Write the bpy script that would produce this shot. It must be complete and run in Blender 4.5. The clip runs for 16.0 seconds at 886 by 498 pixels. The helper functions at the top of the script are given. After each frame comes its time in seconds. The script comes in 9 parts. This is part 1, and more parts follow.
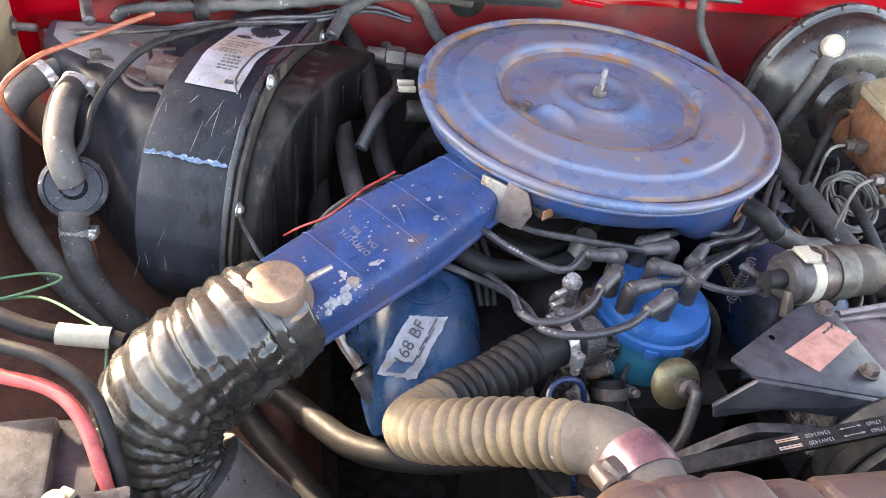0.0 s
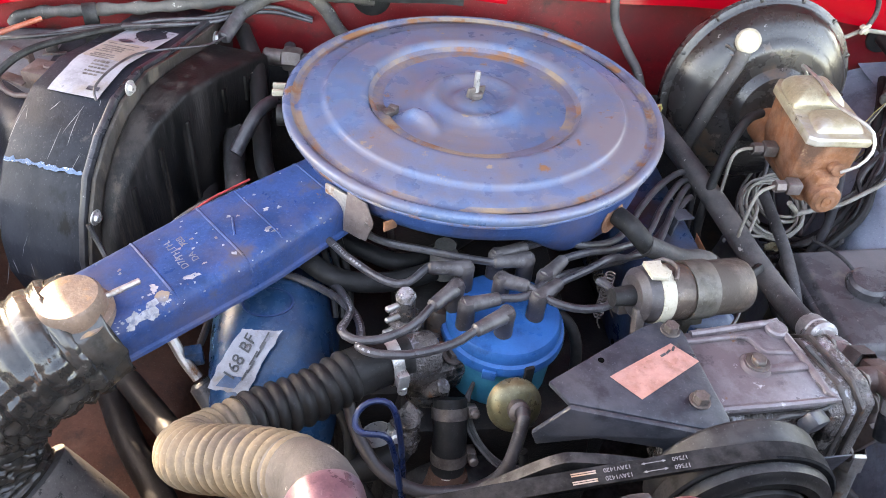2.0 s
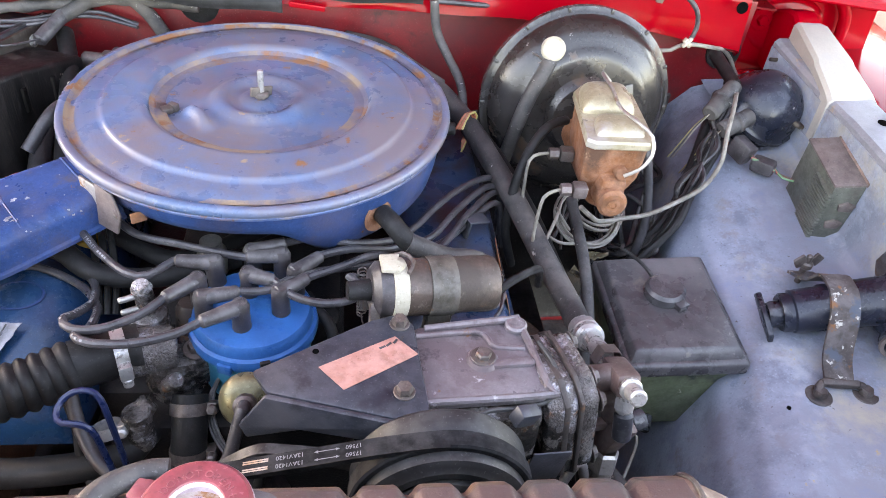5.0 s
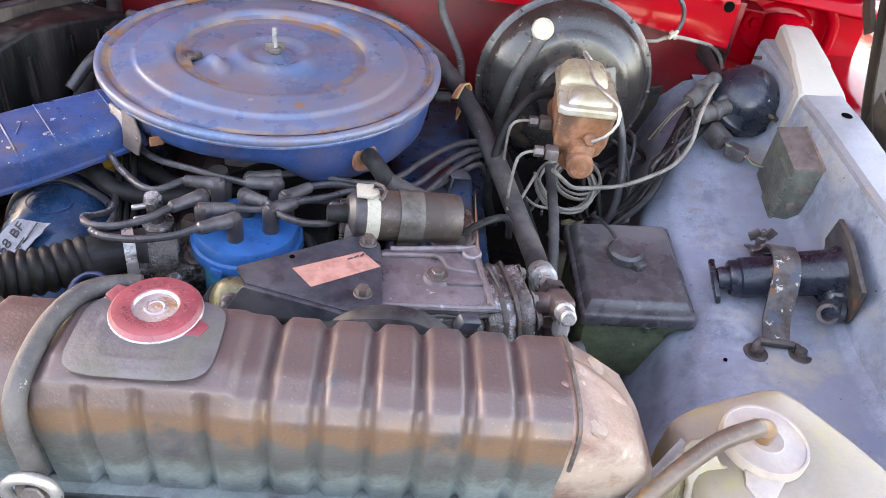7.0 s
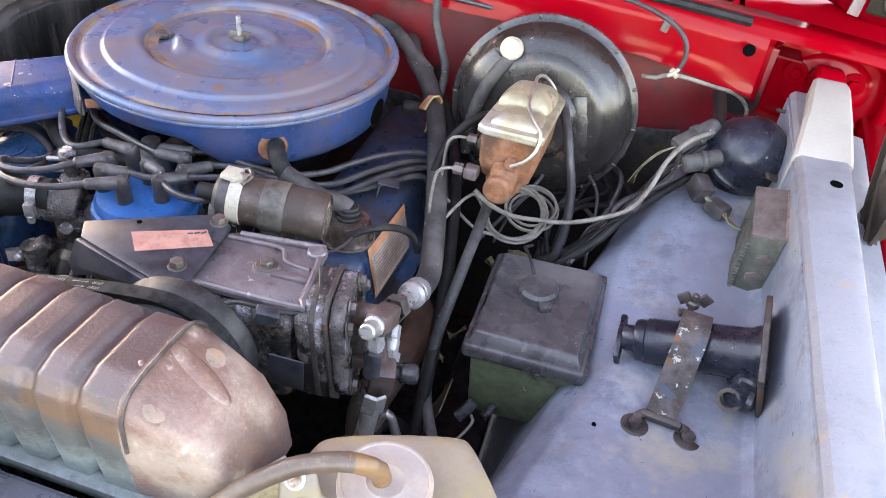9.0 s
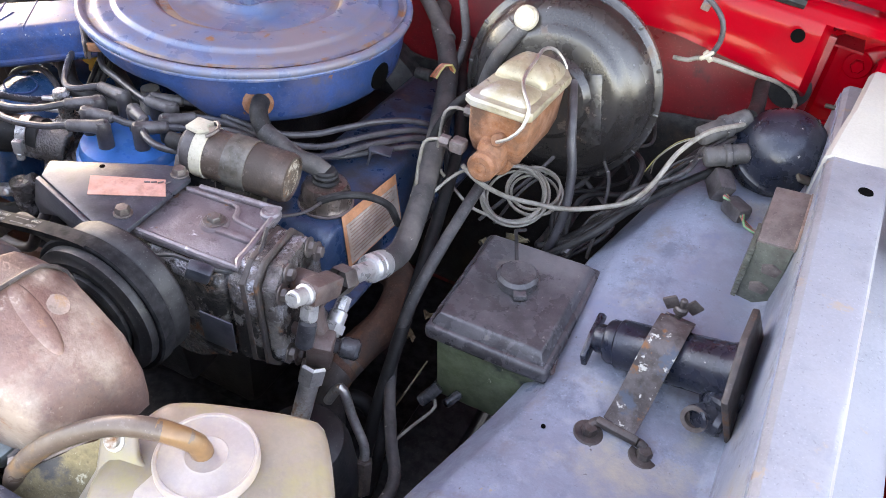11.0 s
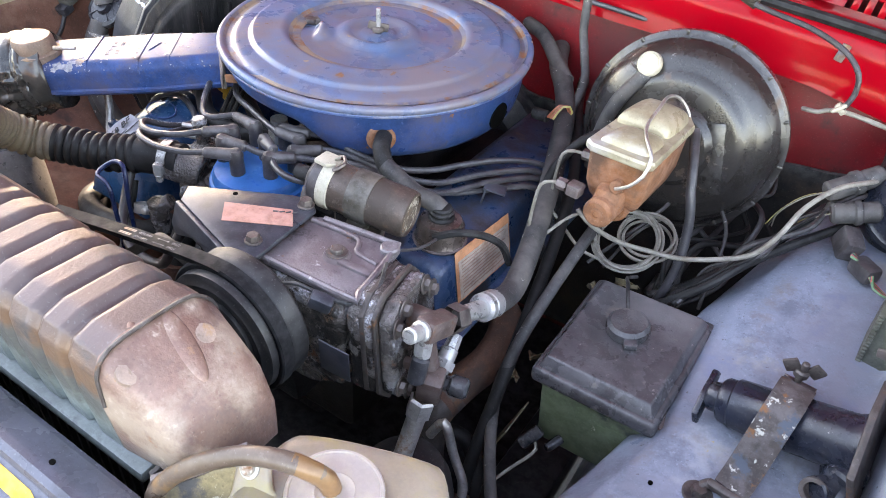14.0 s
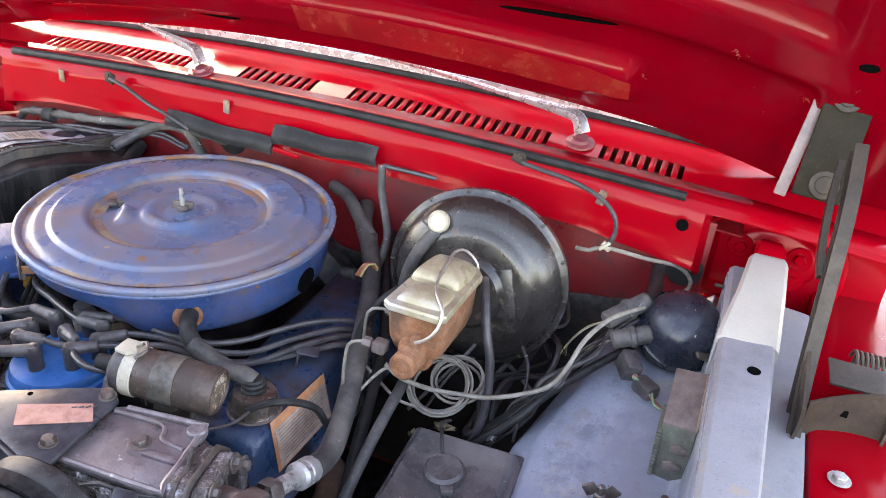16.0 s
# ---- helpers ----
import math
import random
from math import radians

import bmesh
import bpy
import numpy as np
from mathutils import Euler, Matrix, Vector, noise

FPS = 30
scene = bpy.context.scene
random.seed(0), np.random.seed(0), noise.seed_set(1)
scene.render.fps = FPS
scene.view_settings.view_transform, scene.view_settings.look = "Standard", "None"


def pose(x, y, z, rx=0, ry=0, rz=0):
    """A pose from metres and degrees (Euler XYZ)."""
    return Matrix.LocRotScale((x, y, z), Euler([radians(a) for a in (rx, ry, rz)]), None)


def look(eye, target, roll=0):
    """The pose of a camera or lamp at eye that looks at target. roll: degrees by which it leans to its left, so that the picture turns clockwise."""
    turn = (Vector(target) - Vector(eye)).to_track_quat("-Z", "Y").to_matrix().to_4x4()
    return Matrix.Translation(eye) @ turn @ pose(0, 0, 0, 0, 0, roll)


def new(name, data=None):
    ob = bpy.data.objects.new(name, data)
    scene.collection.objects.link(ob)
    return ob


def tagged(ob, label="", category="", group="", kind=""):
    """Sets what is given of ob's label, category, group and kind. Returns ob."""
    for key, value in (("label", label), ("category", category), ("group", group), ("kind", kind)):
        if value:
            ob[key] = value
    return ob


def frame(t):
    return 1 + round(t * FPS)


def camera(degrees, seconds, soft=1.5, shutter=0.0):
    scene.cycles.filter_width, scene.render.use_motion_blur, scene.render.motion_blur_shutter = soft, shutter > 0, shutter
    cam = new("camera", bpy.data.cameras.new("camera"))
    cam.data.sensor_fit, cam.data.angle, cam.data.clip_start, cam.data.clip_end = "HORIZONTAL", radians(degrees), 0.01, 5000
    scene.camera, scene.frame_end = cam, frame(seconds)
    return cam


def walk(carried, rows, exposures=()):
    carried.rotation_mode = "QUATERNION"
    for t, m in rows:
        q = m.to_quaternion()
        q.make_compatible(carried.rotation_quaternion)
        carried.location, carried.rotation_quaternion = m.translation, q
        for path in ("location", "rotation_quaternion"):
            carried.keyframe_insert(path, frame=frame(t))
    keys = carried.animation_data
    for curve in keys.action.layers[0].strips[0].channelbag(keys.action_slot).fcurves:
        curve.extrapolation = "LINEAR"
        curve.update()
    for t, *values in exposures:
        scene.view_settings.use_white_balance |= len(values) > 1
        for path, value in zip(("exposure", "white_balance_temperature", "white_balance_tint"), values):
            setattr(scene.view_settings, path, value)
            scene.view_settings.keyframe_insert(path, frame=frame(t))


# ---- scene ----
cam = camera(61.4, 16.0, soft=0.9)
PATH = [
    (0.0, (-0.3757, -0.7787, 1.5396), (-0.1783, -0.0442, 0.8903), 9.19),
    (0.5, (-0.3207, -0.7916, 1.5501), (-0.1319, -0.0615, 0.8934), 8.60),
    (1.0, (-0.2753, -0.7911, 1.5567), (-0.1096, -0.0609, 0.8938), 7.58),
    (1.5, (-0.2209, -0.7715, 1.5569), (-0.0769, -0.0413, 0.8891), 6.77),
    (2.0, (-0.1483, -0.7698, 1.5608), (-0.0257, -0.0357, 0.8928), 5.92),
    (2.5, (-0.0833, -0.7919, 1.5562), (0.0278, -0.0498, 0.8951), 5.63),
    (3.0, (-0.0331, -0.8052, 1.5561), (0.0739, -0.0563, 0.9020), 5.60),
    (3.5, (0.0100, -0.8120, 1.5605), (0.1185, -0.0549, 0.9162), 5.69),
    (4.0, (0.0457, -0.8159, 1.5548), (0.1631, -0.0549, 0.9167), 5.89),
    (4.2, (0.0596, -0.8140, 1.5561), (0.1816, -0.0532, 0.9186), 6.04),
    (6.3, (0.1184, -0.8338, 1.5216), (0.2464, -0.0596, 0.9018), 7.64),
    (6.5, (0.1206, -0.8528, 1.5269), (0.2353, -0.0774, 0.9058), 7.83),
    (7.0, (0.1672, -0.9525, 1.5467), (0.2468, -0.1713, 0.9276), 8.51),
    (7.5, (0.2456, -0.9957, 1.5690), (0.2595, -0.2078, 0.9533), 8.34),
    (8.0, (0.4028, -0.9303, 1.5527), (0.3497, -0.1444, 0.9366), 8.06),
    (8.5, (0.5146, -0.9072, 1.5595), (0.4000, -0.1279, 0.9433), 7.72),
    (8.7, (0.5200, -0.9052, 1.5562), (0.3827, -0.1283, 0.9416), 7.64),
    (10.8, (0.6472, -0.7977, 1.5352), (0.3657, -0.0852, 0.8925), 7.24),
    (11.0, (0.6585, -0.8057, 1.5313), (0.3721, -0.0999, 0.8834), 7.00),
    (11.5, (0.6859, -0.8018, 1.5312), (0.3973, -0.1097, 0.8696), 6.55),
    (12.0, (0.6996, -0.7965, 1.5240), (0.4138, -0.1178, 0.8474), 6.54),
    (12.5, (0.7102, -0.8004, 1.5065), (0.4199, -0.1392, 0.8147), 6.77),
    (13.0, (0.6768, -0.8236, 1.5122), (0.3555, -0.1760, 0.8213), 6.22),
    (13.5, (0.6448, -0.8306, 1.5183), (0.2836, -0.1847, 0.8457), 5.49),
    (14.0, (0.6283, -0.8165, 1.5480), (0.2304, -0.1521, 0.9153), 4.93),
    (14.5, (0.6342, -0.8038, 1.5769), (0.2225, -0.1026, 0.9948), 4.73),
    (15.0, (0.6535, -0.8011, 1.6050), (0.2595, -0.0505, 1.0747), 4.74),
    (15.5, (0.6712, -0.8026, 1.6118), (0.3215, -0.0079, 1.1157), 4.83),
    (16.0, (0.6890, -0.8037, 1.6141), (0.4032, 0.0268, 1.1361), 5.34),
]
walk(cam, [(t, look(eye, target, roll)) for t, eye, target, roll in PATH], exposures=[(0.0, 3.91, 9800, 18), (2.0, 4.04, 9800, 19), (4.0, 4.16, 10000, 21), (7.5, 3.87, 9800, 22), (11.0, 4.00, 9900, 23), (13.0, 3.84, 9700, 20), (14.5, 4.00, 9700, 20), (16.0, 3.74, 9700, 22)])

# ---- light: sun behind the open hood, clear sky ----
SUN_TO = Vector((-0.528, 0.55, 0.40)).normalized()
world = bpy.data.worlds.new("sky")
scene.world = world
world.use_nodes = True
wn = world.node_tree
wn.nodes.clear()
sky = wn.nodes.new("ShaderNodeTexSky")
sky.sky_type = "NISHITA"
sky.sun_disc = False
sky.sun_elevation = math.asin(SUN_TO.z)
sky.sun_rotation = math.atan2(SUN_TO.x, SUN_TO.y)
sky_bg = wn.nodes.new("ShaderNodeBackground")
sky_bg.inputs["Strength"].default_value = 0.15
sky_out = wn.nodes.new("ShaderNodeOutputWorld")
wn.links.new(sky.outputs[0], sky_bg.inputs["Color"])
wn.links.new(sky_bg.outputs[0], sky_out.inputs["Surface"])
sun_data = bpy.data.lights.new("sun", "SUN")
sun_data.energy = 2.0
sun_data.angle = radians(0.6)
sun_data.color = (1.0, 0.95, 0.87)
sun = new("sun", sun_data)
sun.matrix_world = look(SUN_TO * 20, (0, 0, 0))

# ---- materials ----
def rgb(c):
    return (*c, 1.0)


def surface(name, base, rough=0.5, metal=0.0, vary=0.25, scale=18.0, patches=(), bump=0.15, grain=350.0, coat=0.0, alpha_sss=0.0, grime=0.35, wear=0.3, spec=0.5, bands=(), speck=0.25, stretch=(1, 1, 1)):
    """A worn surface: slow and fine variation of the base colour, then patches (colour, scale, threshold, softness, roughness, metal)."""
    m = bpy.data.materials.new(name)
    m.use_nodes = True
    nt = m.node_tree
    b = nt.nodes["Principled BSDF"]
    tc = nt.nodes.new("ShaderNodeTexCoord")
    place = nt.nodes.new("ShaderNodeMapping")
    place.inputs["Scale"].default_value = stretch
    nt.links.new(tc.outputs["Object"], place.inputs["Vector"])
    def tex(s, detail=5.0, r=0.6):
        n = nt.nodes.new("ShaderNodeTexNoise")
        n.inputs["Scale"].default_value = s
        n.inputs["Detail"].default_value = detail
        n.inputs["Roughness"].default_value = r
        nt.links.new(place.outputs[0], n.inputs["Vector"])
        return n.outputs["Fac"]
    def mix(fac, a, bb, kind="MIX"):
        n = nt.nodes.new("ShaderNodeMix")
        n.data_type = "RGBA"
        n.blend_type = kind
        for key, v in ((0, fac), (6, a), (7, bb)):
            if isinstance(v, (tuple, float, int)):
                n.inputs[key].default_value = v
            else:
                nt.links.new(v, n.inputs[key])
        return n.outputs[2]
    def ramp(fac, lo, hi, a=0.0, bb=1.0):
        n = nt.nodes.new("ShaderNodeMapRange")
        n.inputs[1].default_value, n.inputs[2].default_value = lo, hi
        n.inputs[3].default_value, n.inputs[4].default_value = a, bb
        nt.links.new(fac, n.inputs[0])
        return n.outputs[0]
    def height():
        n = nt.nodes.new("ShaderNodeSeparateXYZ")
        nt.links.new(tc.outputs["Object"], n.inputs[0])
        return n.outputs[2]
    def add(a, bb, k):
        n = nt.nodes.new("ShaderNodeMath")
        n.operation = "MULTIPLY_ADD"
        nt.links.new(bb, n.inputs[0])
        n.inputs[1].default_value = k
        nt.links.new(a, n.inputs[2])
        return n.outputs[0]
    dark = tuple(c * (1 - vary) for c in base)
    light = tuple(min(1.0, c * (1 + vary)) for c in base)
    col = mix(ramp(tex(scale, 7, 0.65), 0.36, 0.64), rgb(dark), rgb(light))
    fine = tex(grain, 3)
    col = mix(ramp(fine, 0.38, 0.62, 0.0, 0.5 * vary + 0.05), col, rgb(tuple(c * 0.4 for c in base)))
    if grime:
        col = mix(ramp(tex(scale * 2.1, 10, 0.72), 0.50, 0.62, 0.0, grime), col, rgb(tuple(c * 0.25 + 0.006 for c in base)))
        col = mix(ramp(tex(170.0, 4, 0.6), 0.63, 0.68, 0.0, grime * 0.8), col, rgb(tuple(min(1.0, c * 1.2 + 0.06) for c in base)))
    for c, lo, hi, amp, s, k in bands:
        # a run of stain between two heights, with a ragged edge
        col = mix(ramp(add(height(), tex(s, 8, 0.65), amp), lo + amp * 0.5, hi + amp * 0.5, 0.0, k), col, rgb(c))
    if speck:
        col = mix(ramp(tex(430.0, 2, 0.5), 0.66, 0.70, 0.0, speck), col, rgb(tuple(min(1.0, c * 1.3 + 0.16) for c in base)))
        col = mix(ramp(tex(290.0, 3, 0.5), 0.64, 0.69, 0.0, speck * 1.4), col, rgb(tuple(c * 0.25 for c in base)))
    if wear:
        g = nt.nodes.new("ShaderNodeNewGeometry")
        w = nt.nodes.new("ShaderNodeMath")
        w.operation = "MULTIPLY"
        nt.links.new(ramp(g.outputs["Pointiness"], 0.515, 0.60, 0.0, wear), w.inputs[0])
        nt.links.new(ramp(tex(60.0, 5), 0.40, 0.60), w.inputs[1])
        col = mix(w.outputs[0], col, rgb(tuple(min(1.0, c * 1.2 + 0.16) for c in base)))
    rgh = ramp(tex(scale * 2.3, 4), 0.3, 0.7, max(0.02, rough - 0.12), min(1.0, rough + 0.12))
    met = None
    for c, s, lo, soft, pr, pm in patches:
        k = ramp(tex(s, 9, 0.68), lo, lo + soft)
        col = mix(k, col, rgb(c))
        n = nt.nodes.new("ShaderNodeMix")
        nt.links.new(k, n.inputs[0])
        nt.links.new(rgh, n.inputs[2])
        n.inputs[3].default_value = pr
        rgh = n.outputs[0]
        if metal > 0:
            n = nt.nodes.new("ShaderNodeMix")
            nt.links.new(k, n.inputs[0])
            if met is None:
                n.inputs[2].default_value = metal
            else:
                nt.links.new(met, n.inputs[2])
            n.inputs[3].default_value = pm
            met = n.outputs[0]
    nt.links.new(col, b.inputs["Base Color"])
    nt.links.new(rgh, b.inputs["Roughness"])
    b.inputs["Metallic"].default_value = metal
    if met is not None:
        nt.links.new(met, b.inputs["Metallic"])
    b.inputs["Specular IOR Level"].default_value = spec
    if coat:
        b.inputs["Coat Weight"].default_value = coat
        b.inputs["Coat Roughness"].default_value = 0.08
    if alpha_sss:
        b.inputs["Subsurface Weight"].default_value = alpha_sss
        b.inputs["Subsurface Radius"].default_value = (0.03, 0.022, 0.012)
    if bump:
        n = nt.nodes.new("ShaderNodeBump")
        n.inputs["Strength"].default_value = bump
        n.inputs["Distance"].default_value = 0.002
        h = mix(0.5, fine, tex(scale * 3, 5))
        nt.links.new(h, n.inputs["Height"])
        nt.links.new(n.outputs[0], b.inputs["Normal"])
    return m


RUST = (0.20, 0.085, 0.035)
DUST = (0.30, 0.245, 0.19)
M = {}
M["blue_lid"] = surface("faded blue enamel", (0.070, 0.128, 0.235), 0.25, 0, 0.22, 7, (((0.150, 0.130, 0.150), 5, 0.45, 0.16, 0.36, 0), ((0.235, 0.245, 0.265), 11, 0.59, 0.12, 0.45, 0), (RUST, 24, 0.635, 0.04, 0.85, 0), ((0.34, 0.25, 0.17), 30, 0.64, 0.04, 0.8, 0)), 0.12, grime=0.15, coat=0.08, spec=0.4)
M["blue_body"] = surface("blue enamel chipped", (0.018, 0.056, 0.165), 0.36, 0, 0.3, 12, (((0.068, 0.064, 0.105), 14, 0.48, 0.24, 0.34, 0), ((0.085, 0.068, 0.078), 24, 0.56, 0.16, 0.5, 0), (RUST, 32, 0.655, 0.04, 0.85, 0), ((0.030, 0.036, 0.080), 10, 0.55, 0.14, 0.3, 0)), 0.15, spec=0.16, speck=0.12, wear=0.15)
M["blue_rim"] = surface("blue enamel rubbed to rust", (0.05, 0.10, 0.24), 0.4, 0, 0.3, 16, ((DUST, 20, 0.5, 0.2, 0.6, 0), (RUST, 26, 0.55, 0.08, 0.85, 0)), 0.2)
M["rust_ring"] = surface("rust in the lid groove", (0.115, 0.115, 0.165), 0.5, 0, 0.3, 20, (((0.26, 0.19, 0.13), 16, 0.47, 0.12, 0.6, 0), ((0.22, 0.095, 0.04), 22, 0.53, 0.08, 0.85, 0)), 0.3)
M["blue_engine"] = surface("engine blue enamel", (0.006, 0.054, 0.135), 0.28, 0, 0.3, 12, (((0.10, 0.095, 0.10), 8, 0.58, 0.2, 0.6, 0), ((0.012, 0.018, 0.030), 14, 0.53, 0.14, 0.4, 0)), 0.2, spec=0.4)
M["blue_plastic"] = surface("bright blue plastic", (0.003, 0.112, 0.340), 0.34, 0, 0.10, 14, (((0.02, 0.125, 0.29), 12, 0.58, 0.2, 0.5, 0), ((0.004, 0.06, 0.19), 22, 0.60, 0.1, 0.4, 0)), 0.05, grime=0.2, wear=0.15, spec=0.26, speck=0.06)
M["teal_plastic"] = surface("teal plastic", (0.003, 0.23, 0.36), 0.4, 0, 0.15, 14, (((0.02, 0.15, 0.20), 14, 0.58, 0.2, 0.6, 0),), 0.05, grime=0.2, wear=0.1, spec=0.2, speck=0.05)
M["black_plastic"] = surface("black plastic dusty", (0.018, 0.019, 0.024), 0.27, 0, 0.3, 8, (((0.050, 0.050, 0.056), 7, 0.50, 0.2, 0.42, 0), ((0.115, 0.095, 0.080), 13, 0.62, 0.12, 0.8, 0), ((0.26, 0.25, 0.24), 85, 0.665, 0.02, 0.8, 0)), 0.2, spec=0.4)
M["black_lid"] = surface("black battery case", (0.060, 0.057, 0.062), 0.27, 0, 0.3, 12, (((0.165, 0.155, 0.158), 7, 0.46, 0.2, 0.5, 0), ((0.34, 0.31, 0.29), 55, 0.65, 0.04, 0.8, 0), ((0.26, 0.22, 0.19), 18, 0.60, 0.12, 0.8, 0), ((0.22, 0.20, 0.19), 120, 0.66, 0.03, 0.8, 0)), 0.3)
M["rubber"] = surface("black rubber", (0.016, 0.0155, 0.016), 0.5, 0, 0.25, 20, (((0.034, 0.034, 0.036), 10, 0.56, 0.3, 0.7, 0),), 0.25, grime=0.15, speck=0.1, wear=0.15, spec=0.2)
M["rubber_dusty"] = surface("dusty rubber hose", (0.036, 0.034, 0.035), 0.6, 0, 0.25, 22, (((0.13, 0.115, 0.105), 10, 0.47, 0.2, 0.9, 0), ((0.40, 0.37, 0.34), 90, 0.64, 0.03, 0.9, 0)), 0.4)
M["wire_grey"] = surface("grey ignition lead", (0.034, 0.032, 0.037), 0.38, 0, 0.2, 30, (((0.11, 0.09, 0.085), 14, 0.55, 0.3, 0.7, 0),), 0.1)
M["boot"] = surface("brown grey boot", (0.042, 0.035, 0.037), 0.42, 0, 0.2, 30, (((0.075, 0.064, 0.066), 16, 0.53, 0.3, 0.7, 0),), 0.1)
M["wire_black"] = surface("black wire", (0.018, 0.018, 0.019), 0.5, 0, 0.2, 30, (((0.13, 0.11, 0.1), 12, 0.55, 0.3, 0.8, 0),), 0.1)
M["wire_beige"] = surface("grey beige wire", (0.22, 0.20, 0.17), 0.5, 0, 0.2, 30, (((0.16, 0.13, 0.10), 25, 0.56, 0.12, 0.7, 0),), 0.05)
M["wire_red"] = surface("red wire", (0.45, 0.03, 0.03), 0.5, 0, 0.15, 30, (), 0.05)
M["wire_orange"] = surface("orange red wire", (0.34, 0.075, 0.035), 0.5, 0, 0.15, 30, (), 0.05)
M["wire_pink"] = surface("faded red cable", (0.50, 0.075, 0.07), 0.5, 0, 0.15, 30, (), 0.05)
M["wire_green"] = surface("faded green wire", (0.085, 0.22, 0.10), 0.5, 0, 0.15, 30, (), 0.05)
M["wire_yellow"] = surface("yellow wire", (0.38, 0.32, 0.10), 0.5, 0, 0.15, 30, (), 0.05)
M["foil"] = surface("dusty satin vinyl", (0.034, 0.032, 0.030), 0.24, 0, 0.3, 10, (((0.016, 0.016, 0.016), 9, 0.50, 0.10, 0.16, 0), ((0.088, 0.081, 0.068), 6, 0.50, 0.14, 0.34, 0)), 0.15, 120, spec=0.6, grime=0.15, speck=0.05, wear=0.0)
M["heater_side"] = surface("scuffed matt black plastic", (0.010, 0.009, 0.009), 0.5, 0, 0.35, 16, (((0.034, 0.029, 0.027), 14, 0.50, 0.10, 0.75, 0), ((0.060, 0.048, 0.040), 30, 0.58, 0.06, 0.85, 0), ((0.005, 0.005, 0.005), 20, 0.55, 0.06, 0.4, 0)), 0.6, spec=0.25, speck=0.1, wear=0.0, stretch=(1, 1, 0.13))
M["heater_shell"] = surface("scuffed blue-black plastic", (0.015, 0.018, 0.025), 0.50, 0, 0.3, 9, (((0.030, 0.034, 0.042), 6, 0.50, 0.14, 0.50, 0), ((0.085, 0.075, 0.068), 16, 0.62, 0.08, 0.75, 0), ((0.008, 0.009, 0.012), 20, 0.56, 0.06, 0.30, 0)), 0.3, spec=0.20, speck=0.22, wear=0.1, stretch=(1, 1, 0.3))
M["seam_lip"] = surface("dusty brown seam", (0.032, 0.025, 0.020), 0.55, 0, 0.3, 20, (((0.085, 0.068, 0.052), 18, 0.52, 0.10, 0.85, 0), ((0.012, 0.011, 0.011), 24, 0.55, 0.08, 0.4, 0)), 0.4, stretch=(1, 1, 0.4))
M["plastic_dust"] = surface("pale dust on black plastic", (0.13, 0.125, 0.135), 0.6, 0, 0.25, 9, (((0.24, 0.205, 0.175), 8, 0.50, 0.16, 0.85, 0), ((0.055, 0.055, 0.062), 12, 0.55, 0.1, 0.5, 0)), 0.25)
M["gold_zinc"] = surface("iridescent zinc plate", (0.20, 0.175, 0.095), 0.34, 0.55, 0.3, 26, (((0.20, 0.21, 0.20), 22, 0.52, 0.16, 0.35, 0.6), (RUST, 34, 0.62, 0.1, 0.8, 0.0)), 0.15)
# the beige stands partly for sunlight on dusty dark rubber
M["hose_sunlit"] = surface("dusty hose with sunlight in its beige", (0.155, 0.118, 0.076), 0.7, 0, 0.2, 12, (((0.080, 0.066, 0.056), 8, 0.50, 0.14, 0.8, 0),), 0.3)
M["steel"] = surface("dull steel", (0.42, 0.40, 0.38), 0.4, 0.75, 0.25, 25, ((RUST, 26, 0.57, 0.1, 0.85, 0.0),), 0.2)
M["zinc"] = surface("bright plated steel", (0.42, 0.41, 0.40), 0.32, 0.5, 0.12, 30, (((0.24, 0.22, 0.20), 40, 0.64, 0.1, 0.5, 0.5),), 0.08)
M["bolt"] = surface("rusty bolt", (0.11, 0.088, 0.08), 0.45, 0.4, 0.3, 40, ((RUST, 60, 0.62, 0.1, 0.85, 0.0),), 0.2)
M["alu"] = surface("oxidised aluminium", (0.265, 0.240, 0.255), 0.36, 0.40, 0.35, 18, (((0.135, 0.105, 0.112), 9, 0.46, 0.14, 0.50, 0.15), ((0.06, 0.05, 0.052), 26, 0.57, 0.08, 0.6, 0.1), ((0.42, 0.40, 0.41), 40, 0.63, 0.05, 0.4, 0.4), (RUST, 34, 0.65, 0.05, 0.85, 0.0)), 0.5)
M["greasy"] = surface("greasy cast metal", (0.115, 0.100, 0.095), 0.26, 0.35, 0.45, 22, (((0.42, 0.42, 0.45), 34, 0.54, 0.06, 0.26, 0.6), ((0.020, 0.018, 0.017), 18, 0.50, 0.08, 0.22, 0.1), (RUST, 30, 0.60, 0.06, 0.8, 0.0), ((0.24, 0.22, 0.205), 14, 0.56, 0.1, 0.45, 0.2)), 2.2)
# near-black base carries the shade deep in the engine bay
M["block"] = surface("oily engine casting with bay shade in its black", (0.020, 0.018, 0.018), 0.5, 0.05, 0.4, 14, (((0.050, 0.040, 0.036), 9, 0.54, 0.14, 0.7, 0), ((0.007, 0.007, 0.008), 16, 0.50, 0.1, 0.35, 0)), 0.8, spec=0.25, speck=0.05, wear=0.0)
M["plate_dark"] = surface("dark painted bracket", (0.028, 0.034, 0.048), 0.38, 0.1, 0.25, 14, (((0.062, 0.060, 0.070), 7, 0.50, 0.2, 0.55, 0), ((0.02, 0.02, 0.028), 20, 0.56, 0.1, 0.4, 0)), 0.25)
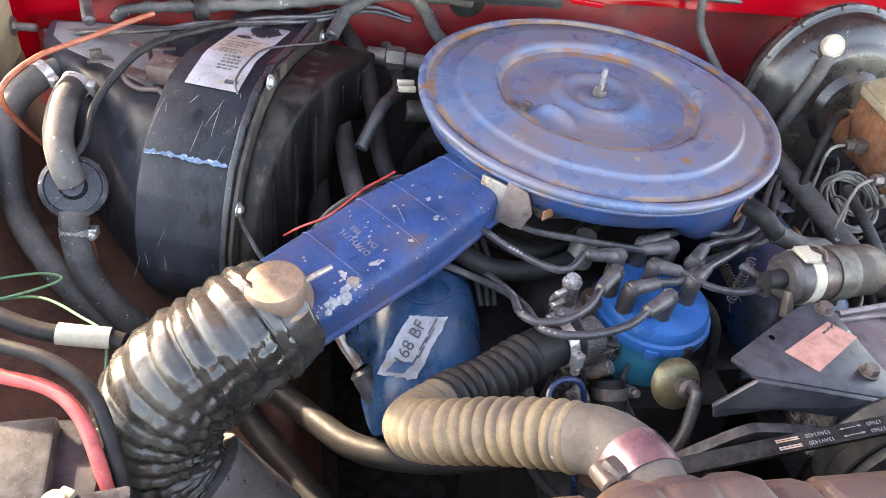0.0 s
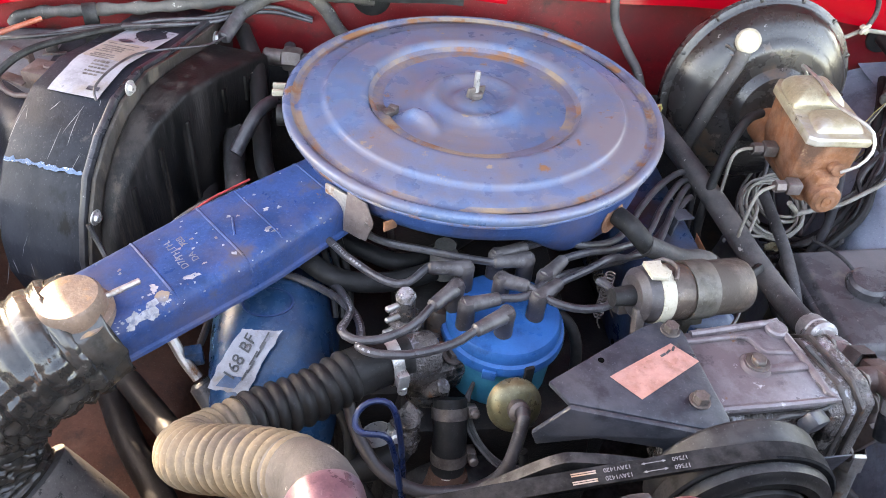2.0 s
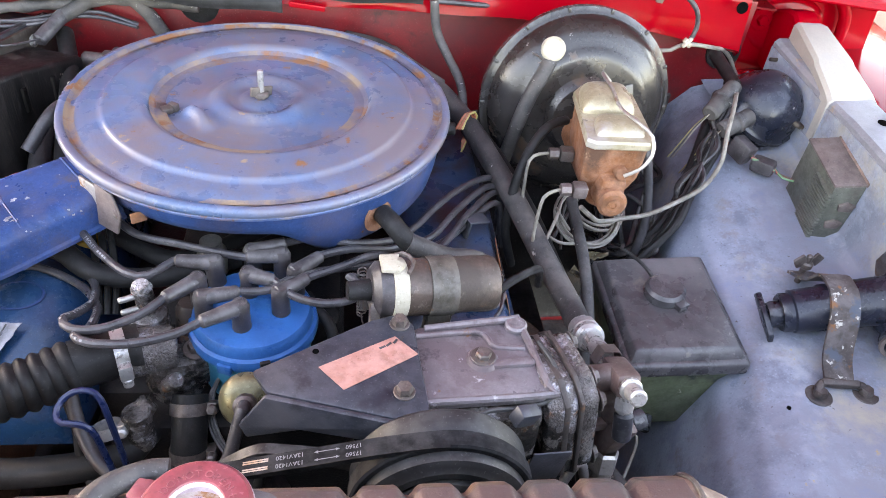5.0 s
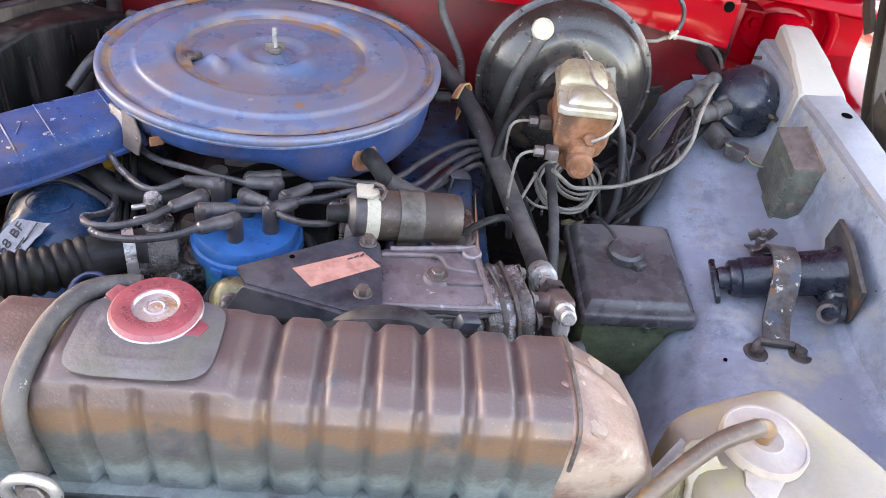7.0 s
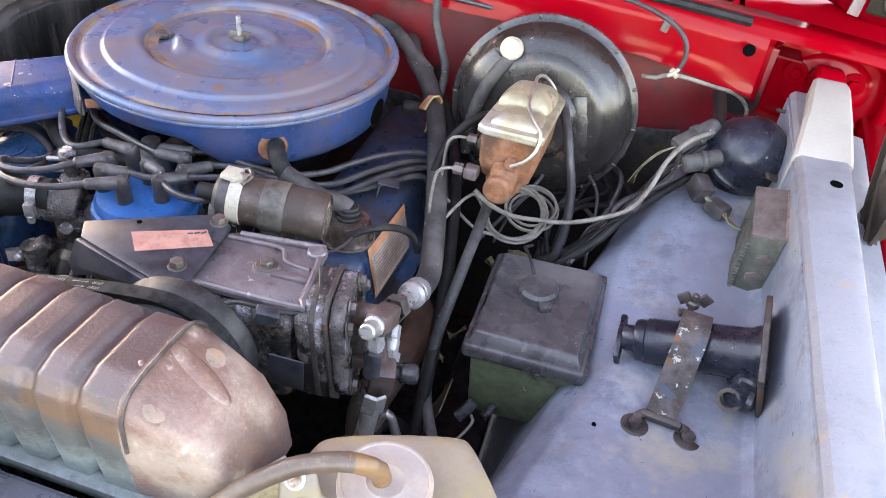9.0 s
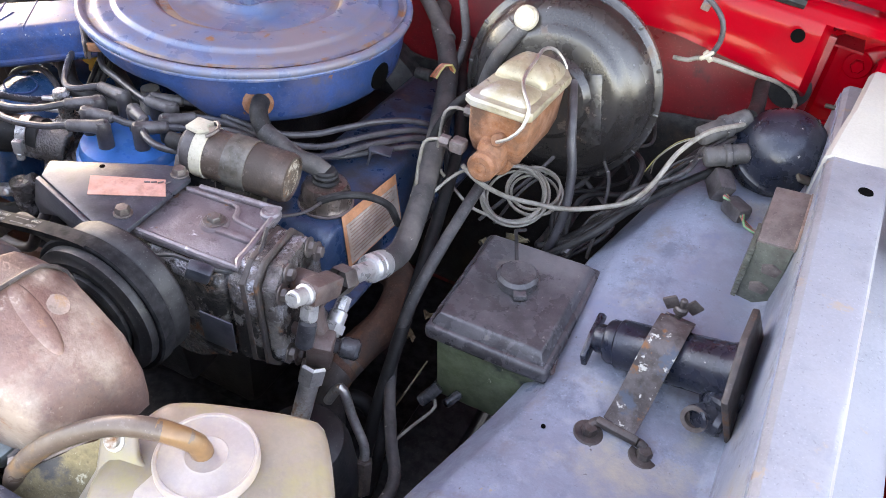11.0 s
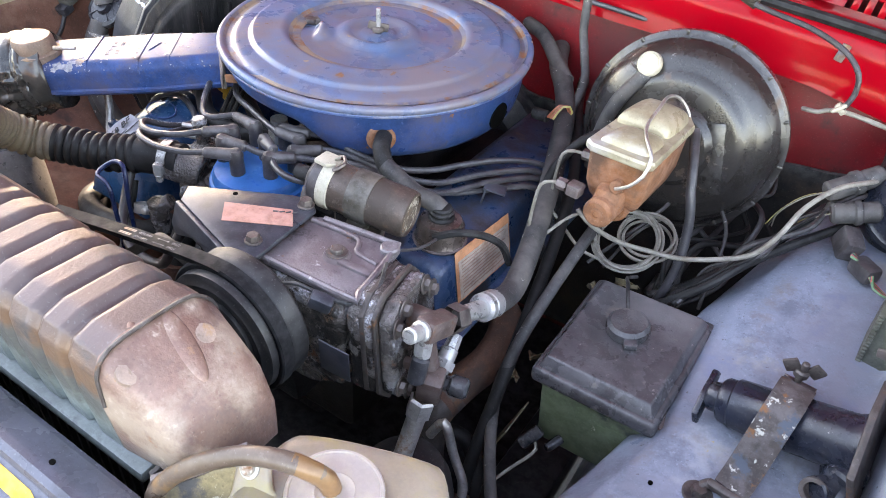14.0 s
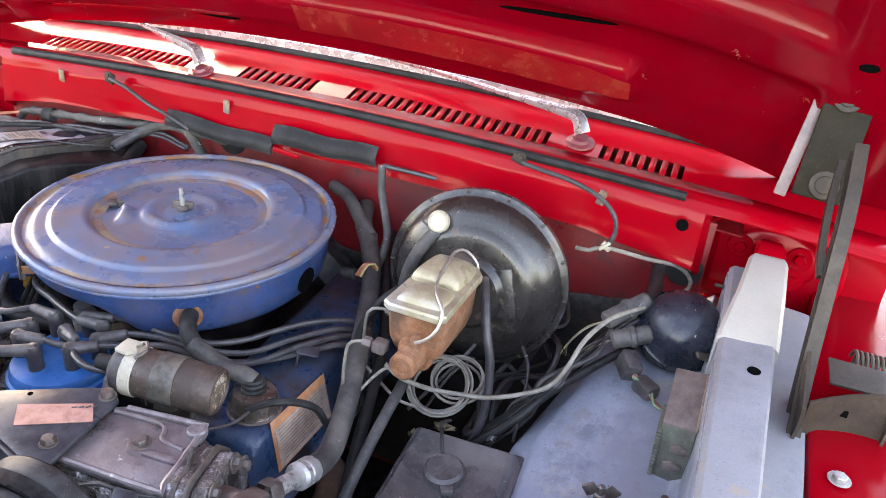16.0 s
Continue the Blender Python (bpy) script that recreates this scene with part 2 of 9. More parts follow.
M["plate_brown"] = surface("dusty brown metal", (0.15, 0.115, 0.11), 0.5, 0.3, 0.25, 14, (((0.30, 0.25, 0.22), 20, 0.60, 0.2, 0.7, 0.1),), 0.2)
M["cast_rust"] = surface("rusty cast iron", (0.245, 0.088, 0.034), 0.82, 0.0, 0.3, 14, (((0.095, 0.046, 0.030), 13, 0.51, 0.14, 0.85, 0), ((0.28, 0.125, 0.055), 30, 0.58, 0.12, 0.85, 0), ((0.30, 0.19, 0.12), 60, 0.66, 0.05, 0.85, 0)), 0.8)
M["cadmium"] = surface("yellow cadmium plate", (0.350, 0.300, 0.205), 0.36, 0.25, 0.2, 18, (((0.22, 0.165, 0.105), 16, 0.57, 0.12, 0.6, 0.1), ((0.36, 0.345, 0.33), 9, 0.52, 0.12, 0.4, 0.2), ((0.10, 0.08, 0.065), 40, 0.64, 0.06, 0.7, 0.0)), 0.25)
M["booster"] = surface("black booster shell", (0.022, 0.019, 0.018), 0.22, 0.0, 0.3, 9, (((0.050, 0.046, 0.045), 4, 0.50, 0.2, 0.34, 0), ((0.11, 0.060, 0.034), 9, 0.60, 0.10, 0.7, 0), ((0.22, 0.21, 0.20), 90, 0.68, 0.02, 0.7, 0)), 0.2, grime=0.15, speck=0.08, spec=0.65)
M["tank"] = surface("brass tank with worn dark paint", (0.17, 0.20, 0.195), 0.40, 0.25, 0.3, 10, (((0.06, 0.06, 0.065), 15, 0.55, 0.1, 0.5, 0.1),), 0.4, bands=(((0.085, 0.075, 0.07), 1.118, 1.135, 0.07, 60, 0.75), ((0.20, 0.105, 0.058), 1.150, 1.160, 0.06, 26, 0.75), ((0.10, 0.072, 0.072), 1.172, 1.184, 0.03, 22, 0.92)), speck=0.1, wear=0.12)
M["tank_copper"] = surface("bare copper end", (0.205, 0.118, 0.095), 0.42, 0.2, 0.3, 8, (((0.32, 0.245, 0.20), 10, 0.52, 0.10, 0.6, 0.1), ((0.44, 0.35, 0.29), 20, 0.61, 0.05, 0.55, 0.1), ((0.33, 0.165, 0.075), 22, 0.61, 0.06, 0.7, 0), ((0.12, 0.085, 0.080), 9, 0.57, 0.12, 0.5, 0.1)), 0.5)
M["cap_red"] = surface("faded red cap", (0.21, 0.034, 0.045), 0.42, 0.0, 0.2, 20, (((0.42, 0.22, 0.2), 18, 0.6, 0.2, 0.6, 0),), 0.1)
M["red_paint"] = surface("glossy red paint", (0.34, 0.002, 0.008), 0.13, 0, 0.05, 4, (((0.26, 0.003, 0.008), 3, 0.55, 0.25, 0.16, 0), ((0.45, 0.11, 0.08), 30, 0.69, 0.03, 0.6, 0)), 0.03, grime=0.03, wear=0.0, spec=0.16, speck=0.03)
# same paint as red_paint, deepened by the shade on the hood underside
M["hood_shade_red"] = surface("glossy red hood paint with shade in it", (0.225, 0.001, 0.007), 0.11, 0, 0.15, 4, (((0.17, 0.003, 0.010), 6, 0.53, 0.2, 0.2, 0), ((0.40, 0.10, 0.08), 24, 0.66, 0.03, 0.5, 0)), 0.04, grime=0.05, wear=0.0, spec=0.20, speck=0.04)
# the pale tone is sunlight painted on the hood flange
M["flange_pale"] = surface("red edge with sunlight in its pale tone", (0.26, 0.185, 0.18), 0.4, 0, 0.2, 12, (((0.30, 0.03, 0.03), 12, 0.56, 0.12, 0.3, 0),), 0.1, wear=0.0)
M["hood_worn"] = surface("rubbed lighter red paint", (0.285, 0.008, 0.011), 0.2, 0, 0.15, 8, (((0.31, 0.028, 0.018), 14, 0.50, 0.16, 0.35, 0), ((0.37, 0.075, 0.035), 26, 0.62, 0.08, 0.5, 0)), 0.05, grime=0.05, wear=0.0, spec=0.2, speck=0.08)
M["belt_rubber"] = surface("worn belt rubber", (0.018, 0.0185, 0.021), 0.7, 0, 0.3, 30, (((0.052, 0.051, 0.053), 12, 0.56, 0.2, 0.8, 0),), 0.3, grime=0.1, wear=0.1, spec=0.08, speck=0.05)
M["tube_stain"] = surface("orange stained tube", (0.215, 0.115, 0.055), 0.32, 0, 0.2, 16, (((0.14, 0.08, 0.05), 14, 0.57, 0.14, 0.4, 0),), 0.05, grime=0.1, wear=0.0, speck=0.05)
M["tan_dirt"] = surface("caked tan dirt", (0.20, 0.155, 0.085), 0.85, 0, 0.35, 22, (((0.045, 0.042, 0.045), 24, 0.54, 0.08, 0.6, 0), ((0.42, 0.38, 0.28), 80, 0.60, 0.05, 0.9, 0)), 0.9)
# the dull red also carries shade on the firewall and under the slots
M["red_dull"] = surface("dusty red paint with shade in it", (0.215, 0.006, 0.010), 0.38, 0, 0.2, 9, (((0.125, 0.016, 0.018), 6, 0.52, 0.2, 0.5, 0), ((0.05, 0.012, 0.012), 16, 0.58, 0.1, 0.6, 0)), 0.15, wear=0.0)
M["apron"] = surface("chalky grey blue paint", (0.250, 0.288, 0.362), 0.38, 0, 0.14, 7, (((0.215, 0.225, 0.275), 6, 0.50, 0.12, 0.5, 0), ((0.185, 0.215, 0.305), 12, 0.56, 0.1, 0.4, 0), ((0.37, 0.38, 0.41), 10, 0.56, 0.14, 0.5, 0), ((0.20, 0.235, 0.315), 5, 0.55, 0.14, 0.4, 0), ((0.36, 0.33, 0.275), 5.5, 0.565, 0.12, 0.5, 0), ((0.20, 0.19, 0.21), 26, 0.57, 0.14, 0.6, 0), ((0.22, 0.18, 0.15), 9, 0.61, 0.14, 0.7, 0), ((0.42, 0.30, 0.15), 20, 0.665, 0.04, 0.8, 0), ((0.10, 0.09, 0.09), 90, 0.66, 0.03, 0.7, 0)), 0.3, grime=0.5)
M["rail"] = surface("grey blue rail primer", (0.222, 0.228, 0.256), 0.42, 0, 0.12, 5, (((0.262, 0.258, 0.272), 3, 0.48, 0.18, 0.5, 0), ((0.33, 0.308, 0.29), 2.2, 0.56, 0.14, 0.45, 0), ((0.18, 0.20, 0.25), 7, 0.56, 0.12, 0.4, 0), ((0.31, 0.25, 0.21), 26, 0.61, 0.07, 0.8, 0), ((0.40, 0.29, 0.17), 14, 0.65, 0.08, 0.8, 0)), 0.15, grime=0.25, speck=0.2)
# lighter copy of the rail paint, for the sunlit rear end
M["rail_lit"] = surface("rail paint with sunlight in its cream", (0.40, 0.375, 0.335), 0.42, 0, 0.08, 5, (((0.46, 0.40, 0.30), 9, 0.60, 0.16, 0.5, 0), ((0.36, 0.37, 0.40), 6, 0.54, 0.2, 0.45, 0)), 0.08, grime=0.06, wear=0.0, speck=0.05)
M["apron_rust"] = surface("rusty brown apron", (0.17, 0.075, 0.05), 0.8, 0, 0.3, 8, (((0.26, 0.155, 0.11), 7, 0.50, 0.16, 0.85, 0), ((0.07, 0.04, 0.035), 11, 0.54, 0.12, 0.85, 0)), 0.4)
M["rail_tan"] = surface("tan dusty rail paint", (0.33, 0.27, 0.17), 0.6, 0, 0.2, 8, (((0.45, 0.40, 0.30), 10, 0.55, 0.25, 0.7, 0),), 0.15)
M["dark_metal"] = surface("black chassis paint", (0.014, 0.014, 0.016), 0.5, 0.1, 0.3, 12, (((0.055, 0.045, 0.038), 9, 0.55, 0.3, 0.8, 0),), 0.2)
M["support_blue"] = surface("dark slate support paint", (0.075, 0.080, 0.105), 0.27, 0.1, 0.2, 12, (((0.13, 0.12, 0.125), 9, 0.55, 0.2, 0.5, 0), ((0.03, 0.03, 0.035), 30, 0.64, 0.04, 0.6, 0)), 0.1)
M["green_case"] = surface("olive green translucent plastic", (0.12, 0.155, 0.085), 0.4, 0, 0.3, 9, (((0.30, 0.26, 0.15), 9, 0.55, 0.16, 0.7, 0), ((0.02, 0.035, 0.03), 9, 0.52, 0.12, 0.5, 0), ((0.5, 0.48, 0.4), 70, 0.65, 0.03, 0.7, 0)), 0.15)
M["bottle"] = surface("yellowed milky plastic", (0.245, 0.200, 0.158), 0.36, 0, 0.1, 8, (((0.285, 0.225, 0.198), 5, 0.50, 0.14, 0.45, 0), ((0.28, 0.235, 0.110), 9, 0.57, 0.12, 0.5, 0), ((0.20, 0.172, 0.150), 14, 0.56, 0.1, 0.5, 0)), 0.1, alpha_sss=0.5, grime=0.12, wear=0.0, speck=0.05)
M["bottle_cap"] = surface("milky plastic cap", (0.31, 0.262, 0.245), 0.45, 0, 0.1, 9, (((0.42, 0.35, 0.27), 9, 0.54, 0.14, 0.5, 0),), 0.1, alpha_sss=0.4, grime=0.1, wear=0.0, speck=0.0)
M["tube_tan"] = surface("stained washer tube", (0.12, 0.082, 0.062), 0.34, 0, 0.25, 12, (((0.42, 0.20, 0.05), 7, 0.55, 0.15, 0.4, 0),), 0.05)
M["module"] = surface("grey green module case", (0.098, 0.105, 0.085), 0.55, 0.1, 0.2, 20, (((0.115, 0.088, 0.075), 9, 0.52, 0.14, 0.75, 0),), 0.3)
M["module_brown"] = surface("dusty brown module face", (0.130, 0.100, 0.092), 0.6, 0.05, 0.2, 16, (((0.20, 0.16, 0.14), 14, 0.58, 0.1, 0.7, 0),), 0.25)
M["jack"] = surface("black jack paint", (0.010, 0.014, 0.026), 0.27, 0.1, 0.3, 14, (((0.04, 0.04, 0.045), 14, 0.62, 0.12, 0.8, 0), ((0.4, 0.38, 0.36), 70, 0.66, 0.02, 0.7, 0)), 0.2)
M["jack_strap"] = surface("chipped rusty strap", (0.060, 0.045, 0.042), 0.6, 0.1, 0.3, 20, ((RUST, 34, 0.56, 0.06, 0.85, 0), ((0.045, 0.06, 0.085), 26, 0.55, 0.06, 0.5, 0), ((0.45, 0.43, 0.38), 75, 0.60, 0.03, 0.7, 0), ((0.14, 0.15, 0.09), 20, 0.58, 0.12, 0.7, 0)), 0.4)
M["paper_white"] = surface("scuffed white sticker", (0.31, 0.305, 0.335), 0.5, 0, 0.12, 20, (((0.24, 0.205, 0.175), 16, 0.54, 0.10, 0.6, 0), ((0.10, 0.10, 0.12), 40, 0.64, 0.04, 0.6, 0)), 0.05)
M["paper_pink"] = surface("faded pink sticker", (0.40, 0.180, 0.145), 0.55, 0, 0.1, 20, (((0.36, 0.2, 0.175), 30, 0.6, 0.2, 0.6, 0),), 0.05)
M["paper_orange"] = surface("stained orange sticker", (0.62, 0.26, 0.12), 0.6, 0, 0.2, 20, (((0.36, 0.18, 0.1), 24, 0.58, 0.15, 0.7, 0),), 0.05)
M["paper_stain"] = surface("brown stained sticker", (0.30, 0.245, 0.205), 0.6, 0, 0.15, 20, (((0.22, 0.15, 0.105), 22, 0.56, 0.15, 0.7, 0),), 0.05)
M["paper_brown"] = surface("stained paper sticker", (0.50, 0.40, 0.33), 0.6, 0, 0.15, 20, (((0.36, 0.20, 0.11), 16, 0.54, 0.12, 0.7, 0), ((0.20, 0.13, 0.09), 26, 0.60, 0.08, 0.7, 0)), 0.05)
M["print_brown"] = surface("faded brown print", (0.115, 0.095, 0.085), 0.6, 0, 0.3, 60, (), 0)
M["ink"] = surface("dark ink", (0.03, 0.03, 0.035), 0.6, 0, 0.1, 20, (), 0)
M["ink_white"] = surface("white print", (0.21, 0.21, 0.225), 0.6, 0, 0.1, 20, (), 0)
M["ink_red"] = surface("brown red print", (0.36, 0.20, 0.15), 0.6, 0, 0.1, 20, (), 0)
M["yellow"] = surface("yellow plastic", (0.55, 0.30, 0.015), 0.42, 0, 0.15, 20, ((DUST, 20, 0.6, 0.2, 0.7, 0),), 0.05)
M["cream"] = surface("cream plastic", (0.40, 0.365, 0.29), 0.5, 0, 0.12, 20, ((DUST, 20, 0.62, 0.2, 0.7, 0),), 0.1)
M["blue_tube"] = surface("dark blue tube", (0.006, 0.020, 0.075), 0.3, 0, 0.2, 20, (), 0.05, wear=0.0)
M["copper_brown"] = surface("brown aged can", (0.095, 0.068, 0.056), 0.36, 0.30, 0.3, 18, (((0.050, 0.036, 0.030), 12, 0.50, 0.12, 0.7, 0.1), (RUST, 20, 0.58, 0.08, 0.85, 0.0), ((0.24, 0.20, 0.17), 26, 0.62, 0.08, 0.6, 0.3)), 0.4, wear=0.1)
M["dirt"] = surface("grey dusty ground", (0.042, 0.039, 0.035), 0.95, 0, 0.2, 1.2, (((0.055, 0.050, 0.044), 6, 0.50, 0.3, 0.95, 0), ((0.034, 0.032, 0.030), 2.5, 0.50, 0.3, 0.95, 0)), 0.8, 60)
M["trunk"] = surface("dry bark", (0.16, 0.11, 0.07), 0.9, 0, 0.3, 12, (), 0.6, 60)
M["grey_duct"] = surface("grey speckled duct", (0.11, 0.10, 0.095), 0.75, 0, 0.2, 12, (((0.02, 0.02, 0.02), 90, 0.60, 0.04, 0.7, 0),), 0.3)
M["white_knob"] = surface("off white plastic", (0.42, 0.38, 0.30), 0.45, 0, 0.08, 30, (((0.45, 0.35, 0.22), 50, 0.62, 0.15, 0.6, 0),), 0.05)
M["glass_dark"] = surface("windscreen glass", (0.05, 0.06, 0.065), 0.04, 0, 0.05, 3, (), 0)
M["chrome"] = surface("satin chrome", (0.72, 0.72, 0.74), 0.28, 0.6, 0.05, 20, (), 0.02, grime=0.06, wear=0.0, speck=0.04)
M["silver"] = surface("silver wiper paint", (0.55, 0.56, 0.58), 0.3, 0.7, 0.08, 20, (), 0.05)
M["void"] = surface("black recess", (0.004, 0.004, 0.004), 0.9, 0, 0.2, 20, (), 0, grime=0, wear=0, spec=0.0, speck=0)
M["strut"] = surface("dusty hinge steel", (0.058, 0.045, 0.036), 0.5, 0.2, 0.3, 14, (((0.115, 0.092, 0.070), 7, 0.54, 0.2, 0.7, 0), (RUST, 30, 0.66, 0.08, 0.85, 0)), 0.25, grime=0.15, speck=0.08, wear=0.0, spec=0.3)
M["hinge_plate"] = surface("oily brown hinge plate", (0.026, 0.021, 0.014), 0.60, 0.0, 0.3, 10, (((0.055, 0.046, 0.034), 8, 0.58, 0.16, 0.7, 0),), 0.2, grime=0.15, speck=0.05, wear=0.0, spec=0.10)
M["cap_print"] = surface("rubbed raised lettering", (0.255, 0.062, 0.070), 0.5, 0, 0.2, 20, (), 0, wear=0.0)
M["patina"] = surface("pale lilac patina", (0.120, 0.112, 0.122), 0.42, 0.2, 0.3, 14, (((0.088, 0.088, 0.076), 14, 0.48, 0.12, 0.6, 0.1), ((0.22, 0.205, 0.225), 18, 0.57, 0.08, 0.5, 0.1), ((0.17, 0.105, 0.070), 22, 0.58, 0.06, 0.7, 0)), 0.4, speck=0.05)
M["purple_band"] = surface("heat-tinted clamp band", (0.24, 0.14, 0.17), 0.35, 0.6, 0.25, 20, (((0.36, 0.3, 0.3), 18, 0.52, 0.14, 0.5, 0.5),), 0.15)

M["cover_dusty"] = surface("grimy dark blue enamel", (0.011, 0.042, 0.102), 0.32, 0, 0.3, 12, (((0.070, 0.058, 0.056), 7, 0.51, 0.16, 0.6, 0), ((0.020, 0.018, 0.022), 14, 0.52, 0.12, 0.45, 0), ((0.14, 0.105, 0.085), 26, 0.62, 0.08, 0.75, 0)), 0.3)
M["battery_top"] = surface("black battery cover", (0.020, 0.020, 0.022), 0.45, 0, 0.2, 16, (((0.055, 0.052, 0.050), 9, 0.54, 0.2, 0.7, 0),), 0.2)
M["manifold_rust"] = surface("heat-scaled manifold", (0.10, 0.045, 0.028), 0.8, 0.0, 0.35, 16, (((0.045, 0.030, 0.025), 12, 0.50, 0.14, 0.85, 0), ((0.19, 0.075, 0.034), 26, 0.60, 0.1, 0.85, 0)), 0.7, wear=0.0)
M["dark_rust"] = surface("dark brown rusty steel", (0.055, 0.042, 0.038), 0.55, 0.1, 0.3, 16, ((RUST, 22, 0.56, 0.1, 0.85, 0), ((0.02, 0.02, 0.024), 14, 0.55, 0.1, 0.35, 0)), 0.4)
M["cap_rust"] = surface("brown plated motor cap", (0.20, 0.135, 0.10), 0.55, 0.2, 0.3, 16, (((0.36, 0.20, 0.09), 26, 0.56, 0.12, 0.8, 0), ((0.10, 0.08, 0.075), 14, 0.53, 0.1, 0.6, 0)), 0.4)

M["bracket_brown"] = surface("pinkish brown sheet steel", (0.105, 0.068, 0.06), 0.5, 0.15, 0.25, 24, ((RUST, 40, 0.60, 0.1, 0.8, 0), ((0.20, 0.16, 0.145), 30, 0.62, 0.1, 0.6, 0)), 0.25)
M["cap_silver"] = surface("worn lilac tin", (0.40, 0.355, 0.385), 0.30, 0.5, 0.2, 40, (((0.30, 0.16, 0.17), 60, 0.57, 0.1, 0.5, 0.1),), 0.1)
M["cap_bronze"] = surface("greasy bronze plate", (0.155, 0.115, 0.098), 0.25, 0.6, 0.3, 30, (((0.05, 0.036, 0.030), 20, 0.50, 0.12, 0.4, 0.2), ((0.34, 0.30, 0.27), 50, 0.64, 0.05, 0.3, 0.6)), 0.4)
M["coil_clamp"] = surface("grimy olive steel band", (0.070, 0.060, 0.048), 0.5, 0.2, 0.3, 18, (((0.13, 0.11, 0.09), 12, 0.54, 0.14, 0.7, 0.1), (RUST, 30, 0.62, 0.08, 0.85, 0)), 0.3)
M["coil_end"] = surface("crusted coil base", (0.12, 0.088, 0.068), 0.7, 0.1, 0.3, 30, (((0.40, 0.36, 0.30), 110, 0.50, 0.07, 0.8, 0), (RUST, 60, 0.56, 0.1, 0.85, 0)), 0.6)
M["pad"] = surface("grimy black sheet for firewall shade", (0.022, 0.020, 0.020), 0.85, 0, 0.35, 14, (((0.07, 0.045, 0.035), 8, 0.55, 0.16, 0.9, 0),), 0.6)
M["foliage"] = surface("dry olive foliage", (0.075, 0.075, 0.035), 0.8, 0, 0.4, 0.5, (((0.16, 0.13, 0.07), 0.35, 0.52, 0.1, 0.8, 0), ((0.02, 0.025, 0.012), 0.8, 0.50, 0.1, 0.8, 0)), 0.0, 4.0)
M["stamp"] = surface("rubbed stamped letters", (0.105, 0.10, 0.125), 0.5, 0, 0.3, 60, (), 0.0)
M["chip_rose"] = surface("pinkish undercoat", (0.17, 0.12, 0.13), 0.6, 0, 0.2, 60, (), 0.1)
M["chip_grey"] = surface("bare grey primer", (0.22, 0.22, 0.245), 0.55, 0, 0.25, 60, (((0.10, 0.11, 0.15), 140, 0.52, 0.1, 0.5, 0),), 0.2)
M["scratch"] = surface("pale scratch in plastic", (0.16, 0.16, 0.165), 0.5, 0, 0.3, 60, (), 0.0)
M["pale_tape"] = surface("blue worn tape", (0.060, 0.115, 0.20), 0.22, 0, 0.25, 30, (((0.03, 0.05, 0.09), 60, 0.52, 0.1, 0.3, 0), ((0.34, 0.38, 0.44), 110, 0.60, 0.03, 0.5, 0)), 0.1)
M["scuff"] = surface("pale crust", (0.27, 0.19, 0.155), 0.55, 0.15, 0.25, 40, (((0.30, 0.17, 0.09), 60, 0.55, 0.12, 0.7, 0),), 0.3)

# ---- building helpers ----
ORIGIN = {}


def at_axis(p, d, x=(1, 0, 0)):
    """A pose at p whose z axis runs along d and whose x axis lies near x."""
    z = Vector(d).normalized()
    xx = Vector(x) - z * z.dot(Vector(x))
    if xx.length < 1e-4:
        xx = Vector((0, 1, 0)) - z * z.y
    xx.normalize()
    y = z.cross(xx)
    m = Matrix((xx, y, z)).transposed().to_4x4()
    m.translation = p
    return m


def join(*bms):
    out = bms[0]
    for b in bms[1:]:
        me = bpy.data.meshes.new("tmp")
        b.to_mesh(me)
        b.free()
        out.from_mesh(me)
        bpy.data.meshes.remove(me)
    return out


def box(sx, sy, sz, m=Matrix(), bevel=0.003, seg=2):
    bm = bmesh.new()
    bmesh.ops.create_cube(bm, size=1.0)
    bmesh.ops.scale(bm, vec=(sx, sy, sz), verts=bm.verts)
    if bevel:
        bmesh.ops.bevel(bm, geom=bm.edges[:], offset=min(bevel, sx * 0.45, sy * 0.45, sz * 0.45), segments=seg, affect="EDGES", profile=0.5)
    bm.transform(m)
    return bm


def lathe(profile, seg=32, m=Matrix(), squash=None):
    """Turns (radius, height) pairs round z."""
    bm = bmesh.new()
    rings = []
    for r, z in profile:
        if r < 1e-6:
            rings.append([bm.verts.new((0, 0, z))])
        else:
            rings.append([bm.verts.new((r * math.cos(2 * math.pi * i / seg), r * math.sin(2 * math.pi * i / seg), z)) for i in range(seg)])
    for a, b in zip(rings, rings[1:]):
        for i in range(seg):
            j = (i + 1) % seg
            if len(a) == 1 and len(b) > 1:
                bm.faces.new((a[0], b[j], b[i]))
            elif len(b) == 1 and len(a) > 1:
                bm.faces.new((a[i], a[j], b[0]))
            elif len(a) > 1:
                bm.faces.new((a[i], a[j], b[j], b[i]))
    bmesh.ops.recalc_face_normals(bm, faces=bm.faces)
    if squash:
        bmesh.ops.scale(bm, vec=squash, verts=bm.verts)
    bm.transform(m)
    return bm


def cyl(r, h, m=Matrix(), seg=24, bevel=0.002, r2=None):
    r2 = r if r2 is None else r2
    b = min(bevel, r * 0.4, h * 0.4)
    return lathe([(0, 0), (r - b, 0), (r, b), (r2, h - b), (r2 - b, h), (0, h)], seg, m)


def rod(a, b, r, seg=16, bevel=0.0015, r2=None):
    a, b = Vector(a), Vector(b)
    return cyl(r, (b - a).length, at_axis(a, b - a), seg, bevel, r2)


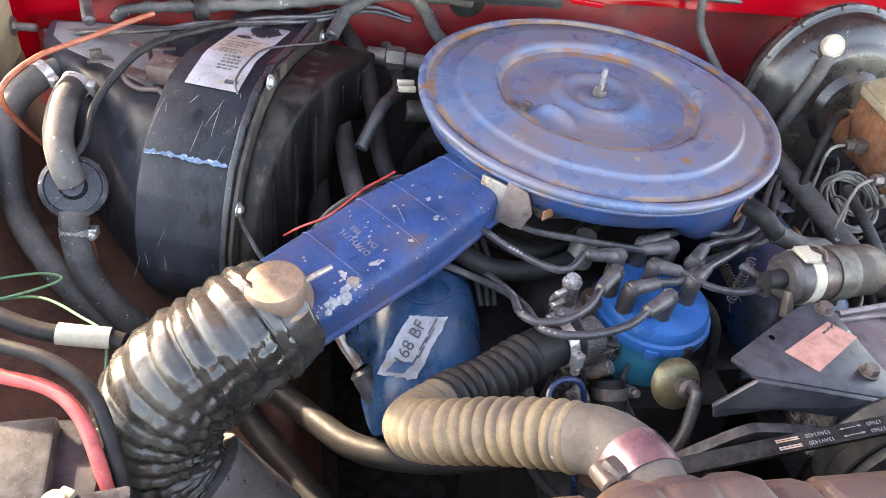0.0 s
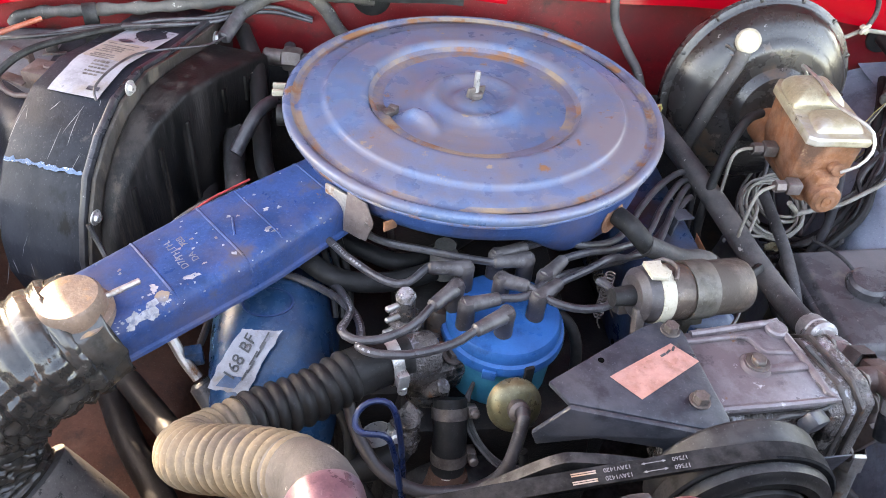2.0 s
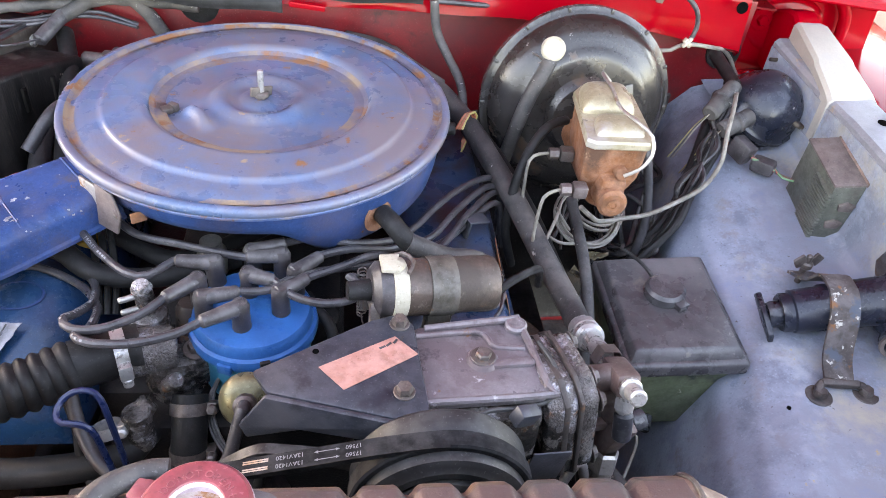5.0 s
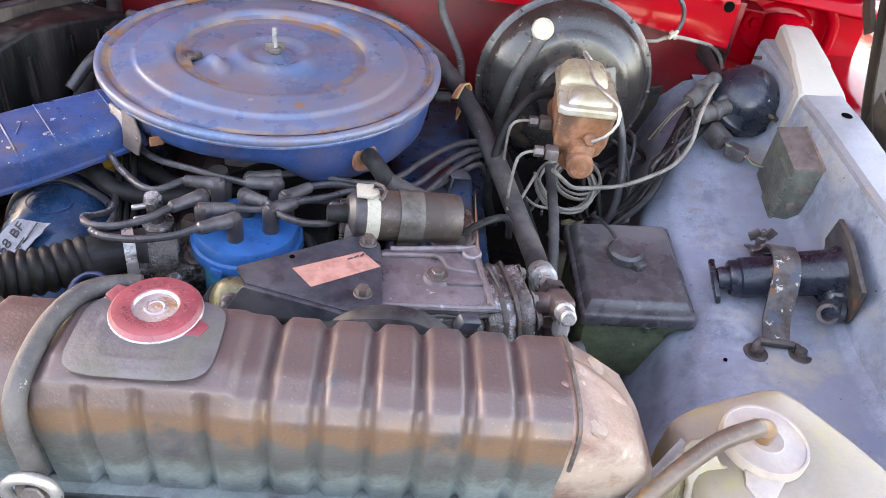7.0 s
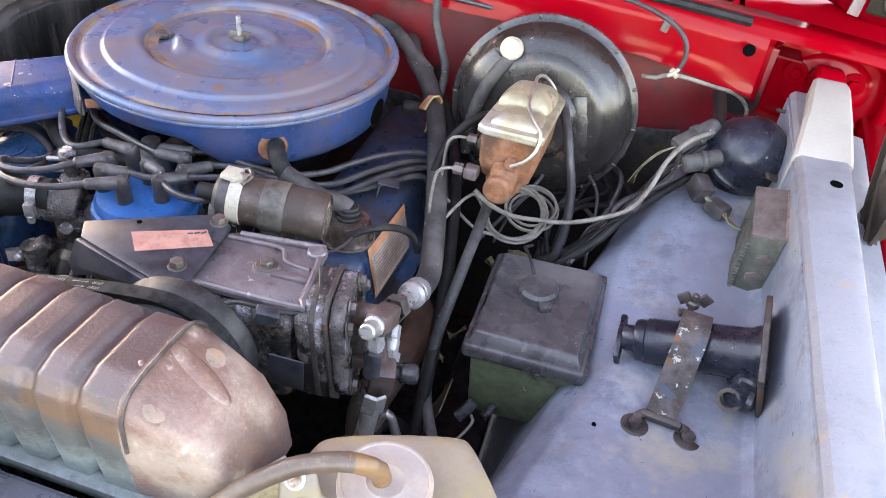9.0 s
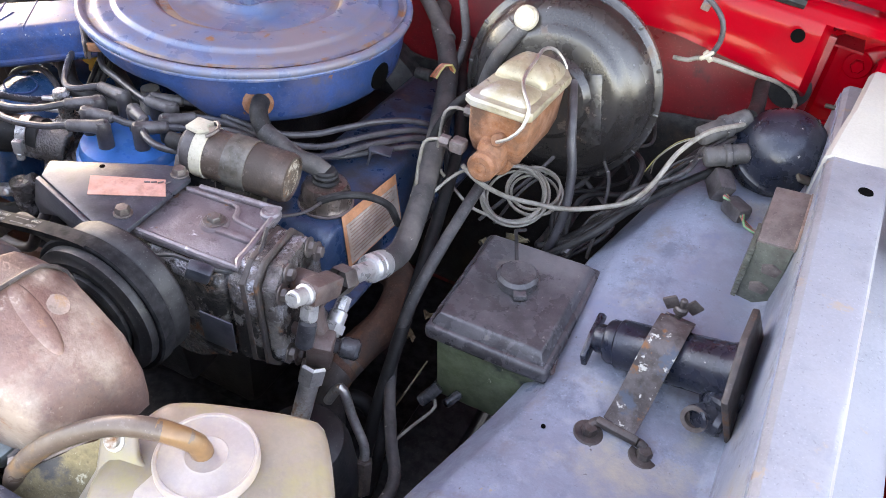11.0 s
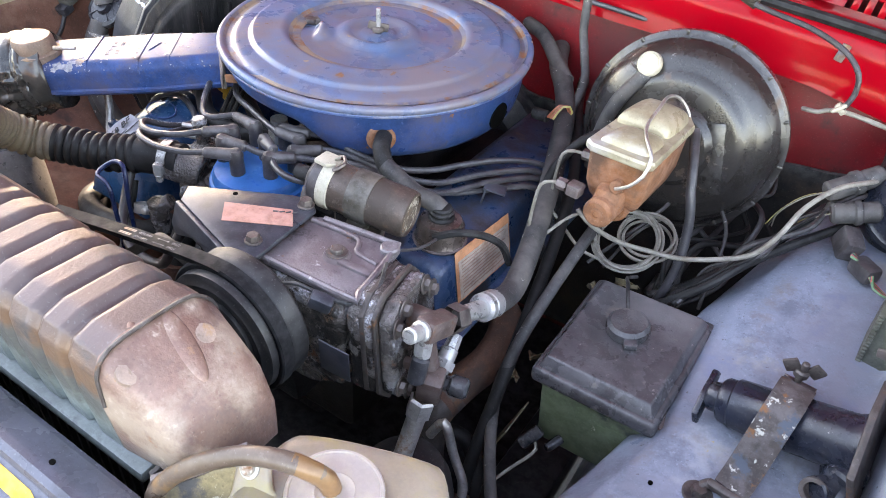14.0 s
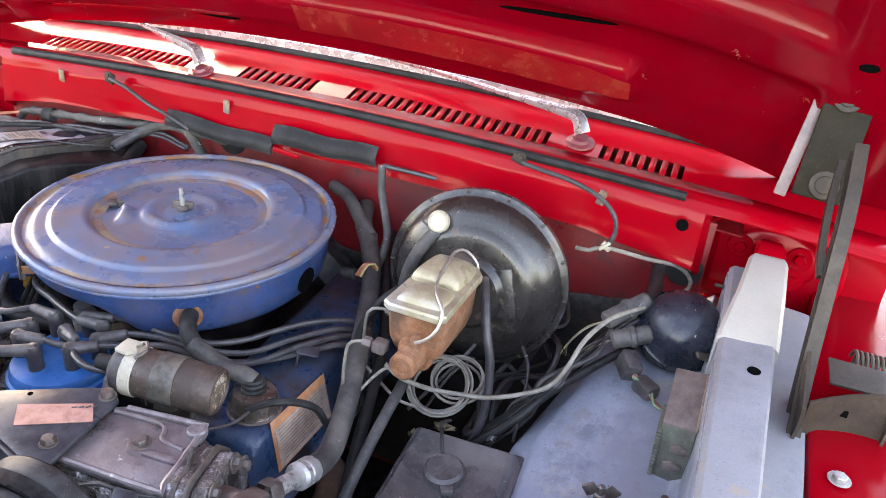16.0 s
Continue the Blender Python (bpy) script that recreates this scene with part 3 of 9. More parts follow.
def prism(outline, h, m=Matrix(), bevel=0.003, seg=2):
    """A flat outline (x, y) pulled up by h."""
    bm = bmesh.new()
    lo = [bm.verts.new((x, y, 0)) for x, y in outline]
    hi = [bm.verts.new((x, y, h)) for x, y in outline]
    bm.faces.new(lo[::-1])
    bm.faces.new(hi)
    n = len(lo)
    for i in range(n):
        j = (i + 1) % n
        bm.faces.new((lo[i], lo[j], hi[j], hi[i]))
    bmesh.ops.recalc_face_normals(bm, faces=bm.faces)
    if bevel:
        bmesh.ops.bevel(bm, geom=bm.edges[:], offset=bevel, segments=seg, affect="EDGES", profile=0.5)
    bm.transform(m)
    return bm


def curve_points(pts, step=0.008):
    """A smooth line through the points."""
    p = [Vector(q) for q in pts]
    p = [p[0] * 2 - p[1]] + p + [p[-1] * 2 - p[-2]]
    out = []
    for i in range(1, len(p) - 2):
        a, b, c, d = p[i - 1 : i + 3]
        n = max(2, int((c - b).length / step))
        for k in range(n):
            t = k / n
            out.append(0.5 * (2 * b + (c - a) * t + (2 * a - 5 * b + 4 * c - d) * t * t + (3 * b - 3 * c + d - a) * t ** 3))
    out.append(p[-2])
    return out


def sweep(line, ring, wide=None, closed_ends=True):
    """Moves a ring of (u, v) along a line of points; wide(s, length) scales it."""
    bm = bmesh.new()
    n = len(line)
    tang = [(line[min(i + 1, n - 1)] - line[max(i - 1, 0)]).normalized() for i in range(n)]
    u = tang[0].orthogonal().normalized()
    if abs(tang[0].z) < 0.95:
        u = tang[0].cross(Vector((0, 0, 1))).normalized()
    total = sum((b - a).length for a, b in zip(line, line[1:]))
    s = 0.0
    rings = []
    for i, (p, t) in enumerate(zip(line, tang)):
        if i:
            s += (p - line[i - 1]).length
        u = (u - t * u.dot(t)).normalized()
        v = t.cross(u)
        k = wide(s, total) if wide else 1.0
        rings.append([bm.verts.new(p + (u * a + v * b) * k) for a, b in ring])
    for a, b in zip(rings, rings[1:]):
        for i in range(len(ring)):
            j = (i + 1) % len(ring)
            bm.faces.new((a[i], a[j], b[j], b[i]))
    if closed_ends:
        bm.faces.new(rings[0][::-1])
        bm.faces.new(rings[-1])
    bmesh.ops.recalc_face_normals(bm, faces=bm.faces)
    return bm


def tube(pts, r, seg=10, step=0.008, wide=None):
    ring = [(r * math.cos(2 * math.pi * i / seg), r * math.sin(2 * math.pi * i / seg)) for i in range(seg)]
    return sweep(curve_points(pts, step), ring, wide)


def ribbed(pts, r, pitch, depth, seg=28, sharp=1.0):
    def wide(s, total):
        k = abs(math.sin(math.pi * s / pitch)) ** sharp
        return 1.0 - depth * (1 - k)
    return tube(pts, r, seg, pitch / 7, wide)


def link(name, bm, material, angle=0.6):
    for f in bm.faces:
        f.smooth = True
    for e in bm.edges:
        if len(e.link_faces) == 2 and e.calc_face_angle(0.0) > angle:
            e.smooth = False
    me = bpy.data.meshes.new(name)
    bm.to_mesh(me)
    bm.free()
    me.materials.append(M[material])
    return new(name, me)


def thing(name, label, category, base=(0, 0, 0), group=""):
    e = new(name)
    e.empty_display_size = 0.02
    e.location = base
    ORIGIN[e.name] = Vector(base)
    return tagged(e, label, category, group)


def part(name, bm, material, parent=None, label="", angle=0.6):
    ob = link(name, bm, material, angle)
    if parent is not None:
        ob.parent = parent
        ob.matrix_parent_inverse = Matrix.Translation(-ORIGIN.get(parent.name, Vector()))
    return tagged(ob, label) if label else ob


def single(name, bm, material, label, category, group="", kind="", angle=0.6):
    return tagged(link(name, bm, material, angle), label, category, group, kind)


def wire(name, pts, r, material, label, category="wire", group=""):
    return single(name, tube(pts, r, 8 if r < 0.005 else 14), material, label, category, group)


def text_on(body, size, m, material, parent, name="lettering", depth=0.0004):
    c = bpy.data.curves.new(name, "FONT")
    c.body, c.size, c.align_x, c.align_y, c.extrude = body, size, "CENTER", "CENTER", depth
    tmp = bpy.data.objects.new(name, c)
    me = bpy.data.meshes.new_from_object(tmp)
    bpy.data.objects.remove(tmp)
    me.transform(m)
    me.materials.clear()
    me.materials.append(M[material])
    ob = new(name, me)
    ob.parent = parent
    ob.matrix_parent_inverse = Matrix.Translation(-ORIGIN.get(parent.name, Vector()))
    return ob


def hexbolt(p, d, r=0.008, h=0.006, washer=True):
    m = at_axis(p, d)
    b = lathe([(0, 0), (r, 0), (r, h * 0.8), (r * 0.85, h), (0, h)], 6, m)
    if washer:
        b = join(b, cyl(r * 1.55, 0.0018, m, 18, 0.0004))
    return b


def slab(corners, thick, bevel=0.0):
    """A sheet through four or more corners, thickened along its normal."""
    bm = bmesh.new()
    vs = [bm.verts.new(c) for c in corners]
    f = bm.faces.new(vs)
    f.normal_update()
    n = f.normal.copy()
    r = bmesh.ops.extrude_face_region(bm, geom=[f])
    bmesh.ops.translate(bm, vec=-n * thick, verts=[v for v in r["geom"] if isinstance(v, bmesh.types.BMVert)])
    bmesh.ops.recalc_face_normals(bm, faces=bm.faces)
    if bevel:
        bmesh.ops.bevel(bm, geom=bm.edges[:], offset=bevel, segments=2, affect="EDGES", profile=0.5)
    return bm


def grid(fn, nu, nv, thick=0.0):
    """A sheet fn(u, v) with u and v from 0 to 1, with a back at thick."""
    bm = bmesh.new()
    vs = [[bm.verts.new(fn(i / nu, j / nv)) for j in range(nv + 1)] for i in range(nu + 1)]
    for i in range(nu):
        for j in range(nv):
            bm.faces.new((vs[i][j], vs[i + 1][j], vs[i + 1][j + 1], vs[i][j + 1]))
    bmesh.ops.recalc_face_normals(bm, faces=bm.faces)
    if thick:
        bmesh.ops.solidify(bm, geom=bm.faces[:], thickness=thick)
    return bm

# ---- structure: ground and car body ----
def ground_z(u, v):
    x, y = (u - 0.5) * 2, (v - 0.5) * 2
    x, y = math.copysign(abs(x) ** 3, x) * 400, math.copysign(abs(y) ** 3, y) * 400
    return (x, y, 0.02 * noise.noise((x * 1.5, y * 1.5, 0)))


single("ground", grid(ground_z, 90, 90), "dirt", "pale dry dirt ground under the car", "ground", kind="structure")


# unseen tree ring, added to darken the low sky in light and reflections
def far_trees(u, v):
    a = 2 * math.pi * u
    r = 46 + 7 * noise.noise((math.cos(a) * 4, math.sin(a) * 4, 0))
    top = 4.2 + 2.4 * noise.noise((math.cos(a) * 7, math.sin(a) * 7, 5)) + 1.2 * noise.noise((math.cos(a) * 30, math.sin(a) * 30, 5))
    bulge = math.sin(v * math.pi) * 3 + 1.0 * noise.noise((a * 20, v * 6, 2))
    return ((r - bulge) * math.cos(a), (r - bulge) * math.sin(a), -0.5 + (top + 0.5) * v)


single("sky_screen_trees", grid(far_trees, 240, 10), "foliage", "unseen ring of dry olive trees added to cut low sky light", "trees", kind="structure", angle=3.0)

# a yard tree beside the car, with a thin crown that dapples the ground
yard_tree = thing("tree", "slender brown yard tree with a thin crown beside the car", "tree", (-3.45, 1.72, 0))
part("trunk", tube([(-3.42, 1.70, -0.05), (-3.47, 1.74, 0.35), (-3.62, 1.86, 0.8), (-3.85, 2.15, 1.5), (-4.4, 2.9, 2.3), (-5.2, 4.1, 3.0), (-6.0, 5.5, 3.6)], 0.085, 12, 0.12), "trunk", yard_tree)
tree_rnd = random.Random(8)
for i in range(7):
    a = i * 0.9
    part("limb", tube([(-5.2, 4.1, 3.0), (-5.6 + 0.5 * math.cos(a), 4.9 + 0.5 * math.sin(a), 3.4), (-6.1 + 1.3 * math.cos(a), 5.8 + 1.3 * math.sin(a), 3.8 + 0.5 * math.sin(a * 2))], 0.03, 7, 0.15), "trunk", yard_tree)
leaves = bmesh.new()
for i in range(5000):
    d = Vector((tree_rnd.gauss(0, 0.75), tree_rnd.gauss(0, 0.85), tree_rnd.gauss(0, 0.45)))
    c = Vector((-6.1, 5.8, 3.8)) + d + 0.25 * Vector((math.sin(d.y * 5), math.sin(d.z * 7), math.sin(d.x * 6)))
    q = Euler((tree_rnd.uniform(0, 3), tree_rnd.uniform(0, 3), tree_rnd.uniform(0, 6))).to_matrix()
    w = tree_rnd.uniform(0.03, 0.06)
    leaves.faces.new([leaves.verts.new(c + q @ Vector(p)) for p in ((-w, 0, 0), (0, -w * 0.45, 0), (w, 0, 0), (0, w * 0.45, 0))])
part("crown", leaves, "foliage", yard_tree, "thin olive leaves")

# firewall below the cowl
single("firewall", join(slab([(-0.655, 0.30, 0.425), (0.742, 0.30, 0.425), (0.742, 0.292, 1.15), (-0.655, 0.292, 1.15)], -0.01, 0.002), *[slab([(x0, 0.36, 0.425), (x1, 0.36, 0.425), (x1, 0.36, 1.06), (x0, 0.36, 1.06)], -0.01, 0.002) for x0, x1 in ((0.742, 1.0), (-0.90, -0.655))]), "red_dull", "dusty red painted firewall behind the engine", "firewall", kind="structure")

# dark sheet added where the lower firewall lies in shade
single("firewall_shade", grid(lambda u, v: (-0.66 + 1.30 * u, 0.276 - 0.006 * noise.noise((u * 14, v * 8, 3)) - 0.004 * math.sin(v * 6), 0.47 + (0.50 + 0.03 * math.sin(u * 7) + 0.012 * noise.noise((u * 20, 0, 1))) * v), 60, 24, 0.006), "pad", "grimy black sheet standing in for shade on the lower firewall", "insulation", kind="structure")


def bow(x):
    return ((x - 0.04) / 0.65) ** 2


def cowl_point(x, y, z):
    """Cowl places bow back and down towards the sides."""
    return (x, y + 0.014 * bow(x), z - 0.024 * bow(x))


def along_profile(prof, v):
    k = v * (len(prof) - 1)
    i = min(int(k), len(prof) - 2)
    f = k - i
    return tuple(p * (1 - f) + q * f for p, q in zip(prof[i], prof[i + 1]))


def cowl_face(u, v):
    x = -0.90 + 1.90 * u
    low = -0.055 * max(0.0, min(1.0, max(x - 0.55, -0.50 - x) / 0.3)) * (1 - v) ** 1.5
    fold = max(0.0, min(1.0, max(x - 0.722, -0.640 - x) / 0.030))
    fold = fold * fold * (3 - 2 * fold) * max(0.0, min(1.0, (0.86 - v) / 0.10))
    y, z = along_profile([(0.290, 1.124), (0.250, 1.122), (0.238, 1.124), (0.240, 1.131), (0.244, 1.150), (0.249, 1.182), (0.254, 1.196), (0.262, 1.2035)], v)
    low -= 0.075 * fold * (1 - v) ** 2
    return cowl_point(x, y + 0.070 * fold + 0.0015 * noise.noise((x * 9, v * 4, 3)), z + low + 0.0015 * noise.noise((x * 11, v * 5, 9)))


cowl = single("cowl", grid(cowl_face, 184, 35, 0.0015), "red_paint", "glossy red cowl panel with vent slots below the windscreen", "car panel", kind="structure")


def cowl_top_z(y):
    return 1.2035 + (y - 0.262) * 0.20 + 0.004 * math.sin(max(0.0, min(1.0, (y - 0.262) / 0.16)) * math.pi)


SLOTS = ((-0.585, -0.22), (-0.115, 0.045), (0.105, 0.470), (0.545, 0.685))
Y0, Y1, Y2, Y3 = 0.262, 0.304, 0.345, 0.425


def cowl_strip(x0, x1, y0, y1, skew=0.0):
    bm = bmesh.new()
    n = max(1, round(abs(x1 - x0) / 0.05))
    m = 4 if y1 - y0 > 0.06 else 2
    rows = []
    for dz in (0, 0.0025):
        rows.append([[bm.verts.new(cowl_point(x0 + (x1 - x0) * i / n + skew * j / m, y0 + (y1 - y0) * j / m, cowl_top_z(y0 + (y1 - y0) * j / m) - dz)) for j in range(m + 1)] for i in range(n + 1)])
    top, low = rows
    for i in range(n):
        for j in range(m):
            bm.faces.new((top[i][j], top[i + 1][j], top[i + 1][j + 1], top[i][j + 1]))
            bm.faces.new((low[i][j + 1], low[i + 1][j + 1], low[i + 1][j], low[i][j]))
    for i in range(n):
        bm.faces.new((top[i][0], low[i][0], low[i + 1][0], top[i + 1][0]))
        bm.faces.new((top[i + 1][m], low[i + 1][m], low[i][m], top[i][m]))
    for j in range(m):
        bm.faces.new((top[0][j + 1], low[0][j + 1], low[0][j], top[0][j]))
        bm.faces.new((top[n][j], low[n][j], low[n][j + 1], top[n][j + 1]))
    return bm


strips = [cowl_strip(-0.88, 1.0, Y0, Y1), cowl_strip(-0.88, 1.0, Y2, Y3)]
at_x = -0.88
for g0, g1 in SLOTS:
    strips.append(cowl_strip(at_x, g0, Y1, Y2))
    n = round((g1 - g0) / 0.0178)
    w = (g1 - g0) / n
    for i in range(n - 1):
        part("slat", cowl_strip(g0 + w * (i + 0.46), g0 + w * (i + 1), Y1, Y2), "red_paint", cowl)
    at_x = g1 - w * 0.54
strips.append(cowl_strip(at_x, 1.0, Y1, Y2))
part("cowl_top", join(*strips), "red_paint", cowl, angle=0.5)
part("plenum", grid(lambda u, v: cowl_point(-0.70 + 1.48 * u, 0.27 + 0.17 * min(1.0, v * 2), 1.165 + 0.075 * max(0.0, v * 2 - 1)), 20, 4, 0.003), "red_dull", cowl, "red plenum floor under the slots, shade in its dull red")
single("hood_seal", tube([cowl_point(x, 0.2625, 1.2075) for x in (-0.615, -0.4, -0.2, 0.04, 0.25, 0.45, 0.60, 0.688)], 0.0078, 8, 0.05), "rubber", "black rubber hood seal along the cowl", "seal", kind="structure")
flap = thing("firewall_flap", "two black rubber flaps hanging on the firewall lip", "rubber flap", (0.02, 0.225, 1.15))
for fx0, fx1, fz, fh in ((-0.21, 0.010, 1.137, 0.027), (0.012, 0.207, 1.156, 0.031)):
    part("flap", grid(lambda u, v: (fx0 + (fx1 - fx0) * u, 0.232 - 0.012 * v - 0.006 * math.sin(v * 3.0), fz + fh / 2 - fh * v + 0.002 * math.sin(u * 9) + (0.004 - 0.010 * u if fx0 < 0 else 0.0)), 14, 8, 0.003), "rubber", flap)
part("clip", box(0.05, 0.006, 0.008, pose(0.045, 0.212, 1.133, 0, 6, 0), 0.002), "red_paint", flap, "red painted clip")

# windscreen with its trim
wind = single("windscreen", slab([(-0.72, 0.456, 1.240), (0.80, 0.456, 1.215), (0.74, 0.95, 1.66), (-0.68, 0.95, 1.66)], 0.006), "glass_dark", "car windscreen with a bright lower trim", "windscreen", kind="structure")
part("trim", sweep(curve_points([cowl_point(x, 0.445, 1.252) for x in (-0.72, -0.35, 0.04, 0.4, 0.72)], 0.05), [(-0.016, -0.004), (0.016, -0.006), (0.016, 0.006), (-0.010, 0.012)]), "chrome", wind, "chrome trim strip")
part("gasket", tube([cowl_point(x, 0.429, 1.2395) for x in (-0.72, -0.35, 0.04, 0.4, 0.79)], 0.0065, 8, 0.05), "rubber", wind, "black rubber gasket")
# roof stays out of view; added to block sun from the cowl
single("unseen_roof", box(1.62, 1.34, 0.13, pose(0.03, 1.58, 1.705), 0.03), "red_paint", "unseen red car roof added to keep sun off the cowl", "car panel", kind="structure")

# hood, propped open, hinged at the rear
HOOD = pose(0.05, 0.334, 1.277, 122, 0, 0)


def hood_skin(u, v):
    x = -0.95 + 1.92 * u
    y = 1.22 * v
    z = -0.026 + 0.012 * bow(x * 0.8) + 0.002 * noise.noise((x * 3, y * 3, 1))
    return HOOD @ Vector((x, y - (0.062 * bow(x) + 0.05 * max(0.0, (x - 0.5) / 0.35) ** 2) * (1 - v), z))


def hood_inner(u, v):
    x = -0.92 + 1.86 * u
    y = 0.004 + 1.16 * v
    edge = min(1.0, min(u, 1 - u) / 0.012, v / 0.015)
    ridge = 0.0
    for c, w, axis in ((0.090 if x < 0.53 else 9, 0.042, y), (0.24, 0.05, y), (-0.70, 0.05, x), (0.82, 0.065, x), (0.04, 0.05, x if y > 0.24 else 9), (0.50, 0.06, x if y > 0.24 else 9), (-0.42, 0.06, x if y > 0.24 else 9)):
        d = abs(axis - c)
        ridge = max(ridge, max(0.0, min(1.0, (w - d) / 0.018)))
    return HOOD @ Vector((x, y - (0.062 * bow(x) + 0.05 * max(0.0, (x - 0.5) / 0.35) ** 2) * (1 - v), -0.012 + edge * (0.004 + 0.022 * ridge * ridge * (3 - 2 * ridge)) + 0.0012 * noise.noise((x * 7, y * 7, 4))))


hood = single("hood", grid(hood_skin, 30, 30, 0.001), "hood_shade_red", "open red hood seen from its underside", "hood", kind="structure")
part("inner_panel", grid(hood_inner, 164, 110), "hood_shade_red", hood, angle=1.2)
for hx, hy, ha, hb in ((-0.212, 0.0425, 0.056, 0.0075), (-0.452, 0.026, 0.020, 0.007), (0.41, 0.158, 0.085, 0.004), (0.807, 0.172, 0.012, 0.006)):
    part("hole", lathe([(0, 0), (1, 0), (1, 0.003), (0, 0.003)], 28, HOOD @ pose(hx, hy, 0.0130 if hx > 0.7 else (-0.0070 if hy < 0.1 else -0.0095)) @ Matrix.Diagonal((ha, hb, 1, 1))), "void", hood, "dark oval hole")
part("worn_band", grid(lambda u, v: HOOD @ Vector((-0.02 + (0.545 + 0.012 * noise.noise((v * 6, 3, 1))) * u, 0.090 + (0.026 - 0.010 * max(0.0, u - 0.85) / 0.15) * (2 * v - 1) + 0.003 * noise.noise((u * 14, v * 2, 8)) - (0.062 * bow(-0.02 + 0.545 * u)) * (1 - 0.08), 0.0156 + 0.0012 * noise.noise((u * 4, v * 2, 4)))), 60, 6, 0.0004), "hood_worn", hood, "rubbed orange-red stiffener band")


def loft_y(sections):
    """A bar along y with a rectangular section (y, x0, x1, z0, z1)."""
    bm = bmesh.new()
    rings = [[bm.verts.new((x, y, z)) for x, z in ((x0, z0), (x0, z1 - 0.005), (x0 + 0.005, z1), (x1 - 0.005, z1), (x1, z1 - 0.005), (x1, z0))] for y, x0, x1, z0, z1 in sections]
    for a, b in zip(rings, rings[1:]):
        for i in range(6):
            j = (i + 1) % 6
            bm.faces.new((a[i], a[j], b[j], b[i]))
    bm.faces.new(rings[0][::-1])
    bm.faces.new(rings[-1])
    bmesh.ops.recalc_face_normals(bm, faces=bm.faces)
    return bm


# driver's side inner fender
def apron(u, v):
    y = -0.72 + 1.0 * v
    edge = 0.505 + 0.10 * max(0.0, min(1.0, (y + 0.5) / 0.25)) * 0.7 + 0.09 * max(0.0, min(1.0, (y + 0.05) / 0.3))
    top = 0.913 + 0.17 * max(0.0, y + 0.31) - 0.06 * max(0.0, -0.42 - y)
    prof = [(edge - 0.10, top - 0.40), (edge - 0.055, top - 0.16), (edge - 0.02, top - 0.045), (edge + 0.012, top - 0.012), (edge + 0.05, top), (0.70, top + 0.003), (0.752, top + 0.006), (0.766, top + 0.02), (0.768, 1.03)]
    k = u * (len(prof) - 1)
    i = min(int(k), len(prof) - 2)
    f = k - i
    x = prof[i][0] * (1 - f) + prof[i + 1][0] * f
    z = prof[i][1] * (1 - f) + prof[i + 1][1] * f
    return (x, y, z + 0.003 * noise.noise((x * 8, y * 6, 0)))


single("inner_fender", grid(apron, 48, 40, 0.0015), "apron", "chalky grey-blue painted inner fender panel", "car panel", kind="structure", angle=1.2)


def rail(u, v):
    y = -0.75 + 1.0 * v
    inner = 0.757 + 0.016 * v
    outer = 0.800 + 0.046 * v
    top = 1.068 + 0.03 * min(1, max(0, (y + 0.75) / 0.75)) + 0.10 * max(0.0, y - 0.06) ** 1.0 * 0.35
    prof = [(inner, top - 0.012), (inner, top - 0.006), (inner + 0.006, top), (outer - 0.004, top + 0.002), (outer, top - 0.002), (outer + 0.003, top - 0.045), (outer + 0.050, top - 0.050), (outer + 0.055, top - 0.08)]
    k = u * (len(prof) - 1)
    i = min(int(k), len(prof) - 2)
    f = k - i
    return (prof[i][0] * (1 - f) + prof[i + 1][0] * f, y, prof[i][1] * (1 - f) + prof[i + 1][1] * f + 0.002 * noise.noise((u * 3, y * 10, 5)))


fender_rail = single("fender_rail", grid(rail, 36, 40, 0.0015), "rail", "off-white primed fender rail with wear", "car panel", kind="structure")
part("inner_face", grid(lambda u, v: (0.757 + 0.016 * v, -0.75 + v, 0.93 + u * (1.056 + 0.03 * min(1, v / 0.75) + 0.035 * max(0.0, v - 0.81) - 0.93)), 3, 40, 0.0015), "apron", fender_rail, "grey-blue inner face of the rail")
part("hole", cyl(0.0078, 0.003, pose(0.812, -0.002, 1.0975), 20, 0.0003), "void", fender_rail, "dark drilled hole")
single("outer_fender", slab([(0.868, -0.8, 1.035), (1.10, -0.8, 1.02), (1.10, 0.5, 1.06), (0.905, 0.35, 1.055), (0.885, 0.0, 1.05)], 0.06, 0.01), "red_paint", "glossy red outer fender", "car panel", kind="structure")

# rear corner of the driver's side: raised hinge pad on the cowl and the rail's end
pad = part("hinge_pad", lathe([(0, 0.010), (0.80, 0.010), (0.90, 0.008), (1.0, 0.0), (1.0, -0.01)], 48, at_axis((0.832, 0.338, 1.092), (0, -1, 0.12), (1, 0, 0)) @ Matrix.Diagonal((0.072, 0.050, 1, 1))), "red_paint", cowl, "raised oval hinge pad")
for bx, bz in ((0.784, 1.104), (0.871, 1.103), (0.868, 1.066)):
    part("bolt", join(hexbolt((bx, 0.328, bz), (0, -1, 0.1), 0.0095, 0.010), cyl(0.019, 0.004, at_axis((bx, 0.330, bz), (0, -1, 0.1)), 24, 0.0015)), "red_paint", pad, "red painted bolt")
part("corner_lip", grid(lambda u, v: (0.735 + 0.27 * u, 0.312 + 0.030 * math.sin(u * 2.2) - 0.028 * v, 1.012 + 0.010 * v - 0.02 * u + 0.012 * math.sin(u * 5)), 24, 4, 0.002), "red_paint", cowl, "folded lower lip")
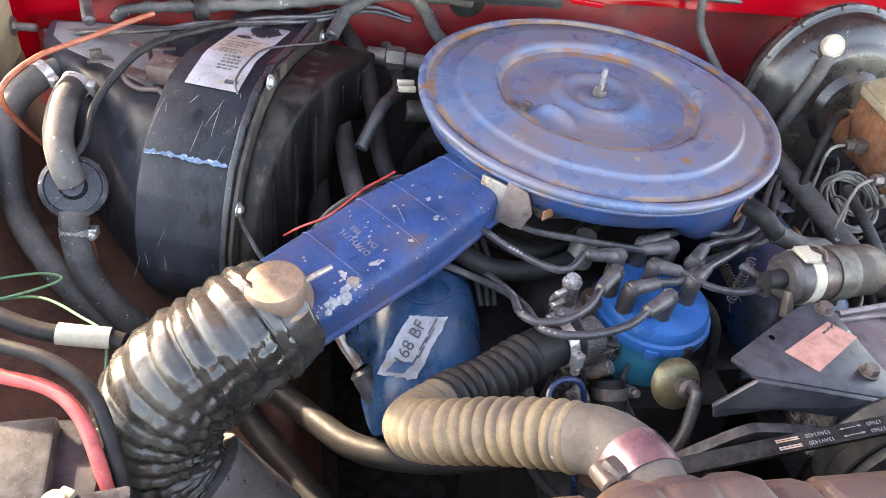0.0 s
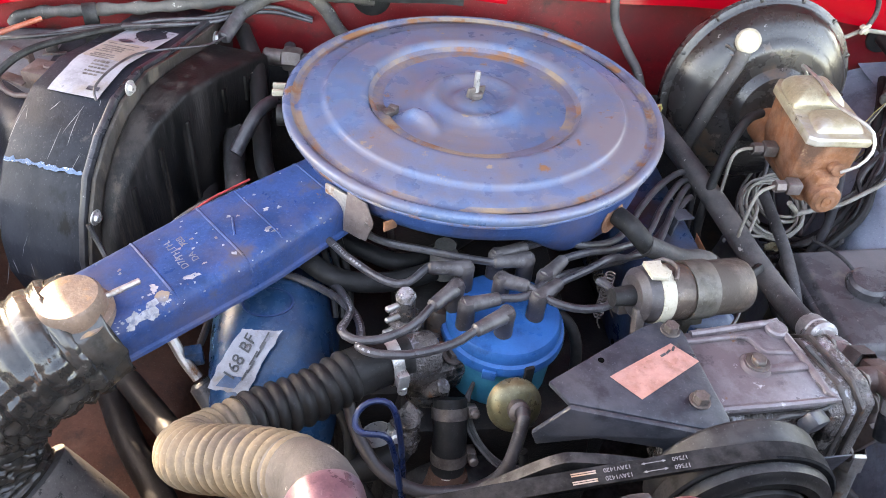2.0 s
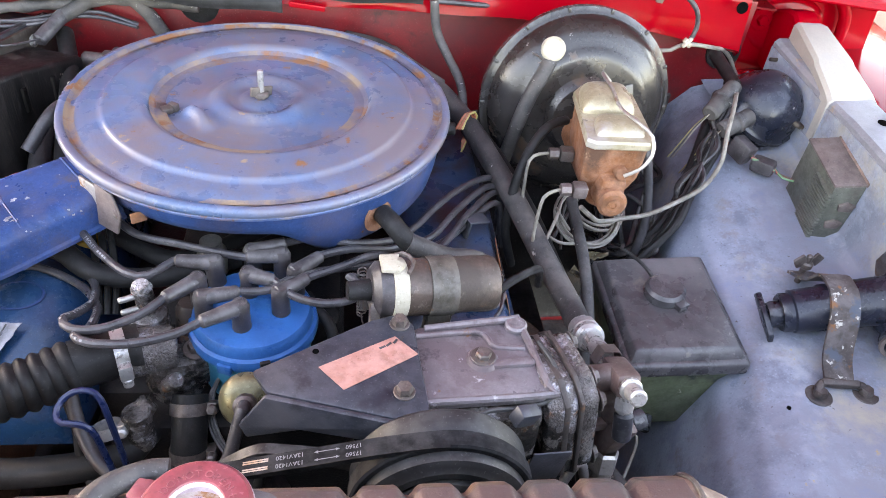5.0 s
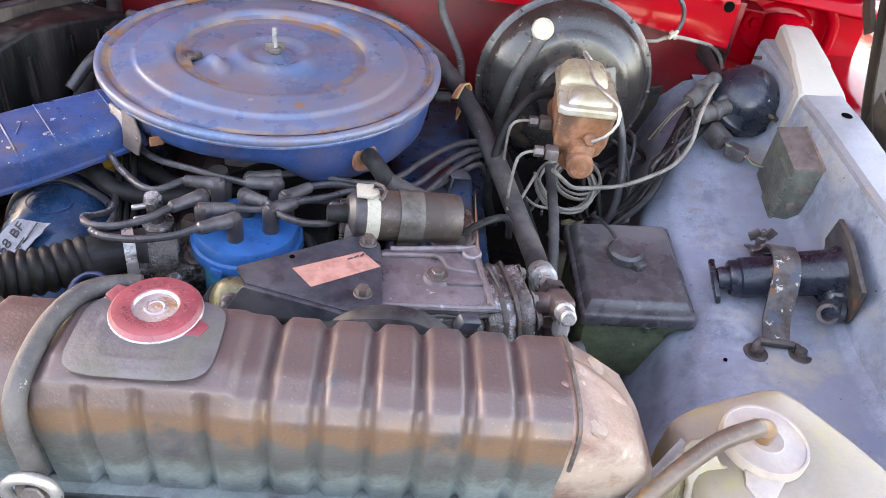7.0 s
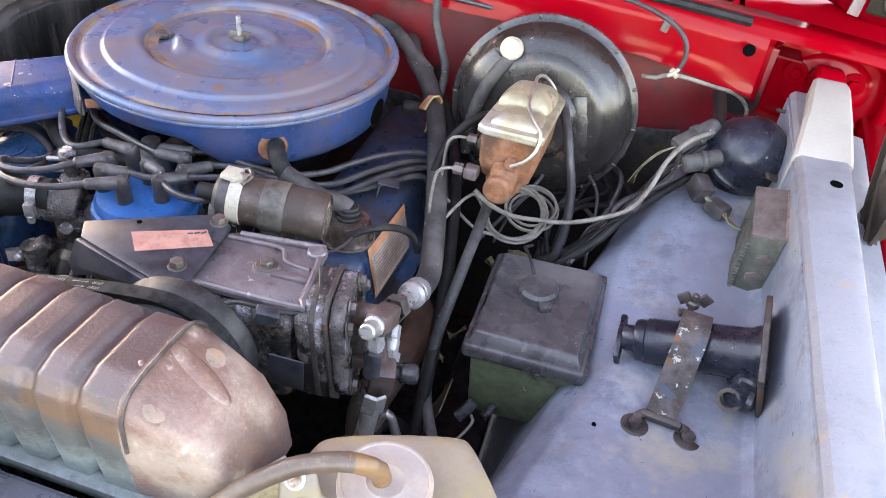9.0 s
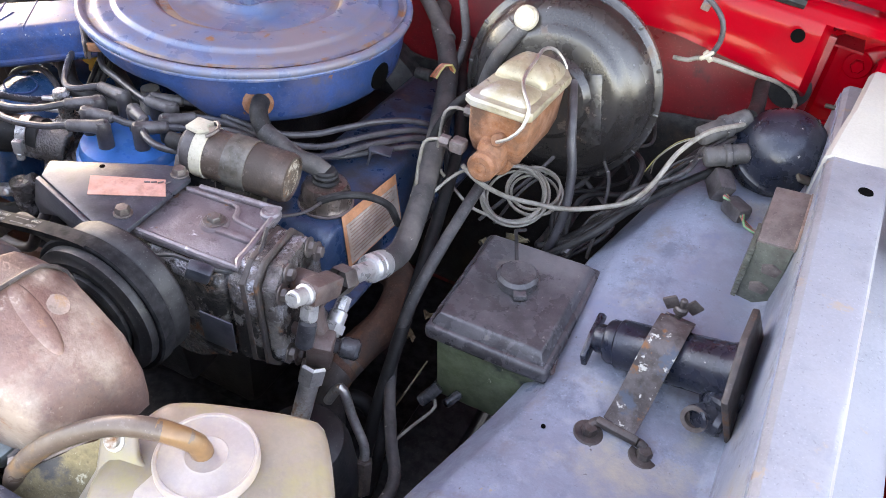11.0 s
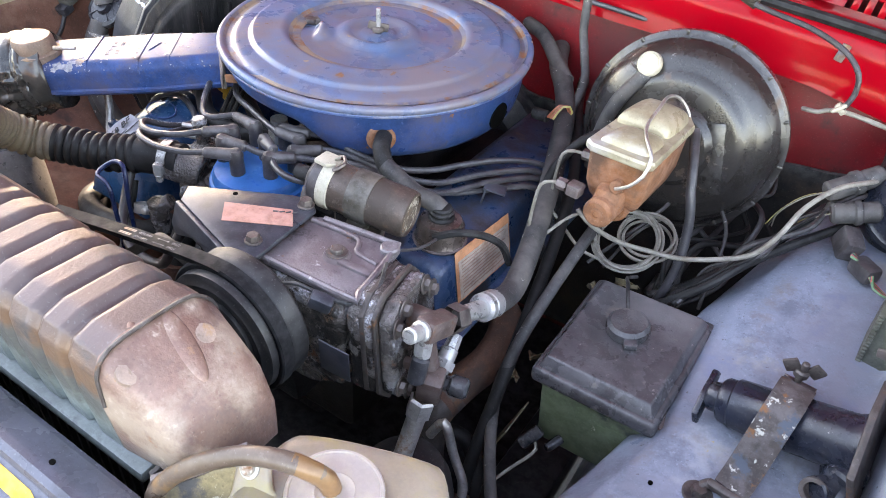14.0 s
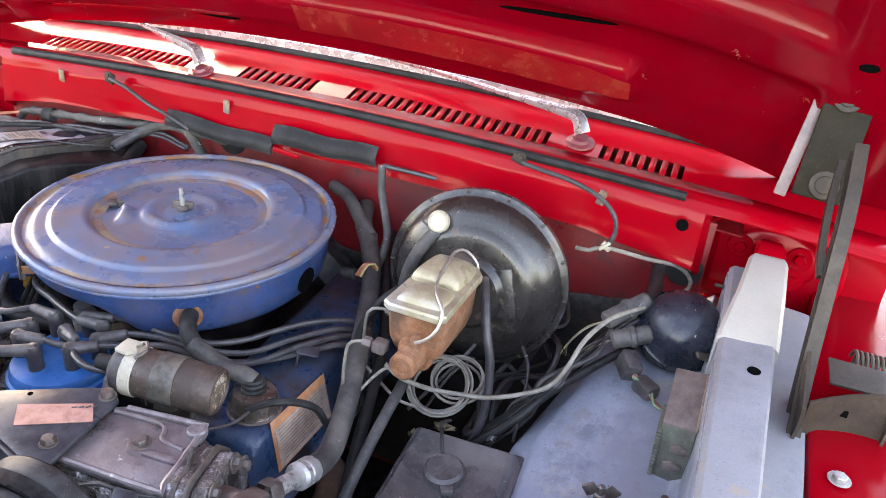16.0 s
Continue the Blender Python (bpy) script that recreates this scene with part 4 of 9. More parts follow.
part("corner_rib", tube([(0.905, 0.325, 1.15), (0.925, 0.322, 1.12), (0.930, 0.322, 1.08), (0.925, 0.322, 1.04)], 0.010, 14), "red_paint", cowl, "pressed rib")
part("rail_end", loft_y([(0.060, 0.766, 0.842, 1.00, 1.0985), (0.074, 0.768, 0.842, 1.00, 1.1045), (0.140, 0.779, 0.844, 1.01, 1.1175), (0.146, 0.781, 0.844, 1.01, 1.1205), (0.235, 0.792, 0.846, 1.02, 1.1340), (0.252, 0.796, 0.845, 1.03, 1.1320)]), "rail_lit", fender_rail, "sloping rail end with sunlight painted into its cream")
part("rail_boss", loft_y([(0.2525, 0.798, 0.844, 1.03, 1.132), (0.270, 0.800, 0.842, 1.03, 1.140), (0.295, 0.801, 0.841, 1.03, 1.137), (0.335, 0.803, 0.839, 1.03, 1.120)]), "red_paint", fender_rail, "red painted rail tip")
part("stud", join(hexbolt((0.780, 0.222, 1.082), (-1, 0, 0), 0.006, 0.006), rod((0.776, 0.222, 1.082), (0.758, 0.222, 1.082), 0.003)), "strut", fender_rail)
part("hole", cyl(0.009, 0.002, at_axis((0.693, 0.2385, 1.155), (0, -1, 0.1)), 20, 0.0002), "void", cowl, "dark hole")
for gx, gy, gz, gr in ((0.712, 0.286, 1.064, 0.030), (-0.115, 0.288, 1.10, 0.03)):
    single("grommet", lathe([(gr, 0), (gr * 0.95, 0.006), (gr * 0.6, 0.010), (0, 0.010)], 24, at_axis((gx, gy, gz), (0, -1, 0.05))), "rubber", "black rubber firewall grommet", "grommet")

# passenger side
def left_apron(u, v):
    y = -0.85 + 1.15 * v
    x, z = along_profile([(-0.757, 0.98), (-0.748, 0.90), (-0.72, 0.82), (-0.62, 0.76), (-0.46, 0.73), (-0.38, 0.70), (-0.34, 0.60), (-0.33, 0.45)], u)
    return (x, y, z + 0.006 * noise.noise((x * 6, y * 6, 2)))


single("inner_fender", grid(left_apron, 28, 24, 0.0015), "apron_rust", "rust-brown inner fender below the heater case", "car panel", kind="structure", angle=1.2)


def left_rail(u, v):
    y = -0.85 + 1.146 * v
    top = 1.070 - 0.16 * max(0.0, 0.296 - max(0.0, y)) - 0.05 * max(0.0, -y)
    x, dz = along_profile([(-0.756, -0.13), (-0.755, -0.008), (-0.760, -0.001), (-0.798, 0.0), (-0.803, -0.004), (-0.812, -0.05), (-0.83, -0.06)], u)
    return (x, y, top + dz + 0.0015 * noise.noise((u * 3, y * 9, 7)))


single("fender_rail", grid(left_rail, 24, 30, 0.0015), "rail_tan", "tan dusty fender rail", "car panel", kind="structure")
single("rail_tip", loft_y([(0.2962, -0.803, -0.756, 0.96, 1.0695), (0.315, -0.800, -0.752, 0.96, 1.071), (0.345, -0.795, -0.745, 0.96, 1.064)]), "red_paint", "red painted end of the fender rail", "car panel", kind="structure")
relay = thing("relay", "dull grey relay box on the tan fender rail", "relay", (-0.745, -0.02, 0.965))
part("case", box(0.026, 0.040, 0.044, pose(-0.741, -0.020, 0.972, 18, 0, 8), 0.004), "module", relay)
part("foot", box(0.006, 0.020, 0.030, pose(-0.752, -0.030, 1.000, 18, 0, 8), 0.002), "steel", relay)
part("plug", box(0.024, 0.026, 0.018, pose(-0.738, -0.034, 0.944, 18, 0, 8), 0.004), "black_plastic", relay)
part("lead", tube([(-0.738, -0.036, 0.938), (-0.734, -0.050, 0.915), (-0.722, -0.080, 0.895), (-0.700, -0.120, 0.890)], 0.004, 8), "wire_black", relay)

# frame and crossmember, with an added dark panel shutting out light below the engine
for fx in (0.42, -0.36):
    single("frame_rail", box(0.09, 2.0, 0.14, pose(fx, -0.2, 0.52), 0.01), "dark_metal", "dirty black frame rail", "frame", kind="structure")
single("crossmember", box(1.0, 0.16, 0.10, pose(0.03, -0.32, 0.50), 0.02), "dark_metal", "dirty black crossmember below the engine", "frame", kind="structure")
single("shade_panel", slab([(-0.70, -0.80, 0.44), (0.80, -0.80, 0.44), (0.80, 0.34, 0.44), (-0.70, 0.34, 0.44)], 0.004), "dark_metal", "dirty black panel added for darkness below the engine", "frame", kind="structure")


def support(u, v):
    x = -0.70 + 1.46 * u
    y, z = along_profile([(-0.686, 0.78), (-0.684, 1.098), (-0.6855, 1.108), (-0.690, 1.112), (-0.708, 1.1185), (-0.714, 1.1195), (-0.7185, 1.117), (-0.7205, 1.1125), (-0.7225, 1.1115), (-0.737, 1.1055), (-0.739, 1.102), (-0.736, 1.06)], v)
    return (x, y, z)


support_panel = single("radiator_support", grid(support, 40, 44, 0.0015), "support_blue", "dark slate radiator support panel", "car panel", kind="structure")
part("sticker", slab([(0.225, -0.7235, 1.1119), (0.283, -0.7240, 1.1117), (0.318, -0.7335, 1.1077), (0.232, -0.7330, 1.1079)], -0.0009), "yellow", support_panel, "yellow paper sticker")
part("hole", lathe([(0, 0), (1, 0), (1, 0.001), (0, 0.001)], 20, pose(0.367, -0.7285, 1.1090, -22.5, 0, 0) @ Matrix.Diagonal((0.0085, 0.0032, 1, 1))), "void", support_panel, "dark oval hole")
part("hole", cyl(0.0022, 0.001, pose(0.281, -0.705, 1.1178, 20, 0, 0), 12, 0), "void", support_panel, "small dark hole")
grille = thing("grille_back", "black back of the radiator grille below the support panel", "grille", (0.1, -0.80, 0.9))
part("panel", slab([(-0.70, -0.86, 0.80), (0.76, -0.86, 0.80), (0.76, -0.80, 1.03), (-0.70, -0.80, 1.03)], 0.004), "dark_metal", grille)
for gx in (0.20, 0.245, 0.29, 0.335):
    part("rib", rod((gx, -0.792, 0.93), (gx + 0.004, -0.765, 1.035), 0.0045, 10, 0.001), "black_plastic", grille)
for gx in (0.27, 0.335):
    part("clip", join(box(0.016, 0.012, 0.014, pose(gx, -0.758, 1.055, 10, 0, 20), 0.003), rod((gx, -0.758, 1.06), (gx + 0.004, -0.756, 1.075), 0.004, 10)), "black_plastic", grille)

# ---- engine ----
engine = thing("engine_block", "grimy blue engine block with its intake manifold", "engine", (0.0, -0.05, 0.6))
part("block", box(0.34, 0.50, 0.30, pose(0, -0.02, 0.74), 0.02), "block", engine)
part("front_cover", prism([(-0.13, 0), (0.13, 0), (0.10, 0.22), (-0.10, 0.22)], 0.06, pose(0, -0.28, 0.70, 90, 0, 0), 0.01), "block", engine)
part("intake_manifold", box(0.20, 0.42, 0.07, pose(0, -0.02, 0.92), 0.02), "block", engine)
part("carburettor", join(cyl(0.055, 0.08, pose(0, 0, 0.95)), box(0.13, 0.10, 0.04, pose(0, -0.01, 0.965), 0.008)), "alu", engine)


def cover_shell(y0, y1, prof, end, soft):
    """A cover along y; prof gives (x, z) across it; its ends round down over the length end."""
    bm = bmesh.new()
    base = min(z for x, z in prof)
    cx = sum(x for x, z in prof) / len(prof)
    rings = []
    n = 40
    for i in range(n + 1):
        y = y0 + (y1 - y0) * (0.5 - 0.5 * math.cos(math.pi * i / n))
        e = min(1.0, min(y - y0, y1 - y) / end)
        k = (1 - (1 - e) ** soft) ** (1 / soft)
        rings.append([bm.verts.new((cx + (x - cx) * (0.80 + 0.20 * k), y, base + (z - base) * k)) for x, z in prof])
    for a, b in zip(rings, rings[1:]):
        for i in range(len(prof) - 1):
            bm.faces.new((a[i], a[i + 1], b[i + 1], b[i]))
    bmesh.ops.recalc_face_normals(bm, faces=bm.faces)
    return bm


cover_r = thing("valve_cover", "dark blue painted valve cover with an orange sticker", "valve cover", (0.25, -0.03, 0.88))
part("cover", cover_shell(-0.262, 0.20, [(0.168, 0.87), (0.170, 0.945), (0.176, 0.962), (0.190, 0.970), (0.268, 0.970), (0.281, 0.966), (0.287, 0.957), (0.297, 0.905), (0.300, 0.87)], 0.03, 2.5), "cover_dusty", cover_r, angle=1.0)
part("flange", box(0.16, 0.48, 0.008, pose(0.24, -0.03, 0.872), 0.003), "cover_dusty", cover_r)
cover_l = thing("valve_cover", "dark blue painted valve cover with a torn white sticker", "valve cover", (-0.23, -0.05, 0.88))
part("cover", cover_shell(-0.318, 0.06, [(-0.308, 0.87), (-0.300, 0.935), (-0.286, 0.966), (-0.262, 0.982), (-0.232, 0.987), (-0.205, 0.984), (-0.184, 0.970), (-0.170, 0.94), (-0.160, 0.87)], 0.14, 2.0), "blue_engine", cover_l, angle=1.2)
part("flange", box(0.125, 0.30, 0.008, pose(-0.230, -0.11, 0.872), 0.003), "blue_engine", cover_l)
part("emblem", lathe([(0.95, 0), (1, 0.0008), (1.05, 0), (1.05, -0.002)], 28, at_axis((-0.235, -0.215, 0.983), (0.0, -0.2, 0.98), (1, 0, 0)) @ Matrix.Diagonal((0.026, 0.017, 1, 1))), "blue_body", cover_l, "raised oval emblem")
part("bracket", join(box(0.018, 0.012, 0.026, pose(-0.312, -0.245, 0.935, 10, 0, 10), 0.002), cyl(0.004, 0.001, at_axis((-0.315, -0.2515, 0.942), (0, -1, 0)))), "blue_engine", cover_l)
oil_cap = thing("breather_cap", "greasy plated breather cap on the valve cover", "cap", (0.25, -0.195, 0.97))
part("base", lathe([(0, 0), (0.032, 0), (0.033, 0.004), (0.0305, 0.009), (0.0295, 0.024), (0.026, 0.030), (0.016, 0.032), (0, 0.032)], 12, pose(0.25, -0.195, 0.971)), "cap_bronze", oil_cap)
for k in range(10):
    part("dimple", lathe([(0.0035, 0), (0.002, 0.0012), (0, 0.0014)], 8, at_axis((0.25 + 0.0272 * math.cos(k * 0.628 + 0.3), -0.195 + 0.0272 * math.sin(k * 0.628 + 0.3), 0.986), (math.cos(k * 0.628 + 0.3), math.sin(k * 0.628 + 0.3), 0))), "bolt", oil_cap)
part("flange", lathe([(0.033, 0), (0.0345, 0.003), (0.030, 0.005), (0, 0.005)], 32, pose(0.25, -0.195, 0.9695)), "plate_brown", oil_cap)
part("elbow", join(cyl(0.013, 0.020, pose(0.250, -0.195, 1.000), 20), cyl(0.0165, 0.006, pose(0.250, -0.195, 1.002), 20), cyl(0.0155, 0.004, pose(0.250, -0.195, 1.011), 20)), "rubber", oil_cap, "black rubber elbow")

# ---- air cleaner ----
cleaner = thing("air_cleaner", "large round blue air cleaner with rust and a long snorkel", "air cleaner", (0, 0, 1.03))
LID = [(0.2225, 1.0920), (0.2252, 1.0940), (0.2260, 1.0980), (0.2248, 1.1020), (0.2215, 1.1036), (0.2165, 1.1028), (0.2125, 1.0988), (0.2085, 1.0986), (0.2040, 1.1010), (0.198, 1.1028), (0.1800, 1.1044), (0.1780, 1.1074), (0.1760, 1.1090), (0.172, 1.1092), (0.150, 1.1098), (0.1345, 1.1105), (0.130, 1.1085), (0.1255, 1.1025), (0.121, 1.0995), (0.112, 1.0990), (0.095, 1.0985), (0.075, 1.0990), (0.062, 1.1015), (0.054, 1.1060), (0.049, 1.1075), (0.043, 1.1065), (0.036, 1.1025), (0.028, 1.1010), (0.022, 1.1030), (0.014, 1.1035), (0.0, 1.1035)]


def lid_mesh():
    fine = [LID[-1]]
    for (r1, z1), (r0, z0) in zip(LID[::-1], LID[-2::-1]):
        n = max(1, math.ceil((r0 - r1) / 0.004))
        fine += [(r1 + (r0 - r1) * i / n, z1 + (z0 - z1) * i / n) for i in range(1, n + 1)]
    bm = lathe(fine, 160)
    for v in bm.verts:
        x, y = v.co.x, v.co.y
        # a pressed tongue runs from the spring clip towards the middle
        u = (x + 0.066) * 0.60 - (y + 0.044) * 0.80
        w = (x + 0.066) * 0.80 + (y + 0.044) * 0.60
        v.co.z += 0.012 * math.exp(-(u / 0.024) ** 4 - ((w + 0.010 * (u / 0.02) ** 2 * 0.3) / 0.0085) ** 2)
        v.co.z -= 0.006 * math.exp(-((x + 0.102) / 0.020) ** 2 - ((y + 0.030) / 0.018) ** 2)
        v.co.z += 0.005 * math.exp(-((x - 0.046) / 0.012) ** 2 - ((y + 0.030) / 0.020) ** 2)
        v.co.z += 0.0012 * noise.noise(v.co * 14) + 0.0004 * noise.noise(v.co * 45)
    return bm


lid = part("lid", lid_mesh(), "blue_lid", cleaner, angle=1.2)
part("rust_ring", lathe([(0.1265, 1.1045), (0.1215, 1.1004), (0.112, 1.0998), (0.109, 1.0990)], 96), "rust_ring", lid, "rusty groove in the lid")
part("rust_ring", lathe([(0.2160, 1.1030), (0.2122, 1.0994), (0.2085, 1.0992), (0.2050, 1.1010)], 96), "rust_ring", lid, "rusty groove in the lid")
part("stud", join(cyl(0.0036, 0.036, pose(0, 0, 1.103), 12, 0.001)), "zinc", cleaner, "threaded steel stud")
part("wing_nut", join(cyl(0.009, 0.008, pose(0, 0, 1.104), 16), box(0.030, 0.004, 0.012, pose(0, 0, 1.112, 0, 12, 40), 0.0015)), "bolt", cleaner)
part("clip", join(box(0.014, 0.010, 0.008, pose(-0.104, -0.028, 1.099, 10, 0, 30), 0.002), box(0.012, 0.016, 0.005, pose(-0.112, -0.020, 1.098, 0, 15, 10), 0.002), box(0.008, 0.012, 0.010, pose(-0.098, -0.021, 1.099, 0, 0, 60), 0.002)), "bolt", cleaner, "rusty spring clip")


def pan():
    """The pan hangs deeper towards the driver's side."""
    bm = lathe([(0, 1.014), (0.12, 1.014), (0.188, 1.017), (0.202, 1.022), (0.2095, 1.032), (0.2135, 1.050), (0.2155, 1.070), (0.2165, 1.0875), (0.2205, 1.0895), (0.2205, 1.0930), (0, 1.0930)], 128)
    for v in bm.verts:
        if v.co.z < 1.0875:
            a = math.degrees(math.atan2(v.co.y, v.co.x))
            k = max(0.0, min(1.0, (a + 84) / 20)) * max(0.0, min(1.0, (150 - a) / 40))
            k = k * k * (3 - 2 * k)
            v.co.z = 1.0875 - (1.0875 - v.co.z) * (0.46 + 0.54 * k)
        v.co.z += 0.0006 * noise.noise(v.co * 20)
    return bm


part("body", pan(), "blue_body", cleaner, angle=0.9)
part("rim", lathe([(0.2190, 1.0872), (0.2225, 1.0880), (0.2232, 1.0905), (0.2222, 1.0925), (0.2190, 1.0928)], 128), "blue_rim", cleaner, "rubbed steel clamp rim")

SN = [Vector((-0.165, -0.105, 1.048)), Vector((-0.398, -0.280, 1.020))]
sd = (SN[1] - SN[0]).normalized()
sm = at_axis(SN[0], sd, (0.6, -0.8, 0.0))
sl = (SN[1] - SN[0]).length
SIDE = Vector((sd.y, -sd.x, 0)).normalized()
SIDE = SIDE if SIDE.y < 0 else -SIDE
def snorkel_half(k):
    return 0.046 + 0.009 * min(1.0, k / 0.4) - 0.012 * max(0.0, k - 0.5)


def snorkel_ring(k, lift=0.0):
    """The snorkel across: a flat top with wide round shoulders down to a folded seam."""
    w, h, r = snorkel_half(k) + lift, 0.026 + lift, 0.017
    out = [(w - r + r * math.cos(a), h - r + r * math.sin(a)) for a in (math.pi * i / 14 for i in range(8))]
    out += [(-x, y) for x, y in out[::-1]]
    return out + [(-w, -0.012), (-w - 0.003, -0.014), (-w - 0.003, -0.018), (-w + 0.003, -0.019), (-w + 0.008, -0.026), (w - 0.008, -0.026), (w - 0.003, -0.019), (w + 0.003, -0.018), (w + 0.003, -0.014), (w, -0.012)]


def snorkel():
    bm = bmesh.new()
    rings = []
    for i in range(25):
        k = i / 24
        sink = -0.0006 * abs(noise.noise((k * 6, 3, 1)))
        rings.append([bm.verts.new(sm @ Vector((x, y + (sink if abs(x) < 0.035 and y > 0 else 0), sl * k))) for x, y in snorkel_ring(k)])
    n = len(rings[0])
    for a, b in zip(rings, rings[1:]):
        for i in range(n):
            j = (i + 1) % n
            bm.faces.new((a[i], a[j], b[j], b[i]))
    bm.faces.new(rings[0])
    bm.faces.new(rings[-1])
    bmesh.ops.recalc_face_normals(bm, faces=bm.faces)
    return bm


def on_snorkel(k, s):
    """A frame on the skin: s metres from the middle of the top towards the front, over the shoulder if need be."""
    w, r = snorkel_half(k), 0.017
    flat = w - r
    a = max(0.0, min(1.5, (s - flat) / r))
    y = min(s, flat) + r * math.sin(a)
    p = SN[0] + sd * sl * k + SIDE * y + up_s * (0.026 - r + r * math.cos(a))
    return at_axis(p, up_s * math.cos(a) + SIDE * math.sin(a), sd)


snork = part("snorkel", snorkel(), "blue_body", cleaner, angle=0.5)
up_s = (sm.to_3x3() @ Vector((0, 1, 0)))
up_s = up_s if up_s.z > 0 else -up_s
cap_at = SN[0] + sd * (sl * 0.992) + up_s * 0.026 + SIDE * 0.014
part("vacuum_motor", lathe([(0, -0.014), (0.0315, -0.014), (0.0330, 0.0), (0.0285, 0.003), (0.0280, 0.018), (0.0255, 0.022), (0.0, 0.024)], 32, at_axis(cap_at + up_s * 0.007, up_s)), "cap_rust", snork, "rusty round vacuum motor")
part("nipple", rod(cap_at + Vector((0.02, 0.01, 0.014)), cap_at + Vector((0.05, 0.03, 0.016)), 0.003), "steel", snork)
part("bracket", box(0.05, 0.004, 0.05, pose(-0.155, -0.157, 1.058, 0, 0, -42), 0.0015), "steel", cleaner, "grey steel bracket plate")
part("elbow", tube([(0.140, -0.168, 1.060), (0.150, -0.186, 1.060), (0.160, -0.196, 1.052), (0.172, -0.20, 1.040)], 0.011, 14), "rubber", cleaner, "black rubber elbow")
part("side_port", lathe([(0.019, 0), (0.019, 0.003), (0, 0.003)], 24, at_axis((0.2118, -0.008, 1.050), (1.0, -0.04, -0.08))), "void", cleaner, "dark open port")

for k, s0, s1, r in ((0.728, 0, 16, 0.0017), (0.478, 0, 16, 0.0017), (0.332, 4, 15, 0.0013), (0.08, 0, 16, 0.0015)):
    ring = snorkel_ring(k, -r * 0.35)[s0:s1]
    part("bead", tube([sm @ Vector((x, y, sl * k)) for x, y in ring], r, 8, 0.003), "blue_body", snork, "pressed bead")
for k, half in ((0.43, 0.012),):
    part("bead", tube([on_snorkel(k - 0.02 + 0.04 * i / 5, -0.008 + 2 * half * i / 5).translation for i in range(6)], 0.0013, 8, 0.003), "blue_body", snork)
TEXT = Matrix((-SIDE, sd, up_s)).transposed().to_4x4()
def stamped(body, size, k, s):
    m = TEXT.copy()
    m.translation = SN[0] + sd * sl * k + SIDE * s + up_s * 0.0261
    text_on(body, size, m, "stamp", snork, "stamped_mark", 0.0003)


stamped("D7A", 0.0100, 0.645, 0.0145)
for i in range(6):
    m = TEXT.copy()
    m.translation = SN[0] + sd * (sl * 0.640 + 0.0) + SIDE * (0.0045 - 0.0048 * i) + up_s * 0.0261
    part("stamped_mark", join(box(0.0010, 0.0068, 0.0005, m @ pose(-0.0014, 0, 0), 0), box(0.0030, 0.0010, 0.0005, m @ pose(0, 0.003 - 0.003 * (i % 3), 0.00003), 0)), "stamp", snork)
stamped("DA", 0.0092, 0.603, 0.0150)
stamped("7BB", 0.0092, 0.598, -0.0110)
rng = random.Random(11)
def chip(k, s, r, material, stretch=1.0):
    m = on_snorkel(k, s)
    pts = [(stretch * r * q * math.cos(a), r * q * math.sin(a)) for a, q in ((2 * math.pi * i / 11, rng.uniform(0.35, 1.35)) for i in range(11))]
    part("paint_chip", prism(pts, 0.0003, m, 0), material, snork)


for k, s, r, e in ((0.765, 0.026, 0.0050, 0.9), (0.775, 0.031, 0.0026, 1.0), (0.80, 0.043, 0.0050, 1.5), (0.83, 0.047, 0.0062, 1.6), (0.86, 0.046, 0.0055, 1.4), (0.885, 0.050, 0.0042, 1.6), (0.815, 0.053, 0.0030, 1.5), (0.66, 0.036, 0.0036, 1.8), (0.635, 0.038, 0.0030, 1.4), (0.495, 0.037, 0.0026, 1.0), (0.355, 0.030, 0.0034, 1.4), (0.335, 0.036, 0.0028, 1.2), (0.26, 0.010, 0.0028, 1.0), (0.42, -0.012, 0.0022, 1.0), (0.30, 0.004, 0.0024, 1.5)):
    chip(k, s, r, "chip_grey", e)
for i in range(42):
    k, s = rng.uniform(0.10, 0.99), 0.056 - 0.10 * rng.random() ** 2.2
    chip(k, s, rng.uniform(0.0005, 0.0013), "chip_grey", rng.uniform(0.7, 1.6))
for i in range(26):
    chip(min(0.98, rng.gauss(0.84, 0.06)), rng.gauss(0.048, 0.006), rng.uniform(0.0006, 0.0019), "chip_grey", 1.4)
for i in range(9):
    chip(rng.uniform(0.3, 0.95), rng.uniform(-0.03, 0.03), rng.uniform(0.0012, 0.0026), "chip_rose", 1.3)
part("rust_patch", grid(lambda u, v: on_snorkel(0.762 + 0.022 * v * math.cos(6.2832 * u) * (1 + 0.3 * noise.noise((u * 9, 1, 2))), 0.040 + 0.0065 * v * math.sin(6.2832 * u)).translation + up_s * 0.0002, 22, 3), "rust_ring", snork, "rust patch")
part("plate", prism([(-0.018, -0.026), (0.012, -0.026), (0.020, 0.0), (0.010, 0.022), (-0.014, 0.026)], 0.003, at_axis((-0.140, -0.172, 1.064), (-0.62, -0.78, 0.06), (0.78, -0.62, 0)), 0.001), "plate_brown", cleaner, "dull steel bracket plate")
part("bolt", hexbolt((-0.1305, -0.181, 1.060), (-0.62, -0.78, 0), 0.004, 0.003), "bolt", cleaner)
part("tab", box(0.016, 0.003, 0.012, pose(-0.108, -0.186, 1.064, 0, 0, 30), 0.001), "cast_rust", cleaner, "rusty weld tab")
